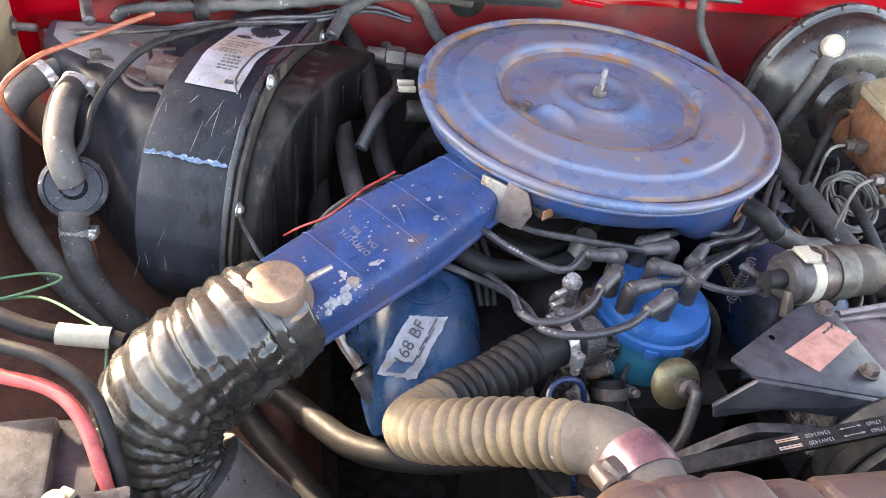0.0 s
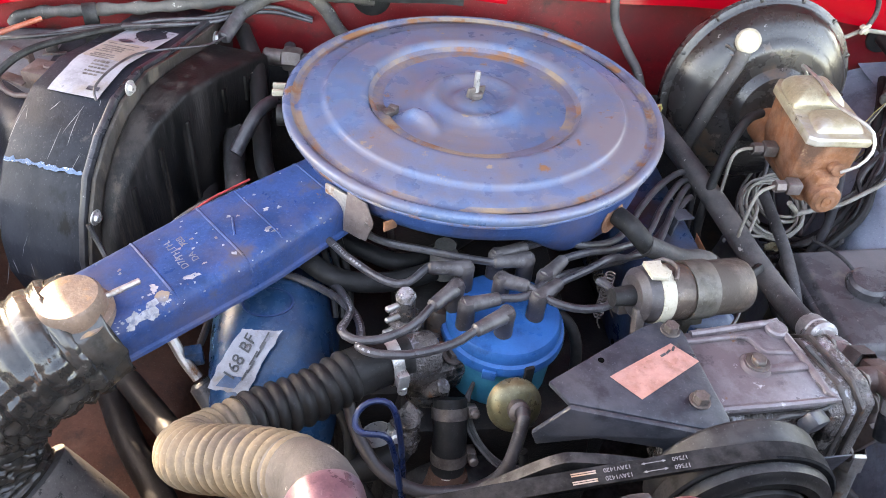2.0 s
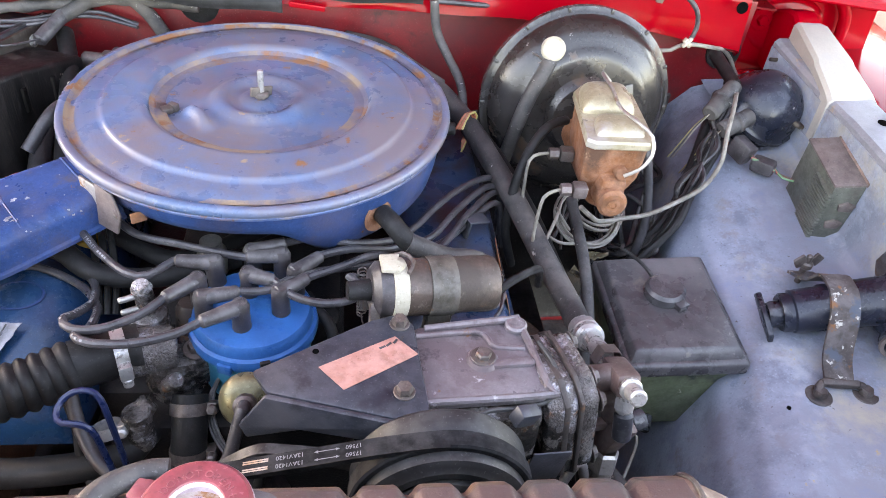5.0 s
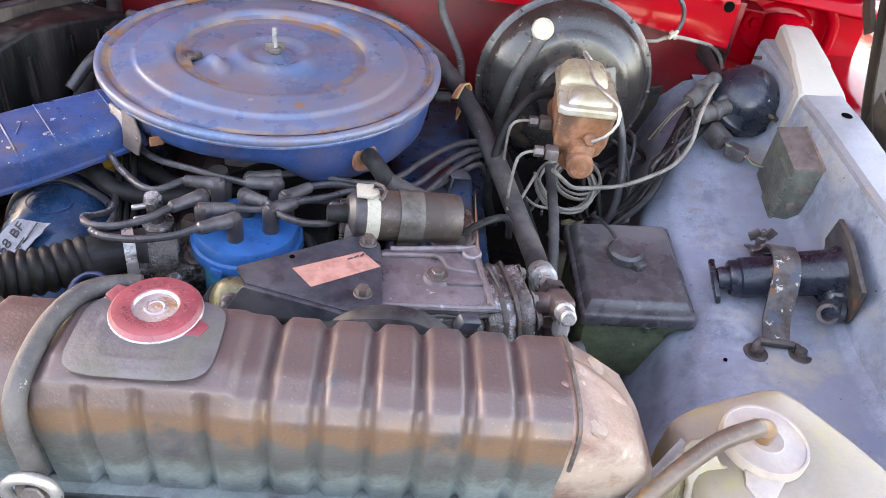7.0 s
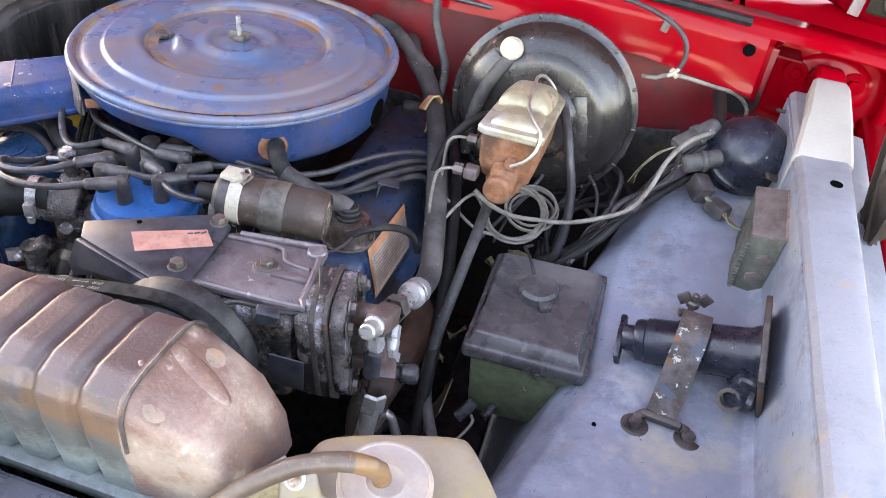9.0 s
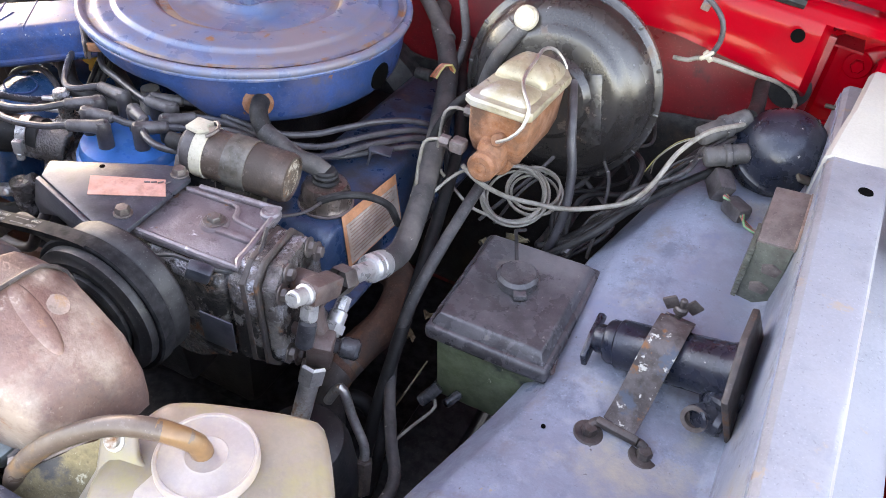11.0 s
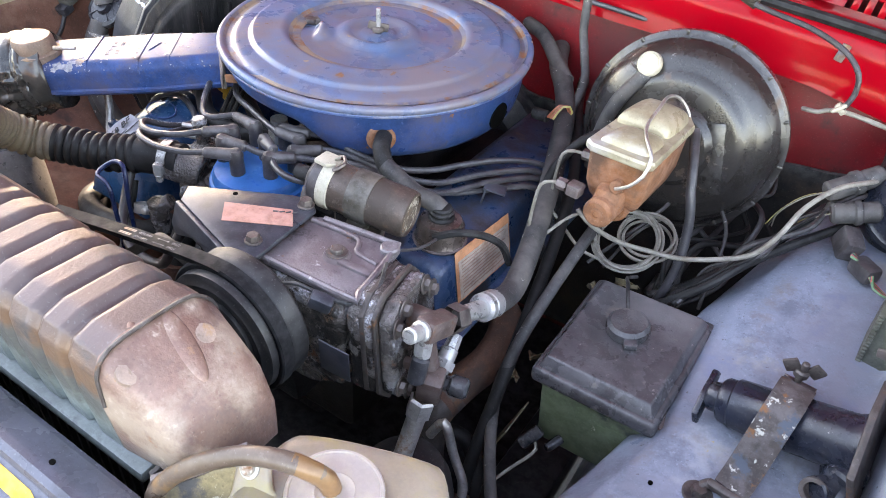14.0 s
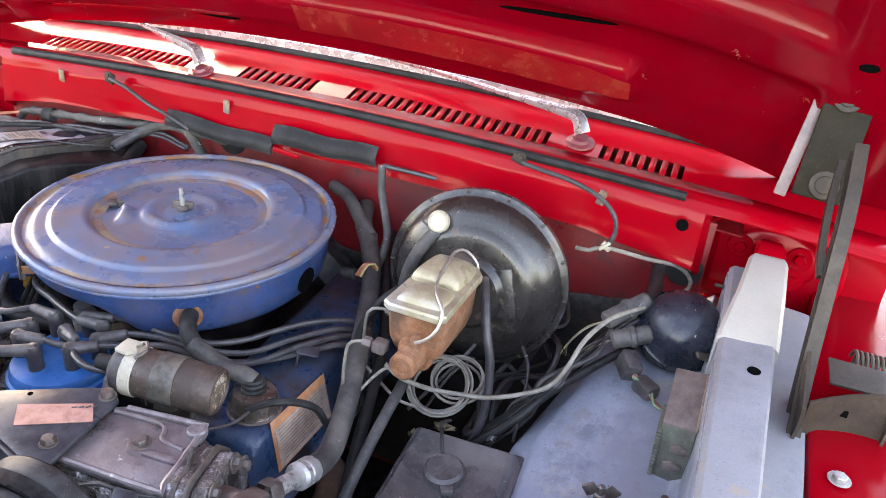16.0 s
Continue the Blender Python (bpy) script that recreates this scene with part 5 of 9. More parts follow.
part("rust_patch", lathe([(0, 0.0), (0.018, 0.0), (0.019, 0.001), (0, 0.0015)], 16, at_axis((0.1345, -0.1665, 1.056), (0.63, -0.78, 0))), "cast_rust", cleaner, "rust ring round the port")
part("hose", tube([(0.166, -0.200, 1.046), (0.186, -0.200, 1.036), (0.212, -0.1985, 1.024), (0.238, -0.196, 1.020), (0.249, -0.195, 1.014)], 0.0115, 16), "rubber_dusty", cleaner, "dusty breather hose")
part("port", tube([(-0.205, 0.02, 1.062), (-0.235, 0.022, 1.062)], 0.013, 16), "rubber", cleaner, "black rubber port")
for dy in (0.0, 0.016):
    part("peg", box(0.022, 0.006, 0.007, pose(-0.232, 0.052 + dy, 1.075), 0.001), "cream", cleaner, "cream plastic peg")

# foil intake duct
def crumple(bm, amount, freq, seed):
    for v in bm.verts:
        n = noise.noise_vector(v.co * freq + Vector((seed, 0, 0)))
        v.co += n * amount
    return bm


duct = thing("intake_duct", "pleated glossy black flexible intake duct under tan dust", "duct", (-0.47, -0.32, 0.9))
DUCT = [(-0.398, -0.281, 1.016), (-0.432, -0.302, 1.006), (-0.474, -0.317, 0.980), (-0.500, -0.327, 0.938), (-0.505, -0.338, 0.895), (-0.492, -0.346, 0.862), (-0.470, -0.352, 0.838)]


def pleats():
    """Soft pleats over a spring wire, gathered and creased on the inside of the bend."""
    line = curve_points(DUCT, 0.0016)
    bm = bmesh.new()
    n, seg, rings, run = len(line), 120, [], 0.0
    u = None
    for i, p in enumerate(line):
        t = (line[min(i + 1, n - 1)] - line[max(i - 1, 0)]).normalized()
        run += (p - line[i - 1]).length if i else 0.0
        u = (Vector((0, 0, 1)) if u is None else u)
        u = (u - t * u.dot(t)).normalized()
        v = t.cross(u)
        ring = []
        for k in range(seg):
            a = 2 * math.pi * k / seg
            d = u * math.cos(a) + v * math.sin(a)
            inner = max(0.0, d.dot(Vector((0.66, -0.48, -0.57))))
            ph = run / 0.0168 + 0.12 * noise.noise((math.cos(a) * 1.2, math.sin(a) * 1.2, run * 25))
            f = ph - math.floor(ph)
            puff = abs(math.sin(math.pi * f)) ** 0.55
            wire_line = math.exp(-((f - 0.5) / 0.06) ** 2)
            fold = 0.0060 * noise.noise((math.cos(a) * 6 + 3, math.sin(a) * 6, run * 42)) + 0.0028 * noise.noise((math.cos(a) * 15, math.sin(a) * 15, run * 75))
            fold *= 0.14 + 1.15 * inner
            squeeze = 1.0 - 0.10 * max(0.0, (run - 0.17) / 0.06)
            ring.append(bm.verts.new(p + d * ((0.0560 + 0.0046 * puff + 0.0010 * wire_line + fold) * squeeze)))
        rings.append(ring)
    for a, b in zip(rings, rings[1:]):
        for k in range(seg):
            j = (k + 1) % seg
            bm.faces.new((a[k], a[j], b[j], b[k]))
    bmesh.ops.recalc_face_normals(bm, faces=bm.faces)
    return bm


part("pleated_sleeve", pleats(), "foil", duct, angle=1.6)
part("torn_cuff", crumple(tube([(-0.384, -0.270, 1.019), (-0.396, -0.280, 1.016), (-0.412, -0.292, 1.012)], 0.0570, 72, 0.002), 0.0045, 45, 7), "foil", duct, "gathered cuff round the snorkel", angle=1.6)
single("air_duct", tube([(-0.474, -0.352, 0.862), (-0.450, -0.362, 0.835), (-0.418, -0.378, 0.800), (-0.39, -0.395, 0.75), (-0.37, -0.41, 0.70)], 0.057, 28), "grey_duct", "grey speckled air inlet duct", "duct")

# ---- heater case ----
HA, HN = Vector((0.324, 0.946, 0)), Vector((0.946, -0.324, 0))
HO = Vector((-0.4206, 0.0, 0))
def heater_m(n):
    """A frame whose x runs back along the case, y up, and z out of its side cover, n metres out."""
    m = Matrix((HA, Vector((0, 0, 1)), HN)).transposed().to_4x4()
    m.translation = HO + HN * n
    return m


heater = thing("heater_case", "black plastic heater case with a worn service sticker", "heater", (-0.50, 0.06, 0.85))
HPROF = [(0.285, 1.074), (0.152, 1.08), (0.071, 1.091), (0.014, 1.082), (-0.029, 1.058), (-0.065, 1.026), (-0.09, 0.989), (-0.108, 0.942), (-0.113, 0.895), (-0.105, 0.86), (-0.083, 0.82), (0.285, 0.82)]
part("housing", prism(HPROF, 0.106, heater_m(-0.109), 0.004), "heater_shell", heater)
DRUM = ((0.784, -0.592, 0.043, -0.53, -0.029, -0.465, -0.062), (0.862, -0.603, 0.021, -0.539, -0.051, -0.47, -0.078), (0.944, -0.623, 0.052, -0.541, -0.044, -0.475, -0.072), (1, -0.618, 0.077, -0.531, -0.026, -0.475, -0.057), (1.029, -0.612, 0.103, -0.522, -0.006, -0.475, -0.036), (1.04, -0.609, 0.112, -0.517, 0.005, -0.475, -0.026), (1.043, -0.603, 0.13, -0.509, 0.022, -0.475, 0))


def drum_shell():
    """The blower housing: flat on top, its front bulging out below the edge."""
    bm = bmesh.new()
    rings = []
    for z, cx, cy, dx, dy, ex, ey in DRUM:
        k = 0.006 if z > 1.042 else 0.0
        rings.append([bm.verts.new(p) for p in ((-0.700 + k, 0.270, z), (-0.697 + k, 0.215 + k, z), (-0.668 + k, 0.172 + k, z), (cx, cy, z), ((cx + dx) / 2, (cy + dy) / 2 - 0.004, z), (dx, dy, z), (ex, ey, z), (-0.43, 0.04, z), (-0.43, 0.270, z))])
    for a, b in zip(rings, rings[1:]):
        for i in range(len(a)):
            j = (i + 1) % len(a)
            bm.faces.new((a[i], a[j], b[j], b[i]))
    bm.faces.new(rings[-1])
    bmesh.ops.recalc_face_normals(bm, faces=bm.faces)
    return bm


part("drum", drum_shell(), "heater_shell", heater, angle=0.9)
part("dusty_panel", prism([(-0.690, 0.265), (-0.686, 0.224), (-0.660, 0.186), (-0.600, 0.140), (-0.545, 0.090), (-0.540, 0.265)], 0.0012, pose(0, 0, 1.0424), 0.0004), "plastic_dust", heater, "top caked in pale dust")
FL = [(a - 0.006 if a < 0.2 else a, z + (0.008 if z > 1.0 else 0.0)) for a, z in HPROF]
part("flange", prism(FL, 0.008, heater_m(-0.003), 0.002), "black_plastic", heater)
part("flange", prism([(a - 0.002 if a < 0.2 else a, z + (0.004 if z > 1.0 else 0.0)) for a, z in HPROF], 0.006, heater_m(0.006), 0.002), "seam_lip", heater, "brown dusty seam lip")
SC = [(0.226, 1.059), (0.131, 1.075), (0.061, 1.08), (0.01, 1.068), (-0.026, 1.047), (-0.058, 1.018), (-0.081, 0.981), (-0.096, 0.937), (-0.101, 0.89), (-0.092, 0.843), (0.102, 0.84), (0.108, 0.978), (0.124, 0.992), (0.226, 0.953)]
def side_cover():
    """The outer cover swells towards the firewall."""
    bm = prism(SC, 0.020, Matrix.Identity(4), 0.007, 3)
    for v in bm.verts:
        if v.co.z > 0.01:
            v.co.z += 0.201 * v.co.x + 0.0191
    bm.transform(heater_m(0.011))
    return bm


cover = part("side_cover", side_cover(), "heater_side", heater, "scuffed matt black side cover")
for a, z0, z1 in ((-0.045, 0.88, 1.01), (0.005, 0.86, 1.035), (0.055, 0.86, 1.045), (0.125, 1.02, 1.055), (0.170, 1.015, 1.052)):
    part("rib", box(0.008, z1 - z0, 0.006, heater_m(0.0501 + 0.201 * a) @ pose(a, (z0 + z1) / 2, 0), 0.0025), "heater_side", cover)
for a, z in ((0.027, 1.096), (-0.085, 0.990), (0.236, 1.061)):
    part("screw", hexbolt(HO + HN * 0.012 + HA * a + Vector((0, 0, z)), HN, 0.006, 0.006), "zinc", heater)


def heater_wrap(a0, a1, n0, n1, lift=0.0):
    """A sheet that lies on the case between two places of its outline."""
    pts = [Vector(p) for p in HPROF[1:9]]
    acc = [0.0]
    for p, q in zip(pts, pts[1:]):
        acc.append(acc[-1] + (q - p).length)
    def place(s):
        s *= acc[-1]
        for i in range(len(pts) - 1):
            if s <= acc[i + 1] or i == len(pts) - 2:
                f = (s - acc[i]) / (acc[i + 1] - acc[i])
                p = pts[i].lerp(pts[i + 1], f)
                d = (pts[i + 1] - pts[i]).normalized()
                return p + Vector((d.y, -d.x)) * lift * (1 if d.x < 0 else 1)
    def fn(u, v):
        p = place(a0 + (a1 - a0) * v)
        return HO + HA * p.x + Vector((0, 0, p.y)) + HN * (n0 + (n1 - n0) * u)
    return fn


sticker = part("sticker", grid(heater_wrap(-0.20, 0.375, -0.084, -0.020, 0.0042), 6, 20, 0.0008), "paper_white", heater, "worn white service sticker")
rng = random.Random(8)
for k, w, off in ((0.012, 0.34, 0.005), (0.030, 0.46, 0.012), (0.046, 0.42, 0.012), (0.062, 0.36, 0.006), (0.086, 0.50, 0.010), (0.100, 0.55, 0.008), (0.114, 0.40, 0.014), (0.140, 0.30, 0.030), (0.156, 0.36, 0.030), (0.172, 0.30, 0.030), (0.190, 0.40, 0.028), (0.206, 0.30, 0.030)):
    at, k = -0.080 + 0.7 * off, k + 0.075
    stop = at + 0.056 * w
    while at < stop:
        word = rng.uniform(0.0025, 0.006)
        part("print_bar", grid(heater_wrap(k, k + 0.0075, at, at + word, 0.0053), 2, 1, 0.0003), "print_brown", sticker)
        at += word + 0.0013
for e0, e1, g0, g1 in ((0.063, 0.067, -0.078, -0.036), (0.091, 0.095, -0.078, -0.036)):
    part("print_rule", grid(heater_wrap(e0, e1, g0, g1, 0.0052), 4, 1, 0.0003), "print_brown", sticker)
part("print_bar", grid(heater_wrap(0.335, 0.353, -0.040, -0.025, 0.0053), 2, 1, 0.0003), "plate_dark", sticker)
part("stained_patch", grid(heater_wrap(0.045, 0.195, -0.082, -0.026, 0.0048), 4, 4, 0.0003), "paper_stain", sticker, "brown stained patch")
torn_edge = [0.045 + 0.03 * noise.noise((i * 0.9, 4, 2)) for i in range(25)]
part("bare_patch", grid(lambda u, v: heater_wrap(-0.06 - torn_edge[int(u * 24 + 0.5)] * math.sin(math.pi * min(1, u + 0.05)) * 1.4 * (2 * v - 1), 0, -0.066 + 0.044 * u, 0, 0.0050)(0, 0), 24, 4, 0.0004), "heater_shell", sticker, "torn bare patch")
part("oval_mark", grid(lambda u, v: heater_wrap(0.030 - 0.014 * math.sin(6.2832 * u) * v, 0, -0.062 + 0.010 * math.cos(6.2832 * u) * v, 0, 0.0054)(0, 0), 24, 3), "plate_dark", sticker)
rng = random.Random(5)
tape_edge = [(rng.uniform(-0.010, 0.006), rng.uniform(-0.004, 0.008)) for _ in range(29)]
part("tape", grid(lambda u, v: heater_wrap(0.608 + 0.010 * v + 0.7 * tape_edge[int(u * 28 + 0.5)][0 if v < 0.5 else 1], 0, -0.104 + 0.098 * u, 0, 0.0042)(0, 0), 28, 2, 0.0006), "pale_tape", heater, "ragged strip of blue tape")
for k in range(13):
    # scratches and scuffs over the curved front
    s0, n0 = rng.uniform(0.34, 0.97), rng.uniform(-0.104, -0.008)
    ln, w = rng.uniform(0.02, 0.12), rng.uniform(0.0003, 0.0009)
    slip = rng.uniform(-0.012, 0.004)
    part("scratch", grid(lambda u, v: heater_wrap(s0 + ln * v, 0, n0 + w * u * math.sin(math.pi * (0.1 + 0.8 * v)) + slip * v, 0, 0.0041)(0, 0), 1, 4, 0.0002), "scratch", heater, "pale scratch" if k == 0 else "")
vb = Vector((-0.527, 0.112, 1.043))
part("bracket", join(box(0.050, 0.034, 0.003, Matrix.Translation(vb) @ pose(0.004, 0.002, 0.024, 0, 0, -18), 0.001), box(0.050, 0.003, 0.024, Matrix.Translation(vb) @ pose(-0.001, -0.014, 0.013, 0, 0, -18), 0.001), box(0.003, 0.034, 0.024, Matrix.Translation(vb) @ pose(0.028, -0.006, 0.013, 0, 0, -18), 0.001), cyl(0.007, 0.003, Matrix.Translation(vb) @ pose(0.006, 0.004, 0.0255)), tube([vb + Vector((-0.052, -0.012, 0.018)), vb + Vector((-0.046, -0.022, 0.010)), vb + Vector((-0.030, -0.030, 0.004)), vb + Vector((-0.008, -0.034, 0.006)), vb + Vector((0.004, -0.040, -0.004))], 0.0035, 10), box(0.030, 0.016, 0.003, Matrix.Translation(vb) @ pose(-0.036, -0.004, 0.012, 0, 10, -18), 0.001)), "bracket_brown", heater, "brown sheet-steel control bracket")
part("cable_clip", join(box(0.024, 0.012, 0.003, Matrix.Translation(vb) @ pose(-0.034, 0.030, 0.030, 0, 25, -10), 0.001), box(0.003, 0.012, 0.024, Matrix.Translation(vb) @ pose(-0.024, 0.030, 0.018, 0, 0, -10), 0.001)), "bracket_brown", heater, "brown cable clip")
for cx, cy, cz in ((-0.548, 0.205, 1.048), (-0.622, 0.165, 1.048)):
    part("clip", join(box(0.016, 0.010, 0.014, pose(cx, cy, cz, 0, 0, 20), 0.002), box(0.03, 0.006, 0.004, pose(cx + 0.006, cy - 0.01, cz - 0.004, 0, 0, 10), 0.001)), "bolt", heater, "brown spring clip")
part("pipe_stub", rod((-0.672, 0.205, 1.010), (-0.696, 0.165, 1.016), 0.0145), "steel", heater, "steel heater pipe")


def clamp(p, d, r, name="hose_clamp", mat="zinc", owner=None):
    t = thing(name, "stainless worm-drive hose clamp with a screw", "hose clamp", p) if owner is None else owner
    m = at_axis(p, d)
    part("band", lathe([(r, -0.006), (r + 0.0012, -0.006), (r + 0.0012, 0.006), (r, 0.006)], 28, m), mat, t)
    part("screw", join(box(0.010, 0.018, 0.012, m @ pose(r + 0.004, 0, 0), 0.002), cyl(0.005, 0.012, m @ pose(r + 0.005, 0.006, 0, -90, 0, 0), 10)), mat, t)
    return t


single("heater_hose", tube([(-0.683, 0.161, 1.024), (-0.711, 0.125, 1.011), (-0.723, 0.088, 0.989), (-0.722, 0.055, 0.939), (-0.705, 0.007, 0.907), (-0.666, -0.046, 0.876), (-0.617, -0.085, 0.829), (-0.569, -0.093, 0.770), (-0.506, -0.072, 0.718)], 0.0168, 18), "rubber_dusty", "dusty thick heater hose curving down beside the case", "hose", "heater hoses")
clamp(Vector((-0.685, 0.152, 1.025)), (0.6, 0.6, 0.2), 0.0165)
single("heater_hose", tube([(-0.639, 0.113, 1.034), (-0.643, 0.071, 1.034), (-0.643, 0.021, 1.019), (-0.634, -0.013, 1.000), (-0.628, -0.018, 0.980)], 0.0168, 18), "rubber_dusty", "dusty short heater hose above the vacuum valve", "hose", "heater hoses")
single("heater_hose", tube([(-0.629, -0.033, 0.949), (-0.628, -0.053, 0.914), (-0.612, -0.081, 0.876), (-0.574, -0.098, 0.827), (-0.527, -0.093, 0.770), (-0.465, -0.072, 0.718)], 0.0168, 18), "rubber_dusty", "dusty heater hose below the vacuum valve", "hose", "heater hoses")
clamp(Vector((-0.638, 0.110, 1.035)), (0.2, 0.8, 0.3), 0.0165)
clamp(Vector((-0.629, -0.045, 0.925)), (0.0, -0.3, -0.9), 0.0165)
hv = thing("heater_valve", "black round vacuum heater valve between two hoses", "valve", (-0.627, -0.026, 0.967))
VM = at_axis((-0.628, -0.015, 0.969), (0.1, -0.62, 0.62)) @ Matrix.Scale(0.90, 4)
part("body", lathe([(0, -0.012), (0.036, -0.012), (0.042, -0.006), (0.043, 0.0), (0.042, 0.006), (0.036, 0.009), (0.034, 0.007), (0.018, 0.009), (0.014, 0.018), (0, 0.019)], 40, VM), "black_plastic", hv)
for a in range(4):
    part("rib", box(0.026, 0.002, 0.004, VM @ pose(0, 0, 0, 0, 0, 90 * a + 45) @ pose(0.024, 0, 0.008), 0.0006), "black_plastic", hv)
part("nipple", rod(VM @ Vector((0, 0.022, 0.008)), VM @ Vector((0, 0.040, 0.014)), 0.005), "black_plastic", hv)
wire("vacuum_line", [VM @ Vector((0, 0.036, 0.013)), (-0.614, 0.018, 1.013), (-0.606, 0.056, 1.038), (-0.582, 0.094, 1.063), (-0.545, 0.124, 1.085), (-0.482, 0.167, 1.089), (-0.407, 0.227, 1.081)], 0.0048, "rubber", "black vacuum line over the heater case", "hose")

# harness over the heater case
single("wiring_harness", tube([(-0.614, 0.262, 1.052), (-0.591, 0.262, 1.068), (-0.497, 0.240, 1.087), (-0.407, 0.252, 1.089), (-0.296, 0.262, 1.099), (-0.212, 0.262, 1.109), (-0.112, 0.262, 1.104)], 0.0078, 12, 0.006, lambda s, l: 1 + 0.16 * math.sin(s * 140) + 0.14 * noise.noise((s * 60, 0, 2))), "rubber_dusty", "dusty taped wiring harness above the heater case", "wiring harness")
for k in range(4):
    wire("harness_wire", [(x + 0.004 * k * (n == 0), y + 0.006 * math.sin(k * 2.3 + n), z + 0.003 * math.cos(k * 1.9 + 2 * n)) for n, (x, y, z) in enumerate(((-0.706, 0.262, 1.027), (-0.635, 0.218, 1.053), (-0.562, 0.185, 1.073), (-0.484, 0.192, 1.083), (-0.406, 0.204, 1.087), (-0.334, 0.234, 1.083), (-0.262, 0.262, 1.087), (-0.201, 0.262, 1.070)))], (0.0030, 0.0024, 0.0028, 0.0020)[k], ("wire_grey", "wire_black", "wire_grey", "boot")[k], "dusty grey wire lying over the heater case", "wire", "wires over the heater case")
single("wiring_harness", tube([(-0.306, 0.244, 1.081), (-0.253, 0.262, 1.109), (-0.212, 0.262, 1.115), (-0.183, 0.262, 1.090), (-0.158, 0.262, 1.050), (-0.125, 0.262, 1.029)], 0.010, 12), "rubber_dusty", "dusty taped harness branch beside the heater case", "wiring harness")
conn = thing("wire_connector", "grey plug on a wire at the heater case corner", "connector", (-0.312, 0.210, 1.073))
part("plug", rod((-0.320, 0.202, 1.068), (-0.295, 0.251, 1.089), 0.010, 14, 0.003), "wire_grey", conn)
conn = thing("wire_connector", "grey plug clipped to the harness", "connector", (-0.634, 0.216, 1.076))
part("plug", rod((-0.628, 0.187, 1.081), (-0.641, 0.238, 1.096), 0.008, 14, 0.003), "wire_grey", conn)
wire("resistor_wire", [(-0.315, 0.201, 1.072), (-0.334, 0.144, 1.088), (-0.372, 0.117, 1.096), (-0.409, 0.101, 1.096), (-0.428, 0.052, 1.101), (-0.439, 0.021, 1.095), (-0.436, 0.009, 1.086)], 0.0015, "wire_grey", "thin grey wire lying on the sticker")
wire("orange_wire", [(-0.552, 0.210, 1.087), (-0.584, 0.180, 1.085), (-0.626, 0.145, 1.079), (-0.674, 0.114, 1.070), (-0.699, 0.065, 1.063), (-0.707, 0.057, 1.040), (-0.700, 0.085, 0.985), (-0.684, 0.113, 0.929), (-0.633, 0.099, 0.875)], 0.0034, "wire_orange", "orange-red wire looping beside the heater case")
wire("orange_wire", [(-0.622, -0.024, 0.918), (-0.614, -0.040, 0.891), (-0.615, -0.055, 0.863)], 0.0028, "wire_orange", "orange-red wire hanging below the heater valve")
wire("red_wire", [(-0.26, -0.085, 1.045), (-0.30, -0.115, 1.040), (-0.335, -0.138, 1.025), (-0.368, -0.135, 1.005), (-0.385, -0.125, 0.985)], 0.0014, "wire_red", "thin red wire beside the snorkel")
for k in (0.0, 0.010):
    wire("black_wire", [(-0.25, -0.08, 1.035 - k), (-0.29, -0.10 - k, 1.035), (-0.335, -0.125 - k, 1.020), (-0.36, -0.14, 0.995 - k), (-0.40, -0.15, 0.965), (-0.425, -0.125, 0.99), (-0.432, -0.118, 1.008)], 0.003, "wire_black", "thin black wire beside the snorkel")

# battery corner
battery = thing("battery", "black battery with a grey top and clamped cables", "battery", (-0.60, -0.46, 0.85))
part("case", box(0.17, 0.24, 0.19, pose(-0.615, -0.475, 0.885), 0.008), "black_plastic", battery)
part("top", box(0.15, 0.09, 0.022, pose(-0.640, -0.415, 0.985, 0, 0, 4), 0.004), "battery_top", battery, "grey battery top cover")
part("terminal", join(cyl(0.010, 0.02, pose(-0.555, -0.445, 0.978)), box(0.03, 0.012, 0.012, pose(-0.553, -0.447, 0.99, 0, 0, 60), 0.002), cyl(0.0025, 0.035, pose(-0.562, -0.438, 0.985, 40, 20, 0)), cyl(0.0025, 0.03, pose(-0.545, -0.440, 0.985, 30, -20, 0))), "cadmium", battery, "brass terminal clamp")
part("strap", box(0.20, 0.02, 0.012, pose(-0.60, -0.455, 0.985, 0, 0, 8), 0.004), "black_plastic", battery)
single("battery_cable", tube([(-0.68, -0.31, 1.03), (-0.62, -0.338, 1.02), (-0.575, -0.352, 1.015), (-0.548, -0.375, 1.005), (-0.53, -0.41, 0.98), (-0.515, -0.45, 0.95), (-0.50, -0.50, 0.93)], 0.0060, 14), "wire_pink", "faded red battery cable beside the duct", "cable")
single("battery_cable", tube([(-0.70, -0.285, 1.04), (-0.63, -0.315, 1.035), (-0.575, -0.335, 1.03), (-0.54, -0.36, 1.015), (-0.522, -0.395, 0.985), (-0.51, -0.43, 0.95)], 0.0062, 14), "rubber", "thick black battery cable beside the duct", "cable")
single("wiring_harness", tube([(-0.72, -0.19, 0.99), (-0.66, -0.225, 0.975), (-0.61, -0.243, 0.965), (-0.565, -0.245, 0.960), (-0.54, -0.25, 0.955)], 0.009, 12), "rubber", "black taped harness near the intake duct", "wiring harness")
single("wire_tape", tube([(-0.600, -0.244, 0.964), (-0.575, -0.246, 0.961), (-0.552, -0.247, 0.958)], 0.011, 12), "cream", "pale tape wrapped round a harness", "tape")
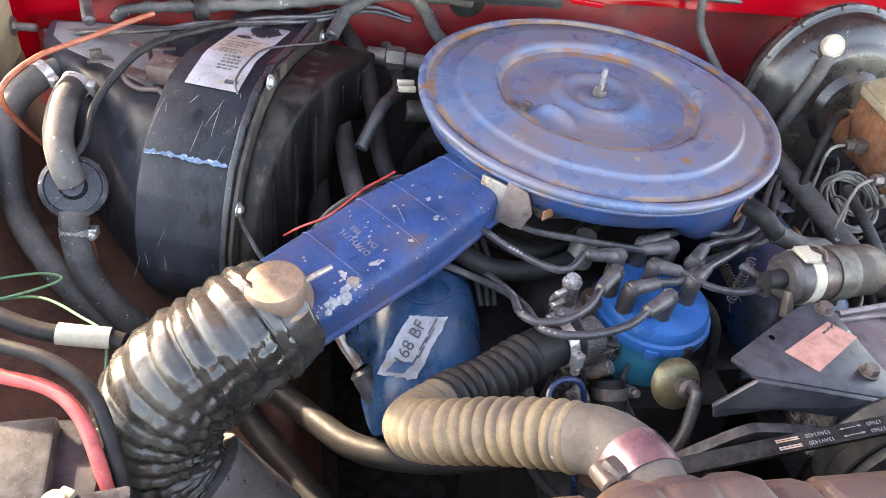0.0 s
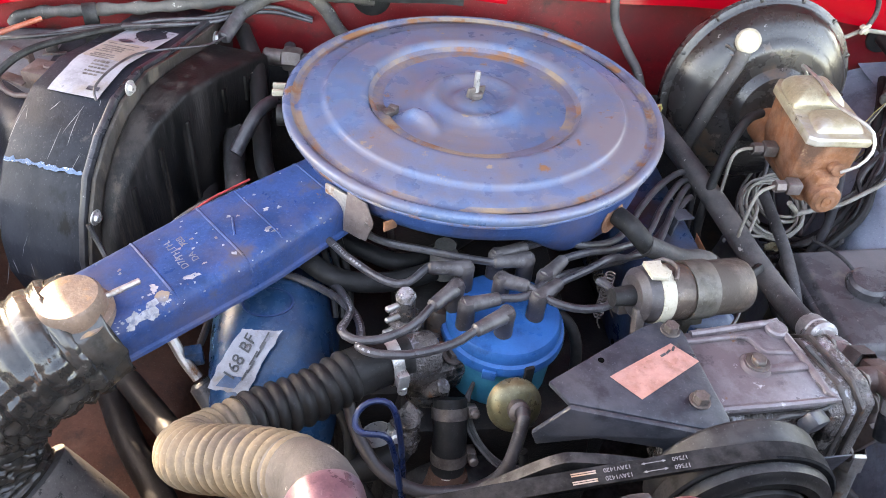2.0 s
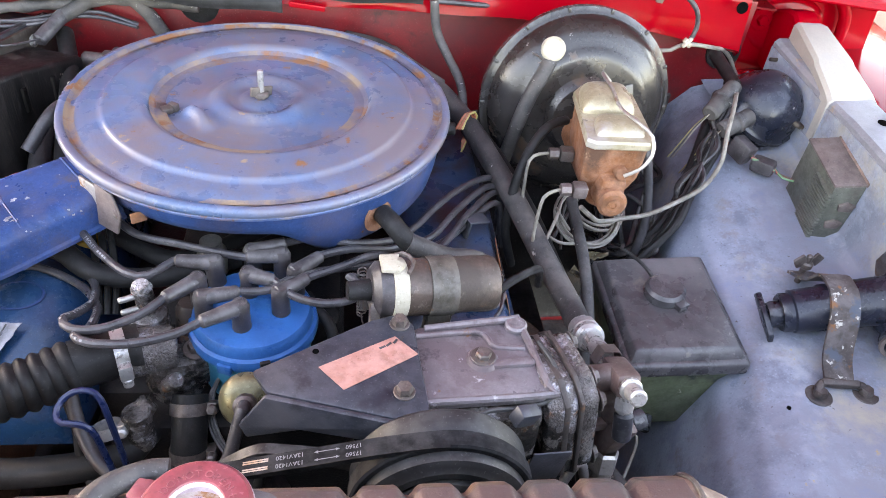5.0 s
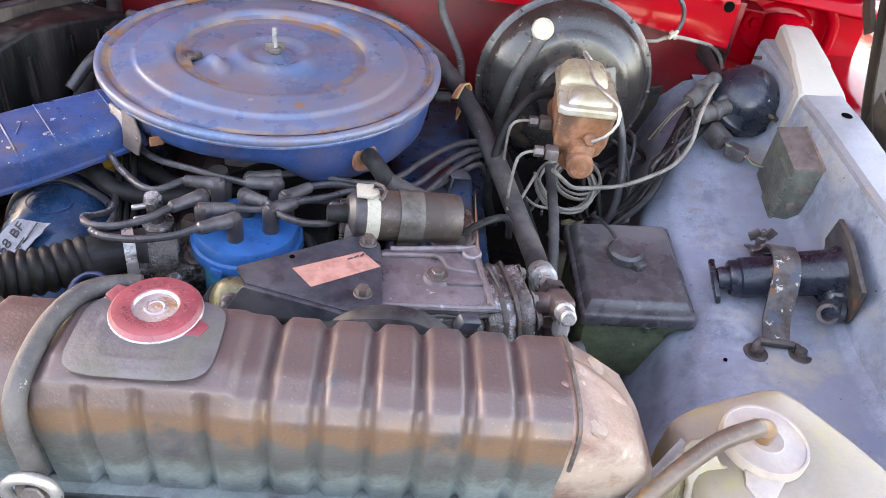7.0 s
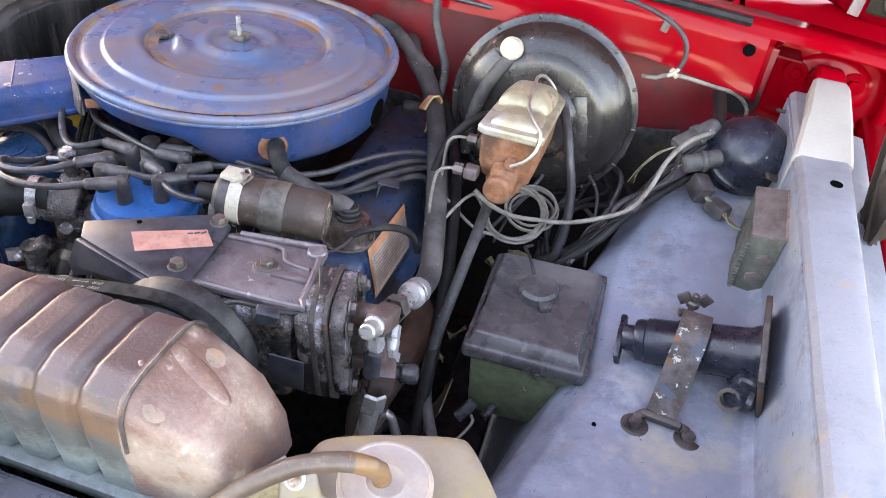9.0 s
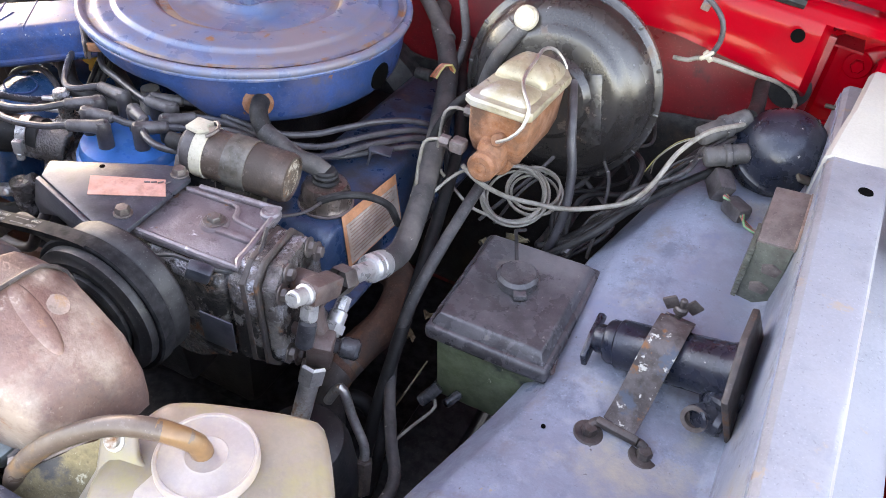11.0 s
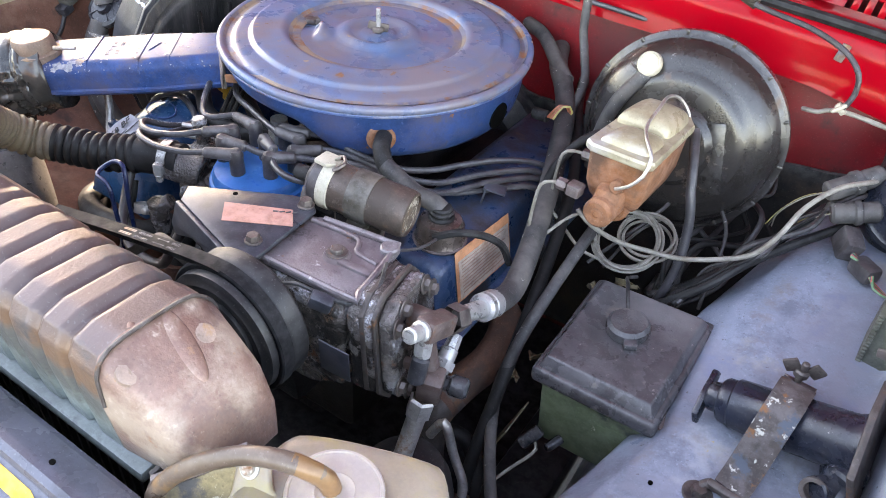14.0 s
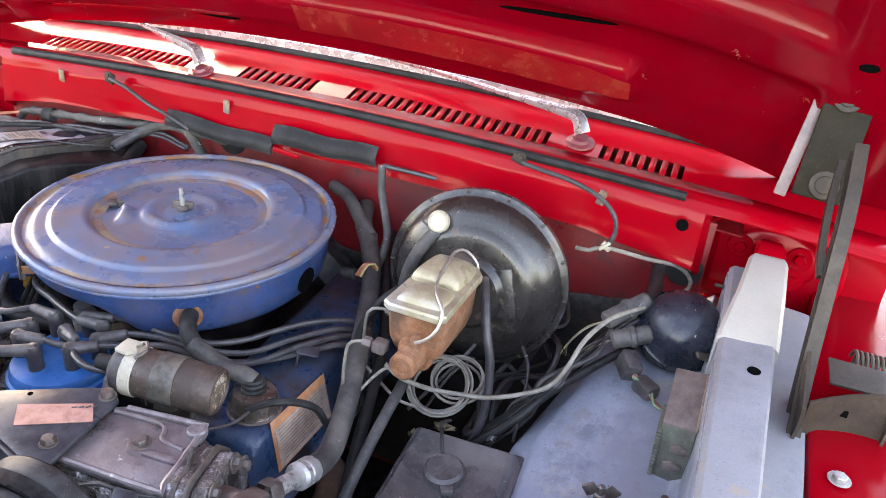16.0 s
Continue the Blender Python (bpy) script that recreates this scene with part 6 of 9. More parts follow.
for k, pts in enumerate(([(-0.72, -0.10, 0.90), (-0.66, -0.10, 0.91), (-0.63, -0.12, 0.92), (-0.66, -0.14, 0.92), (-0.72, -0.15, 0.91)], [(-0.70, -0.13, 0.90), (-0.64, -0.16, 0.93), (-0.585, -0.215, 0.955), (-0.56, -0.24, 0.955), (-0.558, -0.27, 0.93), (-0.57, -0.30, 0.88)])):
    wire("green_wire", pts, 0.0016, "wire_green", "loose thin green wire")
single("lower_hose", tube([(-0.42, -0.17, 0.80), (-0.36, -0.25, 0.82), (-0.315, -0.312, 0.845), (-0.26, -0.347, 0.868), (-0.20, -0.362, 0.885), (-0.12, -0.36, 0.90), (-0.09, -0.33, 0.91)], 0.015, 16), "rubber", "thick black lower hose", "hose")
single("lower_hose", tube([(-0.47, -0.12, 0.74), (-0.42, -0.22, 0.755), (-0.37, -0.30, 0.76), (-0.32, -0.38, 0.76), (-0.28, -0.47, 0.76)], 0.017, 16), "rubber", "thick dusty hose low beside the engine", "hose")
conn = thing("temperature_sender", "black sensor plug below the snorkel", "sensor", (-0.30, -0.25, 0.9))
part("plug", rod((-0.305, -0.262, 0.915), (-0.270, -0.300, 0.870), 0.016, 14, 0.004), "black_plastic", conn)
part("lead", tube([(-0.352, -0.222, 0.985), (-0.335, -0.235, 0.955), (-0.322, -0.250, 0.935), (-0.308, -0.262, 0.918)], 0.006, 10), "steel", conn, "bent steel tube")

# ---- radiator ----
radiator = thing("radiator", "brass-tank radiator with worn dark paint and copper ends", "radiator", (0.03, -0.62, 0.6))
RL, RR = -0.265, 0.293
TANK = [(-0.664, 1.098), (-0.669, 1.150), (-0.668, 1.178), (-0.661, 1.189), (-0.645, 1.194), (-0.60, 1.192), (-0.586, 1.187), (-0.575, 1.174), (-0.571, 1.158), (-0.571, 1.098)]
GROOVES = [0.104 + 0.0315 * i for i in range(6)]
FRONT_GROOVES = [-0.035, -0.002, 0.030, 0.068]


def tank(u, v):
    x = RL + (RR - RL) * u
    y, z = along_profile(TANK, v)
    def dip(c, w=0.0075):
        return max(0.0, 1 - abs(x - c) / w)
    g = max(dip(c) for c in GROOVES + [-0.08 - 0.033 * i for i in range(5)])
    if v < 0.36:
        g = max(g, max(dip(c, 0.006) for c in FRONT_GROOVES))
    if 0.30 < v < 0.66:
        g *= max(0.0, min(1.0, (abs(x - 0.024) - 0.052) / 0.008))
    g = g * g * (3 - 2 * g)
    boss = max(0.0, min(1.0, (0.060 - abs(x - 0.030)) / 0.010)) * max(0.0, min(1.0, (0.044 - abs(y + 0.6265)) / 0.009)) if z > 1.17 else 0.0
    c = Vector((y + 0.62, z - 1.12))
    hump = max(0.0, min(1.0, (0.055 - abs(x + 0.158)) / 0.022, (v - 0.40) / 0.25))
    hump = hump * hump * (3 - 2 * hump)
    g *= 1 - 0.6 * hump
    c = c * (1 + 0.007 * hump / max(c.length, 0.02))
    c = c * (1 - 0.0065 * g / max(c.length, 0.02))
    return (x, c.x - 0.62 + 0.0006 * noise.noise((x * 20, y * 20, z * 20)), c.y + 1.12 + 0.006 * boss * boss * (3 - 2 * boss))


part("top_tank", grid(tank, 260, 54, 0.001), "tank", radiator, angle=1.0)
end_m = Matrix(((0, 0, 1, 0), (1, 0, 0, 0), (0, 1, 0, 0), (0, 0, 0, 1)))


def tank_end(sign, x0):
    """The shell that closes the tank, drawn in towards its outer face."""
    bm = bmesh.new()
    rings = []
    for k, (dx, sc) in enumerate(((0, 1.0), (0.003, 1.0), (0.026, 0.855), (0.050, 0.69), (0.068, 0.40), (0.076, 0.05))):
        rings.append([bm.verts.new((x0 + sign * dx, (y + 0.62) * (0.55 + 0.45 * sc) - 0.62, (z - 1.098) * sc + 1.098)) for y, z in TANK])
    for a, b in zip(rings, rings[1:]):
        for i in range(len(TANK) - 1):
            bm.faces.new((a[i], a[i + 1], b[i + 1], b[i]))
    bm.faces.new(rings[-1])
    bmesh.ops.recalc_face_normals(bm, faces=bm.faces)
    return bm


cop = part("tank_end", tank_end(1, RR), "tank_copper", radiator, "bare copper tank end", angle=1.0)
part("tank_end", tank_end(-1, RL), "tank_copper", radiator, angle=0.5)
for px, py, pz in ((0.3115, -0.655, 1.1803), (0.3195, -0.602, 1.1770)):
    part("rivet", lathe([(0.0085, -0.002), (0.0078, 0.0006), (0.005, 0.0013), (0, 0.0012)], 24, at_axis((px, py, pz), (0.52, 0, 0.86))), "scuff", cop, "pale soldered rivet")
for px, py, pz in ((0.3132, -0.639, 1.1800), (0.3182, -0.617, 1.1786)):
    part("pressed_rib", lathe([(1, -1.0), (0.95, 0.1), (0.8, 0.5), (0.5, 0.85), (0, 1)], 28, at_axis((px, py, pz), (0.52, 0, 0.86), (0.86, -0.20, -0.52)) @ Matrix.Diagonal((0.030, 0.0085, 0.0026, 1))), "tank_copper", cop, "pressed rib")
part("solder_seam", tube([(RR + 0.004, y, z + 0.0006) for y, z in TANK[1:9]], 0.0016, 6, 0.006), "dark_rust", radiator, "dark soldered seam")
part("side_strap", prism([(-0.668, 1.10), (-0.572, 1.10), (-0.575, 0.60), (-0.665, 0.60)], 0.004, Matrix.Translation((RR + 0.030, 0, 0)) @ end_m, 0.001), "dark_rust", radiator)
part("header", box(0.60, 0.104, 0.012, pose(0.020, -0.62, 1.092), 0.003), "tank", radiator, "grey-green header flange")
core = part("core", box(0.60, 0.05, 0.50, pose(0.024, -0.618, 0.835), 0.001), "dark_metal", radiator)
for i in range(44):
    part("fin", box(0.004, 0.058, 0.49, pose(-0.27 + i * 0.0137, -0.618, 0.835), 0), "dark_metal", core)
part("filler_plate", grid(lambda u, v: (0.028 + 0.044 * v * math.copysign(abs(math.cos(6.2832 * u)) ** 0.45, math.cos(6.2832 * u)), -0.6265 + 0.0345 * v * math.copysign(abs(math.sin(6.2832 * u)) ** 0.45, math.sin(6.2832 * u)), 1.2022 - 0.0014 * max(0.0, (v - 0.80) / 0.20) ** 1.6 + 0.0010 * math.exp(-((v - 0.62) / 0.06) ** 2)), 64, 14), "patina", radiator, "pale corroded filler plate")
CAPM = pose(0.028, -0.606, 1.200, 2, 0, 0) @ Matrix.Scale(0.87, 4)
part("neck", cyl(0.021, 0.014, pose(0.028, -0.606, 1.192)), "steel", radiator)
rcap = part("cap", lathe([(0, 0.0), (0.0300, 0.0), (0.0325, 0.002), (0.0325, 0.0055), (0.0300, 0.0085), (0.0255, 0.0095), (0.0172, 0.0092), (0.0160, 0.0078), (0.0155, 0.0060), (0, 0.0060)], 56, CAPM), "cap_red", radiator, "faded red pressure cap")
for a in (-115, 65):
    part("ear", prism([(-0.010, 0), (0.010, 0), (0.0065, 0.014), (-0.0065, 0.014)], 0.004, CAPM @ pose(0, 0, 0.0005, 0, 0, a) @ pose(0, 0.028, 0), 0.0015), "cap_red", rcap)
    part("ear_edge", prism([(-0.0108, 0), (0.0108, 0), (0.0072, 0.0148), (-0.0072, 0.0148)], 0.0042, CAPM @ pose(0, 0, -0.0032, 0, 0, a) @ pose(0, 0.028, 0), 0.001), "cap_silver", rcap, "worn bright edge")
part("centre_rivet", lathe([(0.0164, 0.0085), (0.0156, 0.0078), (0.0148, 0.0066), (0.0090, 0.0064), (0.0080, 0.0072), (0.0060, 0.0074), (0.0050, 0.0066), (0.0030, 0.0066), (0, 0.0070)], 40, CAPM), "cap_silver", rcap, "worn bright centre disc")
part("edge", lathe([(0.0305, -0.004), (0.0330, -0.0035), (0.0334, 0.001), (0.0331, 0.0045), (0.0318, 0.0058)], 56, CAPM), "cap_silver", rcap, "worn bright edge")
single("overflow_tube", tube([(0.010, -0.578, 1.198), (-0.003, -0.580, 1.199), (-0.021, -0.592, 1.201), (-0.031, -0.616, 1.201), (-0.034, -0.646, 1.198), (-0.036, -0.668, 1.186), (-0.034, -0.678, 1.168), (-0.032, -0.680, 1.145), (-0.033, -0.679, 1.11), (-0.034, -0.677, 1.05)], 0.0066, 16, 0.004), "rubber_dusty", "stained overflow tube bent over the radiator tank", "hose")
hook = thing("tube_clip", "dull steel ring clip on the radiator front", "clip", (-0.032, -0.688, 1.10))
part("loop", tube([(-0.032 + 0.0150 * math.cos(2 * math.pi * i / 20), -0.689, 1.123 + 0.0150 * math.sin(2 * math.pi * i / 20)) for i in range(21)], 0.0038, 12, 0.003), "steel", hook)
part("screw", hexbolt((-0.031, -0.686, 1.121), (0, -1, 0.2), 0.0075, 0.006), "bolt", hook)

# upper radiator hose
rh = thing("radiator_hose", "dusty corrugated upper radiator hose, sunlight painted into its beige bend", "hose", (-0.2, -0.42, 0.98))
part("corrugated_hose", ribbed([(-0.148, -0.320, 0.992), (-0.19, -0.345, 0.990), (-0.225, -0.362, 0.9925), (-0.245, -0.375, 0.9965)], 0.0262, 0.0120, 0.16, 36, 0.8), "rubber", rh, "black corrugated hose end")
part("corrugated_hose", ribbed([(-0.244, -0.3745, 0.996), (-0.268, -0.394, 1.004), (-0.280, -0.420, 1.026), (-0.264, -0.446, 1.056), (-0.232, -0.466, 1.082), (-0.203, -0.486, 1.105), (-0.184, -0.502, 1.120)], 0.0255, 0.0110, 0.15, 36, 0.8), "hose_sunlit", rh)
part("cuff", tube([(-0.095, -0.296, 0.990), (-0.12, -0.306, 0.991), (-0.150, -0.321, 0.992)], 0.0240, 28), "rubber", rh, "smooth black hose cuff")
part("cuff", tube([(-0.190, -0.497, 1.115), (-0.175, -0.512, 1.130), (-0.166, -0.530, 1.140), (-0.162, -0.550, 1.145), (-0.160, -0.575, 1.146)], 0.0238, 28), "rubber_dusty", rh, "smooth hose cuff")
hc = clamp(Vector((-0.112, -0.303, 0.991)), (0.9, 0.38, -0.02), 0.0248)
hc = thing("hose_clamp", "purplish worn hose clamp at the radiator neck", "hose clamp", (-0.163, -0.55, 1.147))
part("band", tube([(-0.1655, -0.535, 1.1418), (-0.1635, -0.545, 1.1446), (-0.162, -0.555, 1.1455)], 0.0250, 32), "purple_band", hc)
part("screw", join(rod((-0.194, -0.545, 1.152), (-0.190, -0.562, 1.156), 0.007), box(0.013, 0.016, 0.014, pose(-0.187, -0.552, 1.157, 0, 20, 30), 0.003)), "bolt", hc)
part("neck_pipe", rod((-0.160, -0.560, 1.146), (-0.160, -0.60, 1.146), 0.022), "tank", radiator)

# thermostat housing and water pump front
house = thing("thermostat_housing", "grimy cast thermostat housing with vacuum switches", "thermostat housing", (-0.08, -0.29, 0.93))
part("housing", join(box(0.065, 0.055, 0.05, pose(-0.068, -0.280, 0.955, 10, 5, 20), 0.012), cyl(0.024, 0.05, at_axis((-0.068, -0.285, 0.978), (-0.9, -0.38, 0.2))), cyl(0.026, 0.05, pose(-0.07, -0.285, 0.915))), "greasy", house)
part("vacuum_switch", lathe([(0.016, 0), (0.018, 0.004), (0.018, 0.022), (0.0095, 0.026), (0.0095, 0.052), (0.0105, 0.056), (0.008, 0.062), (0, 0.063)], 20, pose(-0.092, -0.256, 0.978, 4, -3, 0)), "greasy", house)
for dz, dx in ((0.048, 0), (0.032, 0), (0.014, -0.002)):
    part("nipple", rod((-0.095 + dx, -0.260, 0.978 + dz), (-0.115 + dx, -0.272, 0.980 + dz), 0.0032), "steel", house)
part("sensor", lathe([(0.014, 0), (0.014, 0.05), (0.011, 0.056), (0, 0.056)], 16, pose(-0.062, -0.252, 0.945, -8, 6, 0)), "copper_brown", house)
part("bolt", hexbolt((-0.046, -0.288, 0.978), (0.1, -0.2, 1), 0.008, 0.009), "bolt", house)
part("port", join(rod((-0.075, -0.315, 0.955), (-0.058, -0.325, 0.975), 0.008), rod((-0.085, -0.330, 0.950), (-0.105, -0.345, 0.935), 0.011), cyl(0.013, 0.05, pose(-0.095, -0.345, 0.905))), "greasy", house)
part("pump_neck", lathe([(0.030, -0.05), (0.027, -0.01), (0.022, 0.010), (0.020, 0.020), (0.0, 0.021)], 28, at_axis((-0.053, -0.372, 0.868), (0.02, 0.25, 0.95))), "manifold_rust", house, "dark reddish pump casting")
bh = thing("bypass_hose", "short black bypass hose with two clamps", "hose", (-0.052, -0.345, 0.9))
part("hose", tube([(-0.050, -0.318, 0.945), (-0.050, -0.336, 0.928), (-0.051, -0.352, 0.905), (-0.052, -0.362, 0.880)], 0.0175, 20), "rubber", bh)
clamp(Vector((-0.050, -0.328, 0.937)), (0, -0.6, -0.7), 0.018, owner=bh, mat="bolt")
clamp(Vector((-0.051, -0.354, 0.900)), (0, -0.4, -0.9), 0.018, owner=bh, mat="bolt")
# cream here stands in for a spot of sun on darker parts
part("pipe", rod((-0.054, -0.365, 0.882), (-0.056, -0.388, 0.850), 0.017), "cream", bh, "pipe end painted cream for a sun spot")
wire("blue_tube", [(-0.098, -0.385, 0.88), (-0.101, -0.382, 0.93), (-0.105, -0.378, 0.975), (-0.111, -0.371, 1.004), (-0.120, -0.367, 1.011), (-0.133, -0.367, 1.010), (-0.143, -0.372, 1.004), (-0.146, -0.383, 0.999), (-0.139, -0.391, 0.998), (-0.126, -0.392, 0.997), (-0.116, -0.393, 0.990), (-0.110, -0.396, 0.965), (-0.104, -0.40, 0.92), (-0.098, -0.405, 0.87)], 0.0030, "blue_tube", "looped dark blue vacuum tube", "hose")
clamp(Vector((-0.124, -0.347, 0.930)), (0.2, -0.4, -0.9), 0.0125)
wire("vacuum_line", [(-0.160, -0.330, 0.95), (-0.152, -0.345, 0.93), (-0.148, -0.362, 0.90), (-0.12, -0.40, 0.87), (-0.07, -0.43, 0.86), (-0.01, -0.42, 0.87), (0.02, -0.39, 0.90), (0.016, -0.376, 0.935)], 0.0055, "rubber", "black vacuum line below the distributor", "hose")
# this cream pipe, too, is sunlight put into colour
single("sun_spot_pipe", tube([(-0.11, -0.435, 0.86), (-0.07, -0.455, 0.868), (-0.02, -0.45, 0.872), (0.02, -0.425, 0.878)], 0.007, 12), "cream", "cream pipe standing in for a sun spot below the hoses", "pipe")
pump = thing("water_pump", "black grimy water pump and fan hub", "water pump", (-0.03, -0.42, 0.75))
part("housing", cyl(0.075, 0.10, at_axis((-0.03, -0.33, 0.80), (0, -1, 0)), 28, 0.01), "dark_metal", pump)
part("hub", cyl(0.05, 0.05, at_axis((-0.03, -0.43, 0.80), (0, -1, 0)), 24, 0.006), "dark_metal", pump)
for a in range(5):
    part("fan_blade", box(0.05, 0.008, 0.15, pose(-0.03, -0.485, 0.80) @ pose(0, 0, 0, 0, a * 72 + 20, 0) @ pose(0, 0, 0.115, 0, 0, 28), 0.003), "dark_metal", pump)

# ---- distributor and leads ----
DX, DY = 0.008, -0.257
dist = thing("distributor", "distributor with a bright blue cap and teal adapter", "distributor", (DX, DY, 0.9))
part("base", lathe([(0, 0.90), (0.03, 0.90), (0.036, 0.92), (0.050, 0.935), (0.053, 0.942), (0, 0.942)], 40, pose(DX, DY, 0)), "alu", dist)
part("adapter", lathe([(0.050, 0.918), (0.0555, 0.922), (0.0590, 0.988), (0, 0.988)], 48, pose(DX, DY, 0)), "teal_plastic", dist)
cap = part("cap", lathe([(0.0600, 0.980), (0.0648, 0.981), (0.0655, 0.986), (0.0640, 0.992), (0.0605, 0.994), (0.0598, 1.001), (0.0565, 1.006), (0.050, 1.008), (0.0, 1.010)], 56, pose(DX, DY, 0)), "blue_plastic", dist)
for a in (-75, 30, 150):
    part("clip", box(0.010, 0.004, 0.030, pose(DX, DY, 0.975) @ pose(0, 0, 0, 0, 0, a) @ pose(0, 0.0, 0) @ pose(0.0655, 0, 0.004, 0, 0, 90), 0.001), "rubber", dist, "black spring clip")
part("tab", box(0.014, 0.006, 0.012, pose(DX, DY, 0.97) @ pose(0, 0, 0, 0, 0, -110) @ pose(0.0645, 0, 0.012, 0, 0, 90), 0.001), "blue_plastic", cap)
LEADS = (
    ((-0.031, -0.222), [(-0.071, -0.221), (-0.093, -0.241), (-0.115, -0.235), (-0.15, -0.20), (-0.19, -0.15)]),
    ((0.035, -0.210), [(-0.002, -0.214), (-0.030, -0.205), (-0.07, -0.19), (-0.12, -0.17), (-0.17, -0.12)]),
    ((0.004, -0.204), [(0.039, -0.190), (0.071, -0.178), (0.105, -0.185)]),
    ((DX - 0.004, -0.240), [(0.031, -0.251), (0.051, -0.273), (0.080, -0.283), (0.108, -0.277), (0.116, -0.258), (0.104, -0.243), (0.112, -0.246)]),
    ((0.050, -0.236), [(0.076, -0.210), (0.105, -0.198)]),
    ((0.037, -0.266), [(0.064, -0.245), (0.100, -0.224), (0.130, -0.205)]),
    ((-0.044, -0.249), [(-0.072, -0.277), (-0.090, -0.297), (-0.120, -0.312), (-0.147, -0.310), (-0.158, -0.296), (-0.154, -0.273), (-0.15, -0.24), (-0.17, -0.19)]),
    ((-0.036, -0.274), [(-0.001, -0.266), (0.025, -0.262), (0.06, -0.235)]),
    ((0.001, -0.287), [(-0.034, -0.309), (-0.055, -0.322), (-0.091, -0.331), (-0.126, -0.328), (-0.142, -0.317), (-0.139, -0.297), (-0.145, -0.25), (-0.18, -0.20)]),
)
TAILS = {
    2: [(0.15, -0.155, 1.012), (0.182, -0.119, 1.004), (0.205, -0.087, 1.005), (0.237, -0.051, 1.008), (0.273, -0.019, 1.006), (0.299, 0.004, 0.992), (0.312, 0.02, 0.965), (0.318, 0.03, 0.90)],
    4: [(0.15, -0.165, 1.008), (0.199, -0.132, 0.998), (0.236, -0.080, 1.0), (0.278, -0.027, 0.998), (0.303, -0.005, 0.982), (0.315, 0.01, 0.95), (0.32, 0.015, 0.89)],
    5: [(0.165, -0.175, 1.004), (0.21, -0.143, 0.992), (0.253, -0.078, 0.995), (0.293, -0.022, 0.988), (0.311, -0.012, 0.97), (0.32, -0.01, 0.90)],
    7: [(0.12, -0.19, 1.004), (0.17, -0.165, 0.995), (0.22, -0.12, 0.985), (0.262, -0.07, 0.984), (0.300, -0.03, 0.975), (0.316, -0.025, 0.90)],
    0: [(-0.235, -0.12, 0.998), (-0.285, -0.10, 0.975), (-0.32, -0.09, 0.89)],
    1: [(-0.225, -0.08, 0.998), (-0.285, -0.05, 0.975), (-0.32, -0.04, 0.89)],
    6: [(-0.225, -0.16, 0.995), (-0.285, -0.15, 0.972), (-0.32, -0.15, 0.89)],
    8: [(-0.235, -0.18, 0.992), (-0.285, -0.19, 0.970), (-0.32, -0.19, 0.89)],
}
lettering = []
for k, ((tx, ty), line) in enumerate(LEADS):
    lead = thing("ignition_lead", "grey silicone ignition lead with an angled boot", "ignition lead", (tx, ty, 1.008), "ignition leads")
    zt = 1.036
    part("tower_boot", lathe([(0.0095, 1.006), (0.0090, 1.030), (0.0095, zt), (0.007, zt + 0.006), (0, zt + 0.007)], 16, pose(tx, ty, 0)), "boot", lead)
    p0, p1 = Vector((tx, ty, zt - 0.001)), Vector((*line[0], zt))
    part("boot", join(rod(p0 - (p1 - p0).normalized() * 0.006, p1, 0.0088, 14, 0.003, 0.0068)), "boot", lead)
    pts = [p0.lerp(p1, 0.8)]
    for i, q in enumerate(line):
        drop = 0.0 if k == 3 else 0.012 * max(0, i - 4) + (0.002 * i)
        pts.append(Vector((*q, zt - drop)))
    pts += [Vector(q) for q in TAILS.get(k, ())]
    part("cable", tube(pts, 0.0043, 10), "wire_grey", lead)
    if k in (0, 6, 8):
        run = curve_points(pts, 0.004)
        n = len(run)
        first = int(n * 0.24)
        for i, ch in enumerate("SILICONE JACKET ----"[::-1] if k else "JACKET ----"[::-1]):
            j = first + i
            if ch != " " and j + 1 < n:
                d = (run[j] - run[j + 1]).normalized()
                up = Vector((0, -0.62, 0.78))
                up = (up - d * up.dot(d)).normalized()
                m = at_axis(run[j] + up * 0.0044, up, d)
                if ch == "-":
                    part("print_mark", box(0.0026, 0.0022, 0.0003, m, 0), "ink_white", lead)
                else:
                    lettering.append((ch, m, lead))
vac = thing("vacuum_advance", "zinc vacuum advance canister on the distributor", "vacuum canister", (0.01, -0.35, 0.965))
VA = at_axis((0.009, -0.338, 0.962), (0.0, -0.80, 0.60)) @ Matrix.Scale(0.82, 4)
part("canister", lathe([(0, 0), (0.018, 0.0), (0.031, 0.004), (0.0335, 0.008), (0.0315, 0.012), (0.026, 0.018), (0.016, 0.0225), (0, 0.0235)], 40, VA), "gold_zinc", vac)
part("fitting", join(lathe([(0.0125, 0.020), (0.0125, 0.034), (0, 0.034)], 6, VA), lathe([(0.013, 0.028), (0.013, 0.040), (0.008, 0.044), (0, 0.044)], 20, VA)), "bolt", vac, "rusty hex fitting")
part("hose", tube([VA @ Vector((0, 0, 0.040)), VA @ Vector((0, 0, 0.058)), (-0.004, -0.400, 0.952), (-0.022, -0.403, 0.923), (-0.054, -0.404, 0.914), (-0.089, -0.400, 0.914), (-0.121, -0.385, 0.925), (-0.142, -0.360, 0.945), (-0.153, -0.335, 0.974)], 0.0064, 14), "boot", vac, "brown vacuum hose")
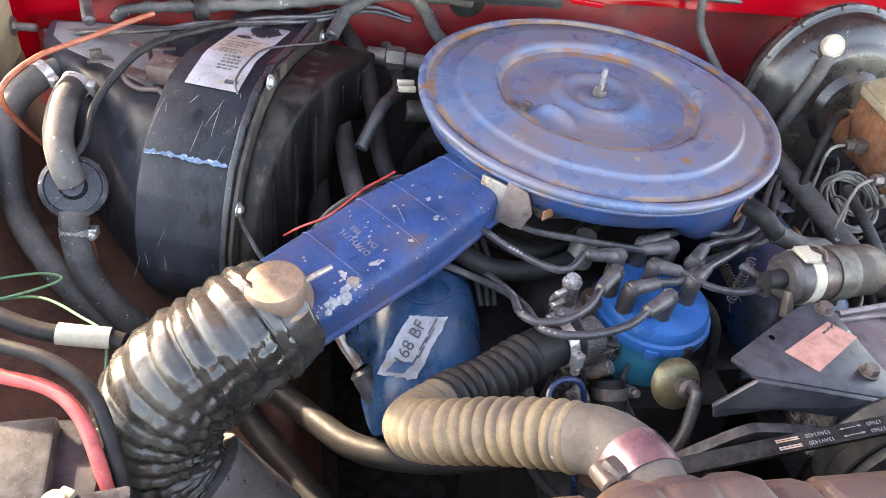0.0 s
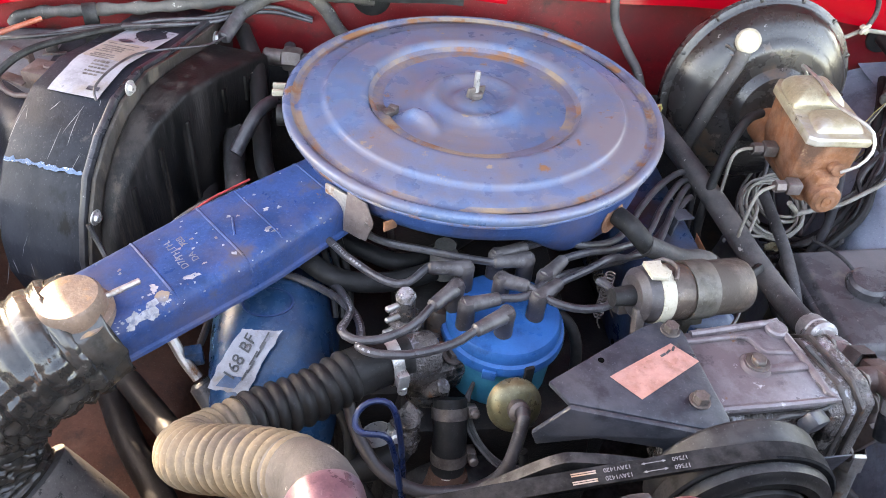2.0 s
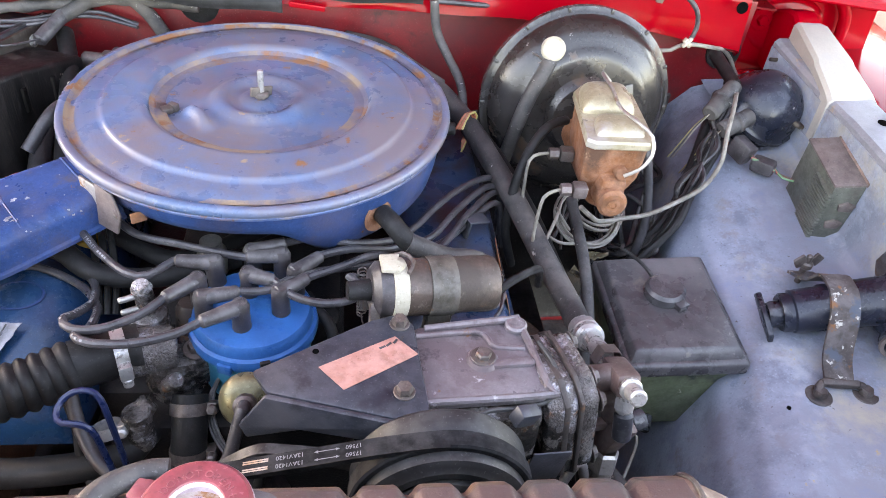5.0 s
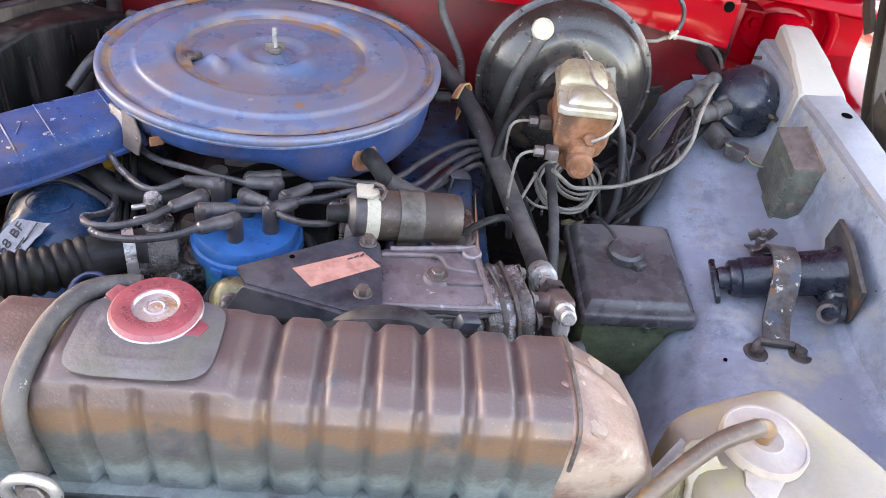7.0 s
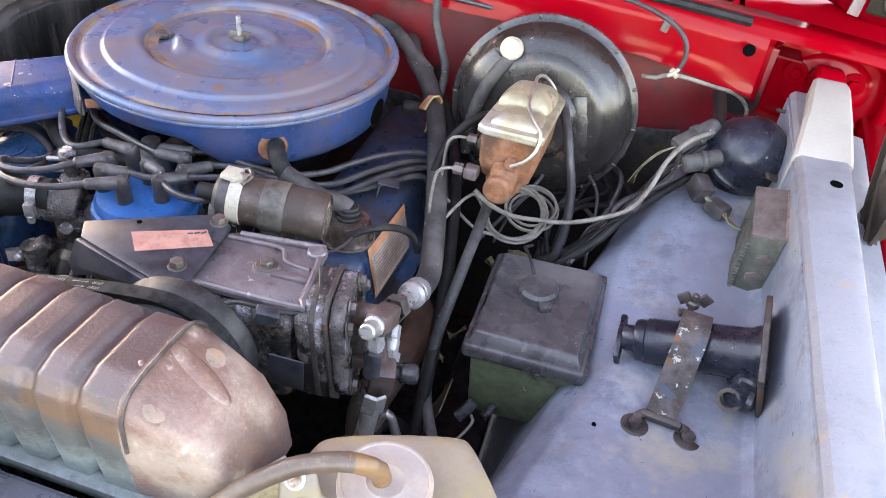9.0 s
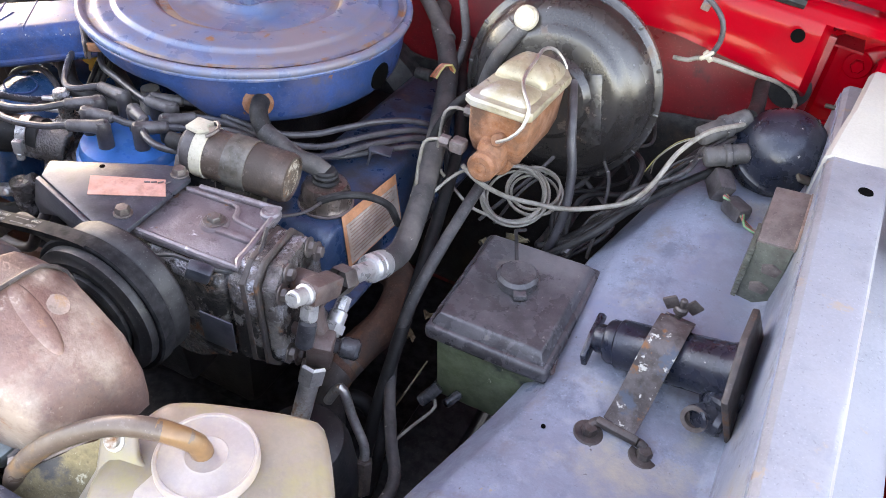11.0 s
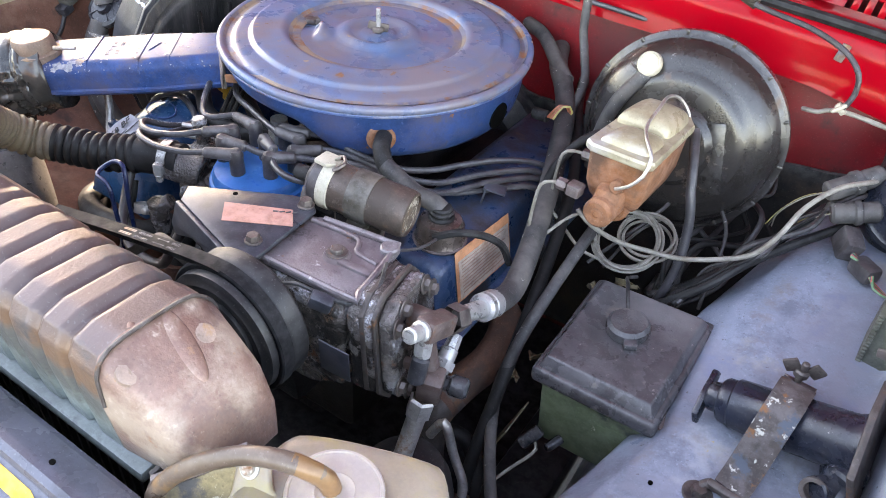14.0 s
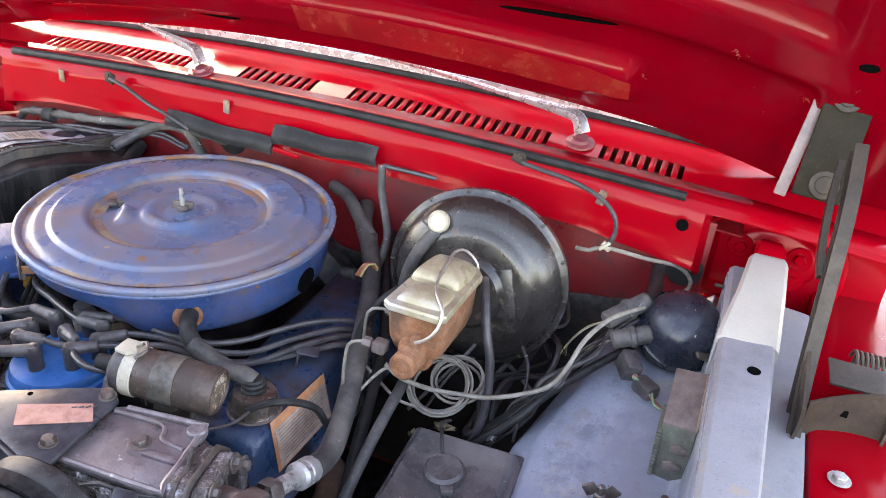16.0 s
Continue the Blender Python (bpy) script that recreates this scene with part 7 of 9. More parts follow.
for k in range(3):
    wire("pickup_wire", [(-0.022, -0.300, 0.955), (-0.030 - 0.002 * k, -0.318, 0.935), (-0.022 - 0.003 * k, -0.345, 0.915), (0.0, -0.365 - 0.004 * k, 0.900), (0.03, -0.37, 0.893)], 0.0018, ("boot", "wire_black", "boot")[k], "thin pickup wire below the distributor")
wire("ignition_hose", [(0.055, -0.235, 0.985), (0.075, -0.245, 0.985), (0.088, -0.262, 0.972), (0.090, -0.278, 0.945), (0.088, -0.29, 0.90)], 0.0062, "rubber", "black hose beside the distributor", "hose")

# hoses behind the leads
single("intake_hose", tube([(-0.215, -0.150, 1.005), (-0.195, -0.168, 0.998), (-0.165, -0.187, 0.990), (-0.122, -0.190, 0.984), (-0.075, -0.178, 0.982), (-0.02, -0.150, 0.980)], 0.0115, 16), "rubber", "thick black hose below the snorkel", "hose")
single("intake_hose", tube([(-0.175, -0.105, 0.985), (-0.13, -0.130, 0.976), (-0.095, -0.146, 0.974), (-0.052, -0.132, 0.974), (-0.011, -0.106, 0.98), (0.02, -0.08, 0.98)], 0.0105, 16), "rubber", "black hose across the intake", "hose")
ycap = thing("choke_heat_cap", "yellow cap with a metal band below the snorkel", "cap", (-0.205, -0.142, 0.995))
part("cap", lathe([(0, 0), (0.017, 0), (0.020, 0.004), (0.020, 0.016), (0.014, 0.022), (0, 0.023)], 20, at_axis((-0.206, -0.105, 0.962), (0.1, -0.35, 0.9)) @ Matrix.Scale(1.2, 4)), "yellow", ycap)
part("band", lathe([(0.0175, -0.016), (0.0175, 0.0), (0.0, 0.0)], 20, at_axis((-0.206, -0.105, 0.962), (0.1, -0.35, 0.9)) @ Matrix.Scale(1.2, 4)), "steel", ycap)
for k in range(3):
    wire("vacuum_line", [(-0.185 + 0.010 * k, -0.115, 1.0), (-0.178 + 0.010 * k, -0.140, 0.985), (-0.170 + 0.010 * k, -0.170, 0.965), (-0.165 + 0.008 * k, -0.20, 0.94)], 0.004, "rubber", "black vacuum line below the snorkel", "hose")
carb = thing("solenoid", "plated solenoid on the carburettor", "solenoid", (-0.03, -0.16, 0.97))
part("body", lathe([(0.016, 0), (0.016, 0.028), (0.012, 0.034), (0.012, 0.042), (0, 0.042)], 20, pose(-0.045, -0.165, 0.975)), "steel", carb)
spring = thing("return_spring", "steel throttle return spring", "spring", (0.115, -0.25, 1.0))
part("coil", tube([(0.118 + 0.005 * math.cos(i * 1.257), -0.238 + 0.005 * math.sin(i * 1.257), 1.040 - 0.0009 * i) for i in range(70)], 0.0009, 5, 0.003), "bolt", spring)
part("hook", tube([(0.118, -0.238, 0.978), (0.119, -0.240, 0.968), (0.122, -0.243, 0.962)], 0.0009, 5), "bolt", spring)

# ---- coil ----
coil = thing("ignition_coil", "aged brown ignition coil in a clamp bracket", "coil", (0.19, -0.27, 1.02))
ca, cb = Vector((0.138, -0.279, 1.052)), Vector((0.250, -0.259, 1.043))
cd = (cb - ca).normalized()
cl = (cb - ca).length
CM = at_axis(ca, cd)
part("can", lathe([(0, 0), (0.028, 0), (0.0285, 0.004), (0.0285, cl - 0.006), (0.0265, cl - 0.001), (0.024, cl), (0.0235, cl - 0.003), (0, cl - 0.003)], 40, CM), "copper_brown", coil)
part("end_disc", lathe([(0.0232, cl - 0.0028), (0.020, cl - 0.002), (0.006, cl - 0.0026), (0, cl - 0.0024)], 30, CM), "coil_end", coil, "corroded coil base")
part("insulator", lathe([(0, -0.014), (0.020, -0.014), (0.027, -0.008), (0.0285, 0.0), (0.0285, 0.008), (0, 0.010)], 30, CM), "boot", coil)
part("insulator_ring", lathe([(0.0287, 0.004), (0.0300, 0.005), (0.0300, 0.018), (0.0287, 0.019)], 30, CM), "cream", coil, "cracked cream insulator ring")
part("insulator_chip", prism([(-0.014, -0.010), (0.010, -0.012), (0.013, 0.004), (0.004, 0.013), (-0.004, 0.006), (-0.013, 0.010)], 0.005, CM @ pose(0.012, -0.026, 0.004, 90, 0, 20), 0.0012), "cream", coil, "broken cream plastic chip")
part("tower", lathe([(0, -0.036), (0.009, -0.036), (0.011, -0.012), (0.014, -0.010)], 20, CM), "rubber", coil)
part("clip", join(box(0.014, 0.02, 0.016, CM @ pose(-0.018, 0.016, -0.012), 0.003), box(0.010, 0.03, 0.010, CM @ pose(0.012, 0.024, -0.012), 0.002)), "bolt", coil, "rusty wire clip")
part("clamp", lathe([(0.0288, cl * 0.36), (0.0303, cl * 0.36), (0.0303, cl * 0.60), (0.0288, cl * 0.60)], 36, CM), "coil_clamp", coil)
part("clamp_boss", box(0.018, 0.010, 0.024, CM @ pose(0.0, 0.031, cl * 0.48), 0.002), "coil_clamp", coil)
part("foot", box(0.028, 0.012, 0.07, pose(0.196, -0.262, 0.990, -6, 8, 0), 0.003), "coil_clamp", coil)
wire("coil_wire", [(0.140, -0.262, 1.075), (0.155, -0.262, 1.083), (0.165, -0.274, 1.083), (0.160, -0.288, 1.080)], 0.0022, "bolt", "thin wire over the coil")
wire("coil_wire", [(0.20, -0.292, 1.012), (0.235, -0.288, 1.005), (0.262, -0.262, 1.003), (0.270, -0.235, 1.004)], 0.002, "boot", "thin brown wire below the coil")
wire("vacuum_line", [(0.262, -0.228, 0.998), (0.285, -0.218, 1.010), (0.310, -0.200, 1.008), (0.326, -0.175, 0.985), (0.333, -0.16, 0.95)], 0.0048, "rubber", "black line beside the breather cap", "hose")

# ---- compressor ----
comp = thing("compressor", "greasy air-conditioning compressor with a flat finned top", "compressor", (0.22, -0.37, 0.9))
CZ = 1.030
part("body", box(0.130, 0.110, 0.12, pose(0.213, -0.362, 0.968), 0.014, 3), "greasy", comp)
part("crankcase", lathe([(0, 0), (0.052, 0), (0.058, 0.008), (0.058, 0.09), (0, 0.09)], 24, at_axis((0.215, -0.415, 0.945), (0, 1, 0))), "greasy", comp)
tp = part("top_plate", prism([(0.152, -0.412), (0.276, -0.405), (0.284, -0.395), (0.272, -0.312), (0.262, -0.306), (0.170, -0.318), (0.150, -0.33)], 0.008, pose(0, 0, CZ), 0.002), "alu", comp)
part("rim", tube([(0.155, -0.409, CZ + 0.008), (0.275, -0.402, CZ + 0.008), (0.281, -0.393, CZ + 0.008), (0.268, -0.316, CZ + 0.010), (0.258, -0.311, CZ + 0.011), (0.175, -0.321, CZ + 0.009)], 0.0038, 8, 0.01), "alu", tp)
part("boss", lathe([(0.016, 0), (0.013, 0.005), (0, 0.006)], 20, pose(0.226, -0.360, CZ + 0.007)), "alu", tp)
part("bolt", hexbolt((0.226, -0.360, CZ + 0.012), (0, 0, 1), 0.0075, 0.007), "bolt", tp)
part("ear", join(cyl(0.011, 0.010, pose(0.264, -0.318, CZ + 0.004), 20), cyl(0.0055, 0.0006, pose(0.264, -0.318, CZ + 0.014), 16, 0)), "alu", tp)
part("ridge", tube([(0.166, -0.331, CZ + 0.0095), (0.220, -0.326, CZ + 0.0095), (0.233, -0.332, CZ + 0.0090), (0.240, -0.344, CZ + 0.0085), (0.268, -0.346, CZ + 0.0075)], 0.0030, 10, 0.004), "alu", tp)
part("web", box(0.045, 0.010, 0.006, pose(0.252, -0.365, CZ + 0.009, 0, 0, 4), 0.003), "alu", tp)
HEAD = at_axis((0.276, -0.362, 0.966), (0.955, 0.18, 0.10), (0, 1, 0))
OCT = [(-0.052, -0.060), (-0.030, -0.074), (0.030, -0.070), (0.050, -0.048), (0.054, 0.034), (0.036, 0.056), (-0.036, 0.060), (-0.056, 0.036)]
OCT = [(a, -b) for a, b in OCT]
part("cylinder_head", prism(OCT, 0.032, HEAD, 0.006), "greasy", comp)
part("valve_plate", prism([(a * 1.015, b * 1.015) for a, b in OCT], 0.006, HEAD @ pose(0, 0, 0.016), 0.001), "dark_rust", comp, "reddish brown valve plate edge")
part("gasket", prism([(a * 1.03, b * 1.03) for a, b in OCT], 0.004, HEAD @ pose(0, 0, 0.031), 0.001), "dark_rust", comp, "reddish brown gasket edge")
head = part("head_plate", prism([(a * 0.96, b * 0.96) for a, b in OCT], 0.018, HEAD @ pose(0, 0, 0.035), 0.005), "greasy", comp)
for a, b in OCT:
    part("bolt", hexbolt(HEAD @ Vector((a * 0.80, b * 0.80, 0.053)), (0.955, 0.18, 0.10), 0.0072, 0.007), "bolt", head)
part("name_plate", box(0.036, 0.002, 0.050, pose(0.282, -0.432, 0.975, 8, 4, 6), 0.0006), "plate_dark", comp, "worn metal name plate")
wire("clutch_wire", [(0.200, -0.425, 1.030), (0.225, -0.418, 1.038), (0.255, -0.412, 1.033), (0.285, -0.40, 1.032), (0.292, -0.375, 1.040), (0.280, -0.345, 1.046)], 0.0022, "wire_black", "thin black clutch wire on the compressor")
plug = thing("clutch_plug", "small grey wire plug on the compressor", "connector", (0.255, -0.418, 1.035))
part("plug", box(0.024, 0.014, 0.018, pose(0.256, -0.420, 1.033, 10, 20, 25), 0.003), "plate_dark", plug)
PM = at_axis((0.181, -0.436, 0.993), (0.0, -1, 0.02))
pulley = part("pulley", lathe([(0, 0.030), (0.026, 0.030), (0.028, 0.046), (0.036, 0.048), (0.040, 0.040), (0.050, 0.040), (0.052, 0.054), (0.060, 0.055), (0.064, 0.052), (0.070, 0.050), (0.071, 0.042), (0.060, 0.034), (0.073, 0.026), (0.0755, 0.022), (0.0760, 0.006), (0.074, 0.003), (0, 0.003)], 80, PM), "dark_metal", comp)
part("clutch_plate", lathe([(0.049, 0.052), (0.049, 0.057), (0.043, 0.059), (0.030, 0.055), (0.017, 0.057), (0.015, 0.064), (0, 0.064)], 48, PM), "dark_metal", pulley)
part("mount_ear", join(prism([(-0.016, -0.02), (0.016, -0.02), (0.012, 0.018), (-0.012, 0.018)], 0.006, at_axis((0.229, -0.440, 1.020), (0, -1, 0), (1, 0, 0)), 0.002), hexbolt((0.229, -0.446, 1.026), (0, -1, 0.1), 0.0065, 0.006)), "bolt", comp)
part("mount_ear", join(box(0.11, 0.006, 0.03, pose(0.19, -0.442, 1.012, 0, 3, 0), 0.002), hexbolt((0.150, -0.446, 1.016), (0, -1, 0), 0.0065, 0.006)), "plate_dark", comp)

# drive belt
belt = thing("drive_belt", "black drive belt with white printing", "belt", (0.1, -0.48, 0.95))
belt_line = [(-0.11, -0.470, 1.003), (-0.028, -0.470, 1.024), (0.021, -0.470, 1.036), (0.078, -0.470, 1.049), (0.125, -0.470, 1.0600), (0.165, -0.470, 1.0665), (0.181, -0.470, 1.0672)]
part("run", sweep(curve_points(belt_line, 0.02), [(-0.008, -0.004), (0.008, -0.004), (0.006, 0.004), (-0.006, 0.004)]), "belt_rubber", belt)
part("wrap", lathe([(0.068, 0.027), (0.0755, 0.0255), (0.0775, 0.027), (0.0775, 0.041), (0.0755, 0.0425), (0.068, 0.041)], 80, PM), "belt_rubber", belt)

# bracket with its sticker
bracket = thing("compressor_bracket", "dark steel compressor bracket with a pink sticker", "bracket", (0.1, -0.38, 1.0))
part("plate", prism([(0.022, -0.378), (0.036, -0.402), (0.160, -0.437), (0.172, -0.425), (0.164, -0.322), (0.146, -0.310), (0.124, -0.318)], 0.007, pose(0, 0, 1.041), 0.0025), "plate_dark", bracket)
part("front_flange", prism([(0.0, 0.0), (0.128, 0.0), (0.128, -0.052), (0.092, -0.052), (0.086, -0.03), (0.03, -0.034), (-0.02, -0.06), (-0.026, -0.045)], 0.006, Matrix.Translation((0.036, -0.4025, 1.0476)) @ pose(0, 0, 0, 90, 0, -15.5), 0.002), "plate_dark", bracket)
part("support_arm", sweep(curve_points([(-0.045, -0.430, 0.945), (-0.005, -0.431, 0.980), (0.026, -0.433, 1.005), (0.045, -0.434, 1.008), (0.095, -0.440, 1.006), (0.118, -0.442, 0.996)], 0.006), [(-0.005, -0.006), (0.005, -0.006), (0.005, 0.006), (-0.005, 0.006)]), "dark_metal", bracket)
part("rivet", lathe([(0.005, 0), (0.004, 0.002), (0, 0.0025)], 12, at_axis((0.045, -0.422, 0.985), (0, -1, 0))), "bolt", bracket)
for bx, by in ((0.151, -0.324), (0.151, -0.405)):
    part("bolt", join(hexbolt((bx, by, 1.048), (0, 0, 1), 0.0075, 0.009, False), cyl(0.0095, 0.002, pose(bx, by, 1.048), 18, 0.0005)), "bolt", bracket)
part("hole", cyl(0.003, 0.0006, pose(0.075, -0.357, 1.0478), 12, 0), "void", bracket, "dark drilled hole")
st = part("sticker", slab([(0.078, -0.376, 1.0490), (0.100, -0.4015, 1.0490), (0.166, -0.362, 1.0490), (0.146, -0.340, 1.0490)], 0.0006), "paper_pink", bracket, "faded pink paper sticker")
for k in range(4):
    part("torn_print", box(0.006, 0.0022, 0.0004, pose(0.134 + 0.006 * k, -0.354 + 0.0036 * k, 1.0496, 0, 0, 30 + 13 * k), 0), "ink", st)

# service valves and the suction hose
sv = thing("service_valve", "brass and plated service valves on the compressor head", "valve", (0.36, -0.39, 1.0))
tipp, fer = Vector((0.358, -0.414, 1.044)), Vector((0.362, -0.270, 0.976))
sd2 = (fer - tipp).normalized()
part("cap", join(rod(tipp, tipp + sd2 * 0.022, 0.0085, 12, 0.002), rod(tipp + sd2 * 0.018, tipp + sd2 * 0.026, 0.011, 12, 0.002)), "zinc", sv, "fluted plated cap")
part("body", join(box(0.024, 0.024, 0.05, at_axis(tipp + sd2 * 0.050, sd2), 0.005), rod((0.325, -0.362, 1.012), tipp + sd2 * 0.052, 0.013)), "bracket_brown", sv)
part("nut", lathe([(0.015, 0), (0.016, 0.003), (0.016, 0.020), (0.014, 0.024), (0, 0.024)], 6, at_axis(tipp + sd2 * 0.078, sd2)), "bolt", sv)
part("pipe", rod(tipp + sd2 * 0.098, fer, 0.010), "zinc", sv)
part("port_cap", join(rod((0.359, -0.384, 1.026), (0.361, -0.393, 1.000), 0.0085, 10, 0.002), lathe([(0.0098, 0), (0.0098, 0.009), (0, 0.009)], 6, at_axis((0.360, -0.389, 1.014), (0.05, -0.32, -0.94)))), "zinc", sv, "plated port cap")
part("black_cap", rod((0.361, -0.393, 1.001), (0.362, -0.404, 0.972), 0.0092, 14, 0.003), "black_plastic", sv, "black plastic port cap")
t2 = Vector((0.360, -0.326, 0.974))
b2 = Vector((0.367, -0.372, 0.948))
d2 = (t2 - b2).normalized()
part("port_cap", join(rod(b2, t2 - d2 * 0.014, 0.0095, 14, 0.002), lathe([(0.0125, 0), (0.0125, 0.010), (0, 0.010)], 6, at_axis(b2 + d2 * 0.014, d2)), lathe([(0.0078, 0), (0.0085, 0.004), (0.0075, 0.018), (0, 0.018)], 8, at_axis(t2 - d2 * 0.017, d2))), "zinc", sv, "plated service port cap")
part("lower_body", join(box(0.026, 0.026, 0.046, pose(0.366, -0.380, 0.950, 14, 6, 20), 0.004), rod((0.352, -0.372, 1.000), (0.366, -0.378, 0.955), 0.010), box(0.030, 0.010, 0.012, pose(0.345, -0.380, 0.965, 0, 0, 10), 0.003)), "bracket_brown", sv)
part("black_cap", join(rod((0.370, -0.372, 0.952), (0.384, -0.369, 0.953), 0.008), rod((0.382, -0.370, 0.953), (0.402, -0.364, 0.952), 0.0115, 14, 0.003)), "black_plastic", sv, "black plastic port cap")
part("lower_nut", join(lathe([(0.012, 0), (0.0145, 0.003), (0.0145, 0.022), (0.011, 0.026), (0, 0.026)], 6, at_axis((0.362, -0.386, 0.932), (-0.08, -0.28, -0.95))), rod((0.361, -0.393, 0.912), (0.356, -0.412, 0.850), 0.0105, 14)), "steel", sv)
sh = thing("suction_hose", "thick dusty black suction hose with a crimped ferrule", "hose", (0.33, -0.1, 0.98))
part("ferrule", lathe([(0, 0), (0.013, 0), (0.0165, 0.004), (0.0165, 0.012), (0.0150, 0.014), (0.0165, 0.016), (0.0165, 0.032), (0.0145, 0.034)], 28, at_axis(fer - sd2 * 0.012, sd2)), "zinc", sh, "crimped bright ferrule")
part("hose", tube([fer + sd2 * 0.010, fer + sd2 * 0.035, (0.362, -0.20, 0.955), (0.345, -0.13, 0.965), (0.318, -0.04, 0.99), (0.290, 0.04, 1.01), (0.266, 0.10, 1.025), (0.235, 0.15, 1.04), (0.20, 0.20, 1.045), (0.17, 0.27, 1.04)], 0.0145, 20), "rubber_dusty", sh)
single("liquid_hose", tube([(0.395, -0.335, 0.70), (0.392, -0.30, 0.78), (0.388, -0.24, 0.86), (0.378, -0.17, 0.92), (0.36, -0.09, 0.95), (0.335, 0.0, 0.975), (0.30, 0.08, 1.0), (0.26, 0.16, 1.01), (0.22, 0.27, 1.0)], 0.0085, 16), "rubber", "long black liquid hose beside the valve cover", "hose")

# ---- brakes ----
booster = thing("brake_booster", "round black brake booster with a stepped dusty shell", "brake booster", (0.44, 0.16, 1.06))
bd = Vector((0.023, -1, 0.127)).normalized()
BM = at_axis((0.4261, 0.1333, 1.0434), bd) @ Matrix.Scale(0.967, 4)
part("shell", lathe([(0, -0.06), (0.09, -0.06), (0.128, -0.03), (0.136, -0.01), (0.139, 0.004), (0.139, 0.012), (0.134, 0.015), (0.131, 0.022), (0.127, 0.031), (0.118, 0.042), (0.108, 0.0485), (0.101, 0.0505), (0.098, 0.0530), (0.092, 0.0580), (0.084, 0.0600), (0.060, 0.0610), (0.056, 0.066), (0.050, 0.072), (0.030, 0.075), (0, 0.075)], 96, BM), "booster", booster)
part("band", lathe([(0.136, -0.002), (0.1435, -0.001), (0.1435, 0.010), (0.136, 0.013)], 96, BM), "booster", booster)
for i in range(14):
    a = i * math.pi / 7
    part("crimp", box(0.008, 0.005, 0.004, BM @ Matrix.Rotation(a, 4, "Z") @ pose(0.1405, 0, 0.0115), 0.0015), "booster", booster)
part("shell_rib", box(0.03, 0.10, 0.006, BM @ pose(0.06, 0.0, 0.060, 0, 0, 14), 0.003), "booster", booster)
part("check_valve", lathe([(0.019, 0), (0.019, 0.004), (0.0145, 0.006), (0.0145, 0.016), (0.0165, 0.018), (0.0160, 0.024), (0.014, 0.026), (0.012, 0.0245), (0, 0.0245)], 32, at_axis((0.373, 0.110, 1.130), (-0.12, -0.85, 0.5))), "white_knob", booster, "off-white check valve")
part("grommet", lathe([(0.025, -0.002), (0.024, 0.004), (0.020, 0.006)], 28, at_axis((0.373, 0.112, 1.129), (-0.12, -0.85, 0.5))), "rubber", booster)
part("wire_clip", tube([(0.352, 0.096, 1.118), (0.362, 0.088, 1.122), (0.376, 0.088, 1.118), (0.372, 0.094, 1.110), (0.356, 0.094, 1.126), (0.344, 0.098, 1.132)], 0.0014, 6), "bolt", booster)
single("booster_hose", tube([(0.370, 0.092, 1.126), (0.360, 0.080, 1.112), (0.346, 0.072, 1.085), (0.336, 0.070, 1.05), (0.330, 0.075, 1.01), (0.326, 0.085, 0.97)], 0.0098, 16), "rubber_dusty", "dusty booster vacuum hose", "hose")
mc = thing("master_cylinder", "rusty cast master cylinder with a plated lid", "master cylinder", (0.42, -0.03, 1.0))
ML = [(0.377, -0.092), (0.385, -0.098), (0.448, -0.099), (0.456, -0.092), (0.462, 0.018), (0.452, 0.034), (0.400, 0.036), (0.388, 0.020)]
MCX, MCY = 0.4185, -0.033
def mc_scale(k):
    return [((x - MCX) * k + MCX, (y - MCY) * k + MCY) for x, y in ML]


def loft(sections):
    """Closed outlines, bottom to top, each (points, height)."""
    bm = bmesh.new()
    rings = [[bm.verts.new((x, y, z)) for x, y in pts] for pts, z in sections]
    n = len(rings[0])
    for a, b in zip(rings, rings[1:]):
        for i in range(n):
            j = (i + 1) % n
            bm.faces.new((a[i], a[j], b[j], b[i]))
    bm.faces.new(rings[0][::-1])
    bm.faces.new(rings[-1])
    bmesh.ops.recalc_face_normals(bm, faces=bm.faces)
    return bm


part("reservoir", loft([(mc_scale(0.60), 1.028), (mc_scale(0.78), 1.040), (mc_scale(0.90), 1.060), (mc_scale(0.95), 1.108)]), "cast_rust", mc, angle=0.9)
part("bore", join(rod((0.420, 0.12, 1.035), (0.416, -0.085, 1.036), 0.024, 28, 0.004), rod((0.417, -0.06, 1.038), (0.415, -0.124, 1.044), 0.018, 24, 0.004), box(0.035, 0.05, 0.03, pose(0.417, -0.085, 1.055), 0.010)), "cast_rust", mc)
part("bore_plug", lathe([(0.008, 0), (0.008, 0.001), (0.004, 0.001), (0.003, -0.001), (0, -0.001)], 16, at_axis((0.415, -0.1245, 1.044), (0, -1, 0.1))), "cast_rust", mc)
part("bail_boss", rod((0.425, -0.088, 1.072), (0.424, -0.106, 1.076), 0.008, 14), "cast_rust", mc)
mclid = part("lid", loft([(mc_scale(1.03), 1.106), (mc_scale(1.05), 1.108), (mc_scale(1.05), 1.114), (mc_scale(1.02), 1.117)]), "cadmium", mc, "yellowish plated steel lid", angle=0.5)


def lid_dome(cy, kx, ky, z0, h):
    """A rounded hump on the lid."""
    rings = []
    for i in range(7):
        a = i / 6 * math.pi * 0.46
        k = math.cos(a) ** 0.7
        rings.append(([((x - MCX) * kx * k + MCX, (y - MCY) * ky * k + cy) for x, y in ML2], z0 + h * math.sin(a) / math.sin(math.pi * 0.46)))
    return loft(rings)


ML2 = ML
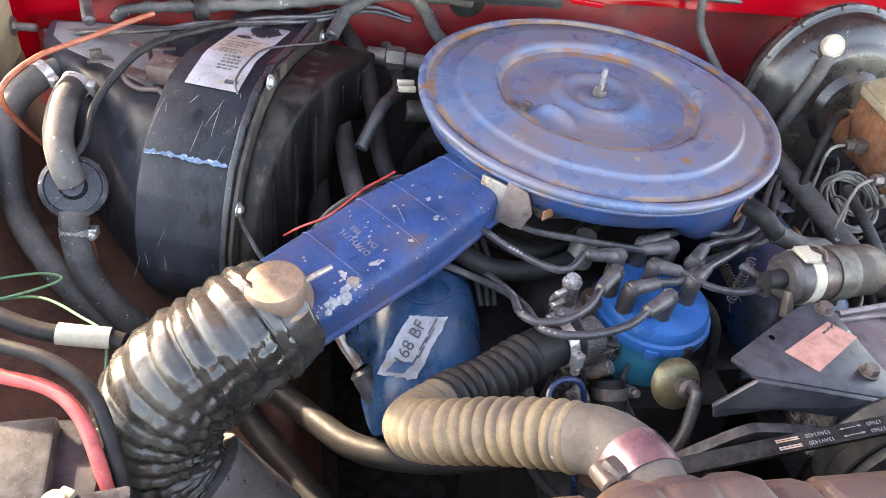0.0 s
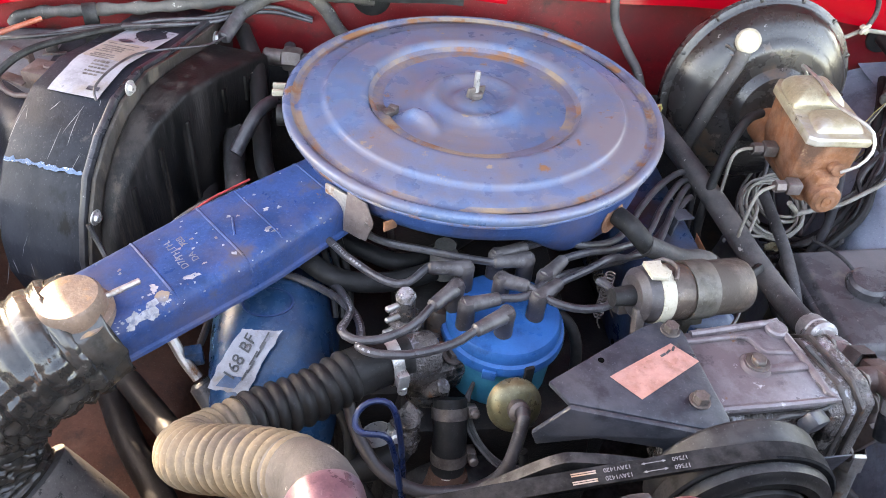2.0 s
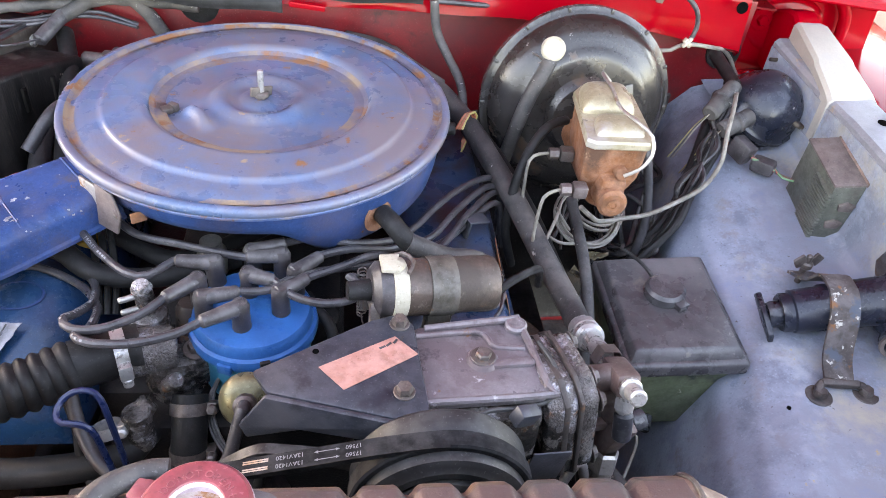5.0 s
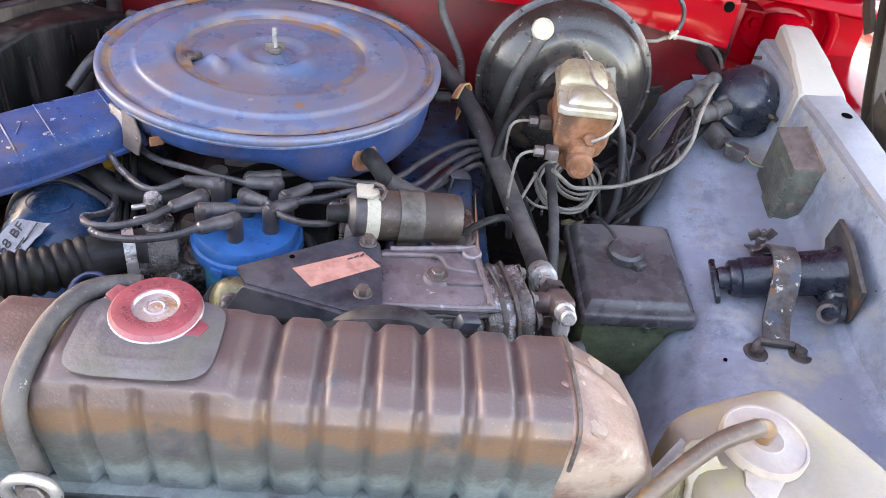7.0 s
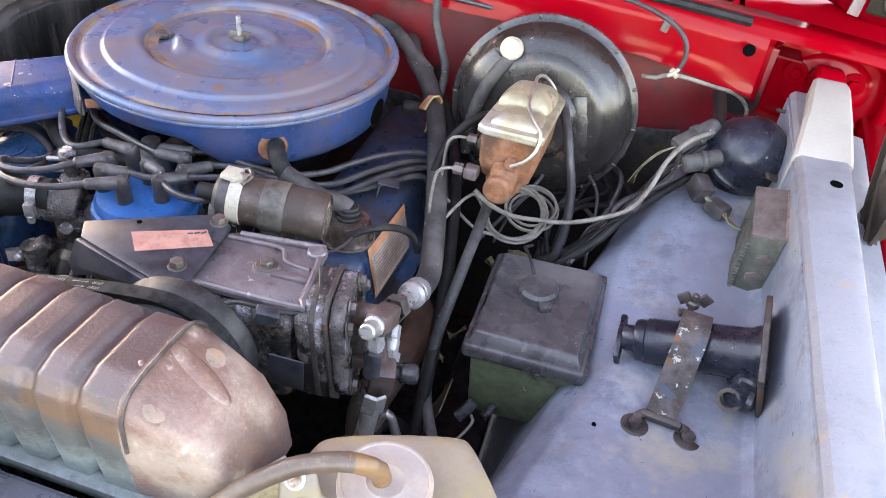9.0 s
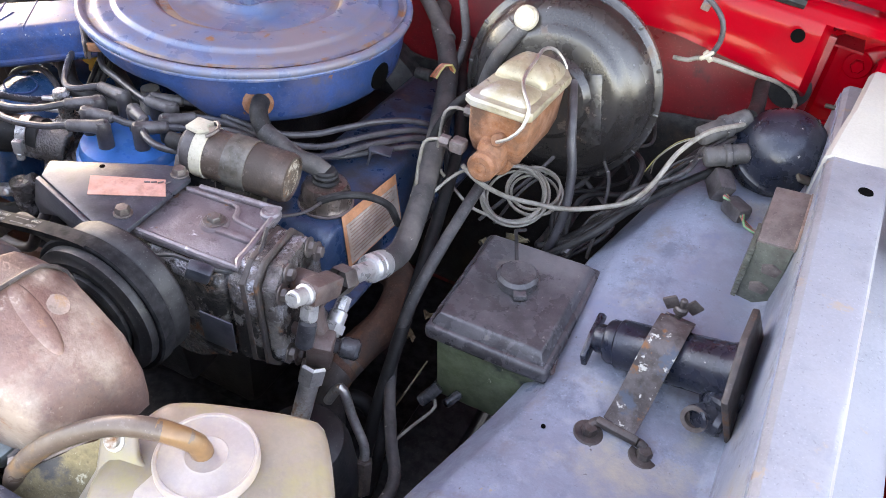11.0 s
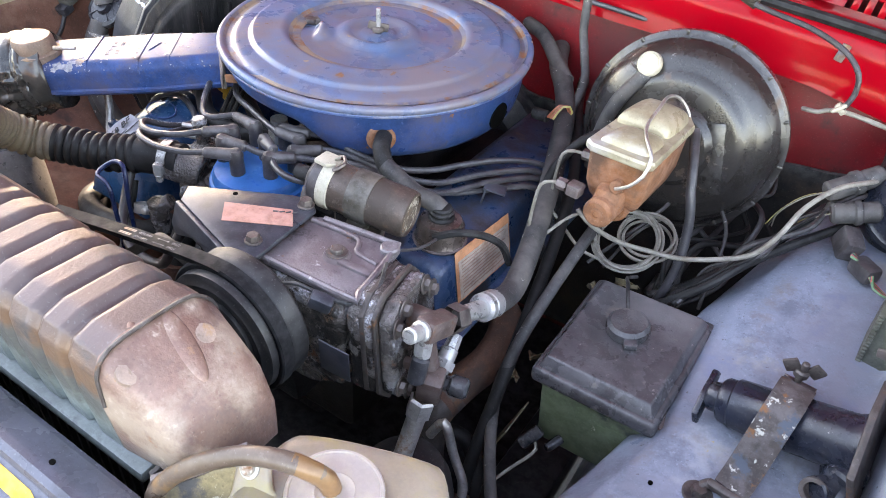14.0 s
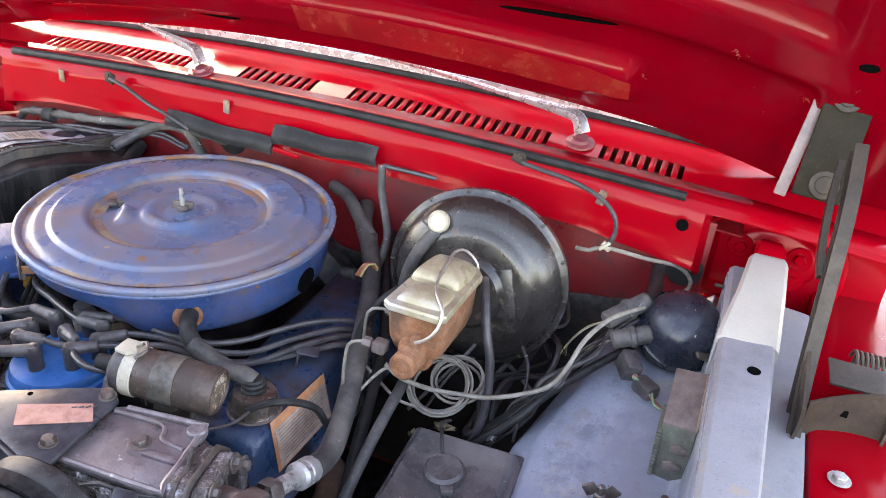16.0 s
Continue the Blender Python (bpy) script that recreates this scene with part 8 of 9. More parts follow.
for _ in range(2):
    ML2 = [q for (x0, y0), (x1, y1) in zip(ML2, ML2[1:] + ML2[:1]) for q in ((x0 * 0.75 + x1 * 0.25, y0 * 0.75 + y1 * 0.25), (x0 * 0.25 + x1 * 0.75, y0 * 0.25 + y1 * 0.75))]
part("dome", lid_dome(-0.066, 0.78, 0.36, 1.1165, 0.011), "cadmium", mclid, angle=1.5)
part("dome", lid_dome(-0.004, 0.88, 0.50, 1.1165, 0.020), "cadmium", mclid, angle=1.5)
part("bail", tube([(0.425, -0.108, 1.076), (0.440, -0.112, 1.088), (0.452, -0.108, 1.105), (0.452, -0.095, 1.122), (0.436, -0.075, 1.131), (0.425, -0.045, 1.132), (0.424, -0.01, 1.138), (0.422, 0.025, 1.138), (0.430, 0.048, 1.130), (0.446, 0.052, 1.112), (0.452, 0.045, 1.09)], 0.0022, 10), "steel", mc, "steel bail wire")
for k, p in enumerate(((0.371, -0.104, 1.052), (0.370, -0.034, 1.058))):
    p = Vector(p)
    part("fitting", join(box(0.018, 0.018, 0.016, pose(p.x + 0.006, p.y, p.z, 0, 0, -4), 0.003), lathe([(0.0075, 0), (0.0075, 0.012), (0, 0.012)], 6, at_axis(p - Vector((0.005, 0, 0)), (-1, 0, 0)))), "plate_brown" if k == 0 else "bolt", mc, "brake line fitting")
bl = thing("brake_line", "steel brake lines wound into loose coils", "brake line", (0.40, -0.02, 0.94))
part("line", tube([(0.356, -0.104, 1.052), (0.344, -0.106, 1.050), (0.334, -0.108, 1.042), (0.331, -0.110, 1.02), (0.330, -0.112, 0.99), (0.333, -0.113, 0.968), (0.345, -0.108, 0.965), (0.362, -0.085, 0.985), (0.372, -0.065, 0.990), (0.378, -0.04, 0.975), (0.40, -0.045, 0.945)], 0.0022, 10), "wire_beige", bl)
part("line", tube([(0.356, -0.034, 1.058), (0.340, -0.036, 1.058), (0.328, -0.040, 1.05), (0.326, -0.045, 1.02), (0.327, -0.05, 0.99), (0.333, -0.055, 0.975), (0.355, -0.055, 0.955), (0.385, -0.055, 0.932), (0.42, -0.05, 0.925)], 0.0022, 10), "wire_beige", bl)
def coil_loop(cx, cy, cz, r, tilt, turns, seed):
    pts = []
    n = int(turns * 14)
    for i in range(n + 1):
        a = 2 * math.pi * i / 14 + seed
        rr = r * (1 + 0.10 * math.sin(a * 0.37 + seed))
        p = Vector((rr * math.cos(a), rr * math.sin(a), 0.006 * math.sin(a * 0.5 + seed) + 0.0035 * i / 14))
        pts.append(Vector((cx, cy, cz)) + Matrix.Rotation(tilt, 3, "X") @ p)
    return pts


part("coil", tube(coil_loop(0.432, -0.012, 0.940, 0.042, 0.5, 4.2, 0.3), 0.0021, 8), "wire_beige", bl)
part("coil", tube(coil_loop(0.452, 0.006, 0.943, 0.035, 0.35, 3.2, 1.4), 0.0021, 8), "wire_beige", bl)
single("brake_hose", tube([(0.462, 0.04, 1.10), (0.478, 0.005, 1.078), (0.489, -0.014, 1.051), (0.500, -0.021, 1.015), (0.506, -0.033, 0.97), (0.504, -0.044, 0.928), (0.49, -0.05, 0.87)], 0.0062, 14), "wire_grey", "grey hose hanging beside the master cylinder", "hose")
single("vacuum_hose", tube([(0.388, 0.03, 1.07), (0.36, 0.01, 1.072), (0.335, -0.015, 1.055), (0.318, -0.035, 1.02), (0.312, -0.045, 0.98), (0.312, -0.05, 0.94), (0.33, -0.04, 0.88)], 0.0062, 14), "rubber", "black hose curving in front of the booster", "hose")

# cables along the firewall
cable = thing("speedometer_cable", "grey cable clipped along the firewall and fender", "cable", (0.6, 0.18, 1.1))
part("run", tube([(0.385, -0.102, 1.025), (0.405, -0.095, 1.005), (0.433, -0.060, 0.972), (0.470, -0.045, 0.966), (0.506, -0.040, 0.970), (0.547, -0.028, 0.982), (0.582, -0.020, 1.003), (0.600, -0.010, 1.035), (0.612, 0.020, 1.062), (0.635, 0.065, 1.076), (0.667, 0.125, 1.068), (0.705, 0.200, 1.056), (0.726, 0.258, 1.047), (0.722, 0.272, 1.058), (0.700, 0.262, 1.076), (0.656, 0.212, 1.101), (0.597, 0.190, 1.114), (0.575, 0.185, 1.106), (0.555, 0.195, 1.10)], 0.0032, 10), "wire_beige", cable)
part("clip", join(box(0.016, 0.008, 0.008, pose(0.598, 0.186, 1.118, 0, 40, 0), 0.002), box(0.020, 0.006, 0.005, pose(0.596, 0.182, 1.120, 0, -40, 20), 0.002)), "white_knob", cable, "white plastic clip")
part("branch", tube([(0.600, 0.186, 1.120), (0.606, 0.188, 1.140), (0.600, 0.192, 1.165), (0.575, 0.198, 1.185), (0.53, 0.205, 1.198), (0.48, 0.205, 1.205), (0.452, 0.206, 1.209)], 0.0036, 10), "wire_grey", cable)
part("lug", join(box(0.022, 0.006, 0.014, pose(0.443, 0.222, 1.207, 0, 20, 0), 0.002), hexbolt((0.447, 0.218, 1.211), (0, -1, 0.2), 0.005, 0.005)), "strut", cable, "steel earth lug")
ground = thing("earth_strap", "grey earth wire with a lug on the cowl", "wire", (-0.35, 0.22, 1.19))
part("lug", join(box(0.018, 0.006, 0.02, pose(-0.335, 0.232, 1.188, 0, 20, 0), 0.002), hexbolt((-0.335, 0.228, 1.194), (0, -1, 0.2), 0.005, 0.005)), "strut", ground)
part("wire", tube([(-0.33, 0.225, 1.190), (-0.29, 0.222, 1.180), (-0.24, 0.218, 1.160), (-0.20, 0.215, 1.150), (-0.16, 0.22, 1.13)], 0.0034, 10), "wire_grey", ground)
for bx in (-0.475, -0.095, 0.57):
    single("paint_run", box(0.012, 0.004, 0.026, Matrix.Translation(cowl_point(bx, 0.2445, 1.178)) @ pose(0, 0, 0, 8, 10, 0), 0.002), "rust_ring", "rusty chipped tab below the hood seal", "tab")
single("loom", tube([(0.222, 0.215, 1.150), (0.228, 0.205, 1.11), (0.245, 0.185, 1.08), (0.262, 0.16, 1.055), (0.266, 0.13, 1.03), (0.262, 0.115, 1.01)], 0.0065, 12), "rubber_dusty", "dusty taped loom hanging from the firewall", "wiring harness")
wire("firewall_wire", [(0.222, 0.218, 1.148), (0.27, 0.235, 1.14), (0.33, 0.255, 1.13), (0.40, 0.275, 1.12)], 0.004, "wire_grey", "grey wire along the firewall")
single("firewall_hose", tube([(0.10, 0.28, 1.06), (0.15, 0.24, 1.065), (0.20, 0.19, 1.055), (0.235, 0.16, 1.045)], 0.011, 14), "rubber_dusty", "dusty hose behind the air cleaner", "hose")
tie = thing("wire_bundle", "orange and brown wires tied round a hose", "wire", (0.26, 0.10, 1.03))
for k in range(4):
    part("wire", tube([(0.250 + 0.003 * k, 0.075, 1.025), (0.262 + 0.002 * k, 0.082, 1.045), (0.274 + 0.002 * k, 0.09, 1.038), (0.262, 0.082 - 0.002 * k, 1.0 - 0.004 * k)], 0.0016, 6), ("wire_orange", "cast_rust", "wire_orange", "wire_yellow")[k], tie)
part("plug", rod((0.225, 0.08, 1.022), (0.250, 0.078, 1.024), 0.009, 12), "rubber", tie)

# ---- reservoir ----
res = thing("reservoir_box", "black-lidded olive-green plastic reservoir box", "reservoir", (0.5, -0.17, 0.8))
RC = [(-0.071, -0.088), (0.071, -0.092), (0.075, 0.084), (-0.070, 0.086)]
RP = pose(0.500, -0.170, 0.928, 3, -4, 0) @ pose(0, 0, -0.920)
part("case", prism([(x * 0.93, y * 0.93) for x, y in RC], 0.12, RP @ pose(0, 0, 0.782), 0.006), "green_case", res)
rlid = part("lid", prism([(x * 1.06, y * 1.06) for x, y in RC], 0.022, RP @ pose(0, 0, 0.893), 0.006, 3), "black_lid", res)
def frustum(k0, k1, z0, z1):
    bm = bmesh.new()
    a = [bm.verts.new(RP @ Vector((x * k0, y * k0, z0))) for x, y in RC]
    b = [bm.verts.new(RP @ Vector((x * k1, y * k1, z1))) for x, y in RC]
    for i in range(4):
        j = (i + 1) % 4
        bm.faces.new((a[i], a[j], b[j], b[i]))
    bm.faces.new(b)
    bm.faces.new(a[::-1])
    bmesh.ops.recalc_face_normals(bm, faces=bm.faces)
    bmesh.ops.bevel(bm, geom=bm.edges[:], offset=0.003, segments=2, affect="EDGES", profile=0.5)
    return bm


part("lid_step", frustum(1.0, 0.88, 0.912, 0.928), "black_lid", rlid)
part("cap", join(lathe([(0, 0), (0.025, 0), (0.026, 0.004), (0.025, 0.011), (0.021, 0.015), (0, 0.016)], 32, pose(0.497, -0.162, 0.936, 3, -4, 0)), box(0.016, 0.020, 0.009, pose(0.508, -0.184, 0.941, 3, -4, 25), 0.002)), "black_lid", rlid)
part("filler_line", tube([(0.490, -0.150, 0.944), (0.478, -0.125, 0.952), (0.468, -0.10, 0.950), (0.462, -0.085, 0.945), (0.470, -0.07, 0.94)], 0.0024, 8), "wire_black", res, "thin black line over the lid")
part("mount_tab", box(0.03, 0.05, 0.004, pose(0.575, -0.225, 0.905, 0, 20, 15), 0.001), "plate_brown", res)
part("outlet", join(rod((0.455, -0.262, 0.82), (0.440, -0.280, 0.80), 0.008), rod((0.48, -0.255, 0.815), (0.47, -0.275, 0.81), 0.006)), "black_plastic", res)

# ---- washer bottle ----
bottle = thing("washer_bottle", "yellowed milky plastic washer bottle with a tube", "washer bottle", (0.47, -0.62, 0.95))
WB = [(0.386, -0.606), (0.396, -0.588), (0.482, -0.555), (0.497, -0.560), (0.548, -0.630), (0.552, -0.655), (0.538, -0.684), (0.515, -0.694), (0.430, -0.694), (0.404, -0.684), (0.388, -0.655)]
for _ in range(2):
    WB = [q for (x0, y0), (x1, y1) in zip(WB, WB[1:] + WB[:1]) for q in ((x0 * 0.75 + x1 * 0.25, y0 * 0.75 + y1 * 0.25), (x0 * 0.25 + x1 * 0.75, y0 * 0.25 + y1 * 0.75))]
wcx, wcy = 0.470, -0.645
def wb(k, dx=0, dy=0):
    return [((x - wcx) * k + wcx + dx, (y - wcy) * k + wcy + dy) for x, y in WB]


part("body", loft([(wb(0.90), 0.86), (wb(1.0), 0.88), (wb(1.01), 0.96), (wb(1.0), 1.09), (wb(0.995), 1.106), (wb(0.98), 1.116), (wb(0.95), 1.123), (wb(0.90), 1.127), (wb(0.82), 1.129), (wb(0.4, -0.012, 0.012), 1.130)]), "bottle", bottle, angle=1.4)
part("neck", lathe([(0.036, 1.120), (0.032, 1.128), (0.0300, 1.132), (0.0295, 1.136), (0, 1.136)], 36, pose(0.450, -0.623, 0)), "bottle", bottle)
wcap = part("cap", lathe([(0.0285, 1.1300), (0.0312, 1.1310), (0.0312, 1.1375), (0.0302, 1.1395), (0.0286, 1.1395), (0.0280, 1.1385), (0.014, 1.1385), (0.0125, 1.1395), (0.008, 1.1385), (0, 1.1388)], 56, pose(0.450, -0.623, 0)), "bottle_cap", bottle)
part("pull_tab", prism([(-0.014, 0), (0.016, 0), (0.010, -0.018), (0.004, -0.024), (-0.005, -0.024), (-0.011, -0.018)], 0.003, pose(0.443, -0.645, 1.1310, 8, 0, -20), 0.001), "bottle_cap", wcap)
LUG = at_axis((0.397, -0.645, 1.122), (0.10, -0.78, 0.62), (0.97, 0.22, 0.08))
part("lug", prism([(-0.010, 0.020), (-0.004, 0.026), (0.008, 0.026), (0.014, 0.018), (0.018, 0.006), (0.040, -0.004), (0.060, -0.022), (-0.022, -0.050), (-0.018, -0.026), (-0.009, -0.006)], 0.006, LUG, 0.0025, 3), "bottle", bottle, "bottle mounting ear", angle=1.2)
part("lug_screw", lathe([(0.0075, 0), (0.0070, 0.001), (0.0045, 0.0012), (0.0042, 0.004), (0.003, 0.005), (0, 0.0045)], 20, LUG @ pose(0.001, 0.014, 0.0058)), "steel", bottle, "dull steel screw")
part("tube", tube([(0.447, -0.622, 1.134), (0.446, -0.625, 1.150), (0.436, -0.632, 1.161), (0.423, -0.638, 1.165), (0.402, -0.645, 1.160), (0.382, -0.655, 1.150), (0.364, -0.665, 1.136), (0.349, -0.673, 1.117), (0.340, -0.677, 1.098), (0.335, -0.678, 1.06)], 0.0064, 16), "tube_tan", bottle, "stained washer tube")
part("tube_end", tube([(0.447, -0.622, 1.133), (0.446, -0.625, 1.150), (0.436, -0.632, 1.161), (0.428, -0.6355, 1.1643)], 0.00655, 16), "tube_stain", bottle, "orange stained tube end")
brace = thing("support_brace", "corroded brace caked in tan dirt beside the radiator", "bracket", (0.365, -0.66, 1.08))
part("web", grid(lambda u, v: (0.338 + 0.050 * u + 0.026 * v, -0.680 + 0.040 * u - 0.012 * v, 1.103 + 0.032 * u - 0.042 * v + 0.003 * noise.noise((u * 5, v * 5, 3))), 16, 16, 0.002), "tan_dirt", brace)
part("flange", grid(lambda u, v: (0.334 + 0.050 * u + 0.006 * v, -0.672 + 0.041 * u - 0.007 * v, 1.111 + 0.032 * u - 0.006 * v + 0.002 * math.sin(v * 3)), 10, 5, 0.002), "plate_brown", brace, "dusty brown flange")
part("hole", lathe([(0, 0), (1, 0), (1, 0.0016), (0, 0.0016)], 20, at_axis((0.3795, -0.6835, 1.0795), (-0.05, -0.9, 0.5)) @ Matrix.Diagonal((0.008, 0.010, 1, 1))), "void", brace, "dark hole")

# ---- on the inner fender ----
dome = thing("vacuum_reservoir", "glossy black round vacuum reservoir ball on the fender", "vacuum reservoir", (0.72, 0.14, 1.0))
DM = at_axis((0.726, 0.144, 1.036), (0.20, -0.45, 0.85))
part("shell", lathe([(0.0, -0.060), (0.03, -0.054), (0.050, -0.034), (0.058, -0.008), (0.0625, -0.004), (0.0625, 0.004), (0.058, 0.008), (0.053, 0.026), (0.042, 0.044), (0.024, 0.056), (0, 0.060)], 48, DM), "jack", dome)
part("bracket", join(box(0.05, 0.016, 0.006, pose(0.772, 0.10, 1.035, 10, 20, 30), 0.002), box(0.012, 0.006, 0.03, pose(0.778, 0.115, 1.045), 0.002)), "strut", dome, "dusty steel bracket tabs")
for k, (a, b) in enumerate((((0.625, 0.105, 1.045), (0.675, 0.150, 1.070)), ((0.640, 0.085, 1.030), (0.690, 0.105, 1.045)))):
    c = thing("wire_connector", "black round bulkhead connector with taped wires", "connector", a, "bulkhead connectors")
    part("plug", rod(a, b, 0.013, 18, 0.003), "rubber_dusty", c)
    part("collar", rod(Vector(a).lerp(Vector(b), 0.45), Vector(a).lerp(Vector(b), 0.62), 0.0155, 18, 0.002), "rubber_dusty", c)
    part("tail", tube([b, Vector(b) + Vector((0.004, 0.035, 0.0)), Vector(b) + Vector((0.0, 0.09, 0.01))], 0.010, 12), "rubber", c)
    for j in range(3):
        part("wire", tube([a, Vector(a) + Vector((-0.022, -0.012 - 0.003 * j, -0.010)), Vector(a) + Vector((-0.040, -0.02 - 0.004 * j, -0.035)), Vector(a) + Vector((-0.050 + 0.004 * j, -0.015, -0.065))], 0.0008, 6), ("wire_yellow", "wire_black", "wire_beige")[j], c)
single("fender_loom", tube([(0.70, 0.16, 1.02), (0.66, 0.10, 1.01), (0.62, 0.05, 0.995), (0.58, 0.0, 0.975), (0.55, -0.04, 0.95), (0.50, -0.06, 0.90)], 0.006, 10), "rubber", "black loom along the fender edge", "wiring harness")
single("fender_loom", tube([(0.68, 0.20, 1.03), (0.64, 0.13, 1.02), (0.60, 0.06, 0.99), (0.56, 0.0, 0.955), (0.52, -0.03, 0.92), (0.48, -0.02, 0.87)], 0.007, 10), "rubber", "black loom along the fender edge", "wiring harness")
rng = random.Random(41)
for k in range(9):
    o = Vector((rng.uniform(-0.012, 0.012), rng.uniform(-0.012, 0.012), rng.uniform(-0.004, 0.012)))
    wire("loom_wire", [Vector((0.690, 0.190, 1.045)) + o * 0.5, Vector((0.650, 0.120, 1.035)) + o, Vector((0.615, 0.060, 1.015)) - o, Vector((0.580, 0.010, 0.985)) + o * 1.3, Vector((0.545, -0.030 + 0.008 * k % 0.03, 0.945)) - o, Vector((0.505, -0.045, 0.900)) + o * 2, Vector((0.470, -0.020 + 0.012 * k, 0.850))], rng.uniform(0.0016, 0.0038), ("rubber", "wire_black", "boot", "rubber_dusty")[k % 4], "loose dark wire of the fender loom", "wire", "wires of the fender loom")
for k in range(10):
    x, z = rng.uniform(0.40, 0.60), rng.uniform(0.86, 0.96)
    wire("firewall_lead", [(x, 0.272, z + 0.04), (x + rng.uniform(-0.03, 0.03), 0.20, z + rng.uniform(-0.01, 0.05)), (x + rng.uniform(-0.05, 0.05), 0.13, z + rng.uniform(-0.02, 0.03)), (x + rng.uniform(-0.06, 0.04), 0.06, z + rng.uniform(-0.05, 0.02)), (x + rng.uniform(-0.06, 0.02), -0.01, z - 0.07)], rng.uniform(0.0018, 0.0045), ("rubber", "rubber_dusty", "wire_grey", "boot")[k % 4], "dark lead hanging below the brake booster", "wire", "leads below the booster")
mconn = thing("module_connector", "dusty brown module connector with coloured wires", "connector", (0.68, 0.06, 1.0))
part("housing", join(box(0.024, 0.034, 0.030, pose(0.672, 0.068, 1.010, 15, 10, 30), 0.004), box(0.034, 0.024, 0.022, pose(0.700, 0.045, 0.998, 0, 0, -40), 0.006)), "boot", mconn)
for j in range(5):
    part("wire", tube([(0.680, 0.058 - 0.003 * j, 1.008), (0.698 + 0.002 * j, 0.038, 1.004), (0.715, 0.022 - 0.002 * j, 0.998), (0.735, 0.010, 0.995)], 0.0017, 6), ("wire_red", "wire_green", "wire_black", "wire_pink", "wire_green")[j], mconn)
module = thing("ignition_module", "finned grey-green ignition module box with a brown top", "module", (0.745, -0.03, 0.97))
MO = Matrix((Vector((0.957, -0.20, 0.21)), Vector((-0.03, -0.984, -0.175)), Vector((0.04, 0.10, -0.99)))).transposed().to_4x4()
MO.translation = (0.7295, 0.016, 1.062)
part("case", box(0.0400, 0.092, 0.100, MO @ pose(0.0200, 0.048, 0.0520), 0.003), "module", module)
part("top", box(0.0405, 0.094, 0.004, MO @ pose(0.0200, 0.047, 0.0010), 0.0015), "module_brown", module, "dusty brown top plate")
for i in range(17):
    part("fin", box(0.006, 0.046, 0.0026, MO @ pose(-0.0015, 0.0745, 0.014 + 0.0052 * i), 0.0008), "module", module)
part("foot", box(0.012, 0.096, 0.004, MO @ pose(0.0440, 0.048, 0.085), 0.001), "module", module)
part("rim", box(0.003, 0.094, 0.006, MO @ pose(0.0395, 0.047, 0.0005), 0.001), "scuff", module, "rubbed edge")
for dx, dz in ((0.017, 0.034), (0.012, 0.064)):
    part("latch", prism([(-0.008, -0.006), (0.008, -0.008), (0.012, 0.002), (0.0, 0.008), (-0.010, 0.004)], 0.004, MO @ pose(dx + 0.008, 0.0945, dz, -90, 0, 0), 0.001), "module_brown", module, "moulded brown latch")

jack = thing("bottle_jack", "black bottle jack lying strapped to the inner fender", "jack", (0.69, -0.22, 0.95))
ja, jb = Vector((0.622, -0.212, 0.952)), Vector((0.752, -0.226, 0.990))
jd = (jb - ja).normalized()
JM = at_axis(ja, jd)
jl = (jb - ja).length
part("cylinder", lathe([(0, 0), (0.022, 0), (0.024, 0.003), (0.024, 0.012), (0.0265, 0.014), (0.0265, 0.045), (0.0285, 0.048), (0.0295, jl - 0.012), (0.034, jl), (0, jl)], 36, JM), "jack", jack)
part("ram_head", join(lathe([(0, -0.014), (0.014, -0.014), (0.016, -0.010), (0.016, 0.0), (0, 0)], 24, JM), prism([(-0.007, -0.030), (0.007, -0.034), (0.009, 0.0), (0.006, 0.032), (-0.006, 0.028), (-0.009, 0.0)], 0.007, JM @ pose(0, 0, -0.021), 0.002)), "jack", jack)
part("base_plate", prism([(-0.050, -0.058), (0.028, -0.062), (0.040, -0.045), (0.034, 0.052), (0.018, 0.062), (-0.044, 0.052), (-0.056, 0.01)], 0.007, JM @ pose(0, 0, jl), 0.002), "dark_rust", jack, "rusty dark base plate")
PS = Vector((0.727, -0.276, 0.961))
part("pump", join(rod((0.752, -0.236, 0.972), (0.742, -0.262, 0.966), 0.017, 18, 0.003), rod((0.755, -0.268, 0.957), (0.728, -0.262, 0.956), 0.014, 18, 0.003), rod((0.740, -0.262, 0.960), PS, 0.0135, 16, 0.002), box(0.030, 0.030, 0.026, pose(0.742, -0.248, 0.966, 0, 15, 10), 0.006)), "jack", jack)
part("pump_socket", lathe([(0.0135, 0), (0.0135, 0.004), (0.009, 0.004), (0.009, -0.004), (0, -0.004)], 18, at_axis(PS, (-0.25, -0.85, 0.35))), "bolt", jack)
hold = thing("jack_bracket", "rusty chipped steel strap with a wing nut holding the jack", "bracket", (0.67, -0.25, 0.92))
part("strap", sweep(curve_points([(0.664, -0.298, 0.930), (0.668, -0.275, 0.945), (0.672, -0.252, 0.984), (0.675, -0.232, 1.0005), (0.677, -0.214, 1.0035), (0.679, -0.196, 0.999), (0.681, -0.176, 0.974), (0.684, -0.140, 0.955)], 0.006), [(-0.017, -0.0018), (0.017, -0.0018), (0.017, 0.0018), (-0.017, 0.0018)]), "jack_strap", hold)
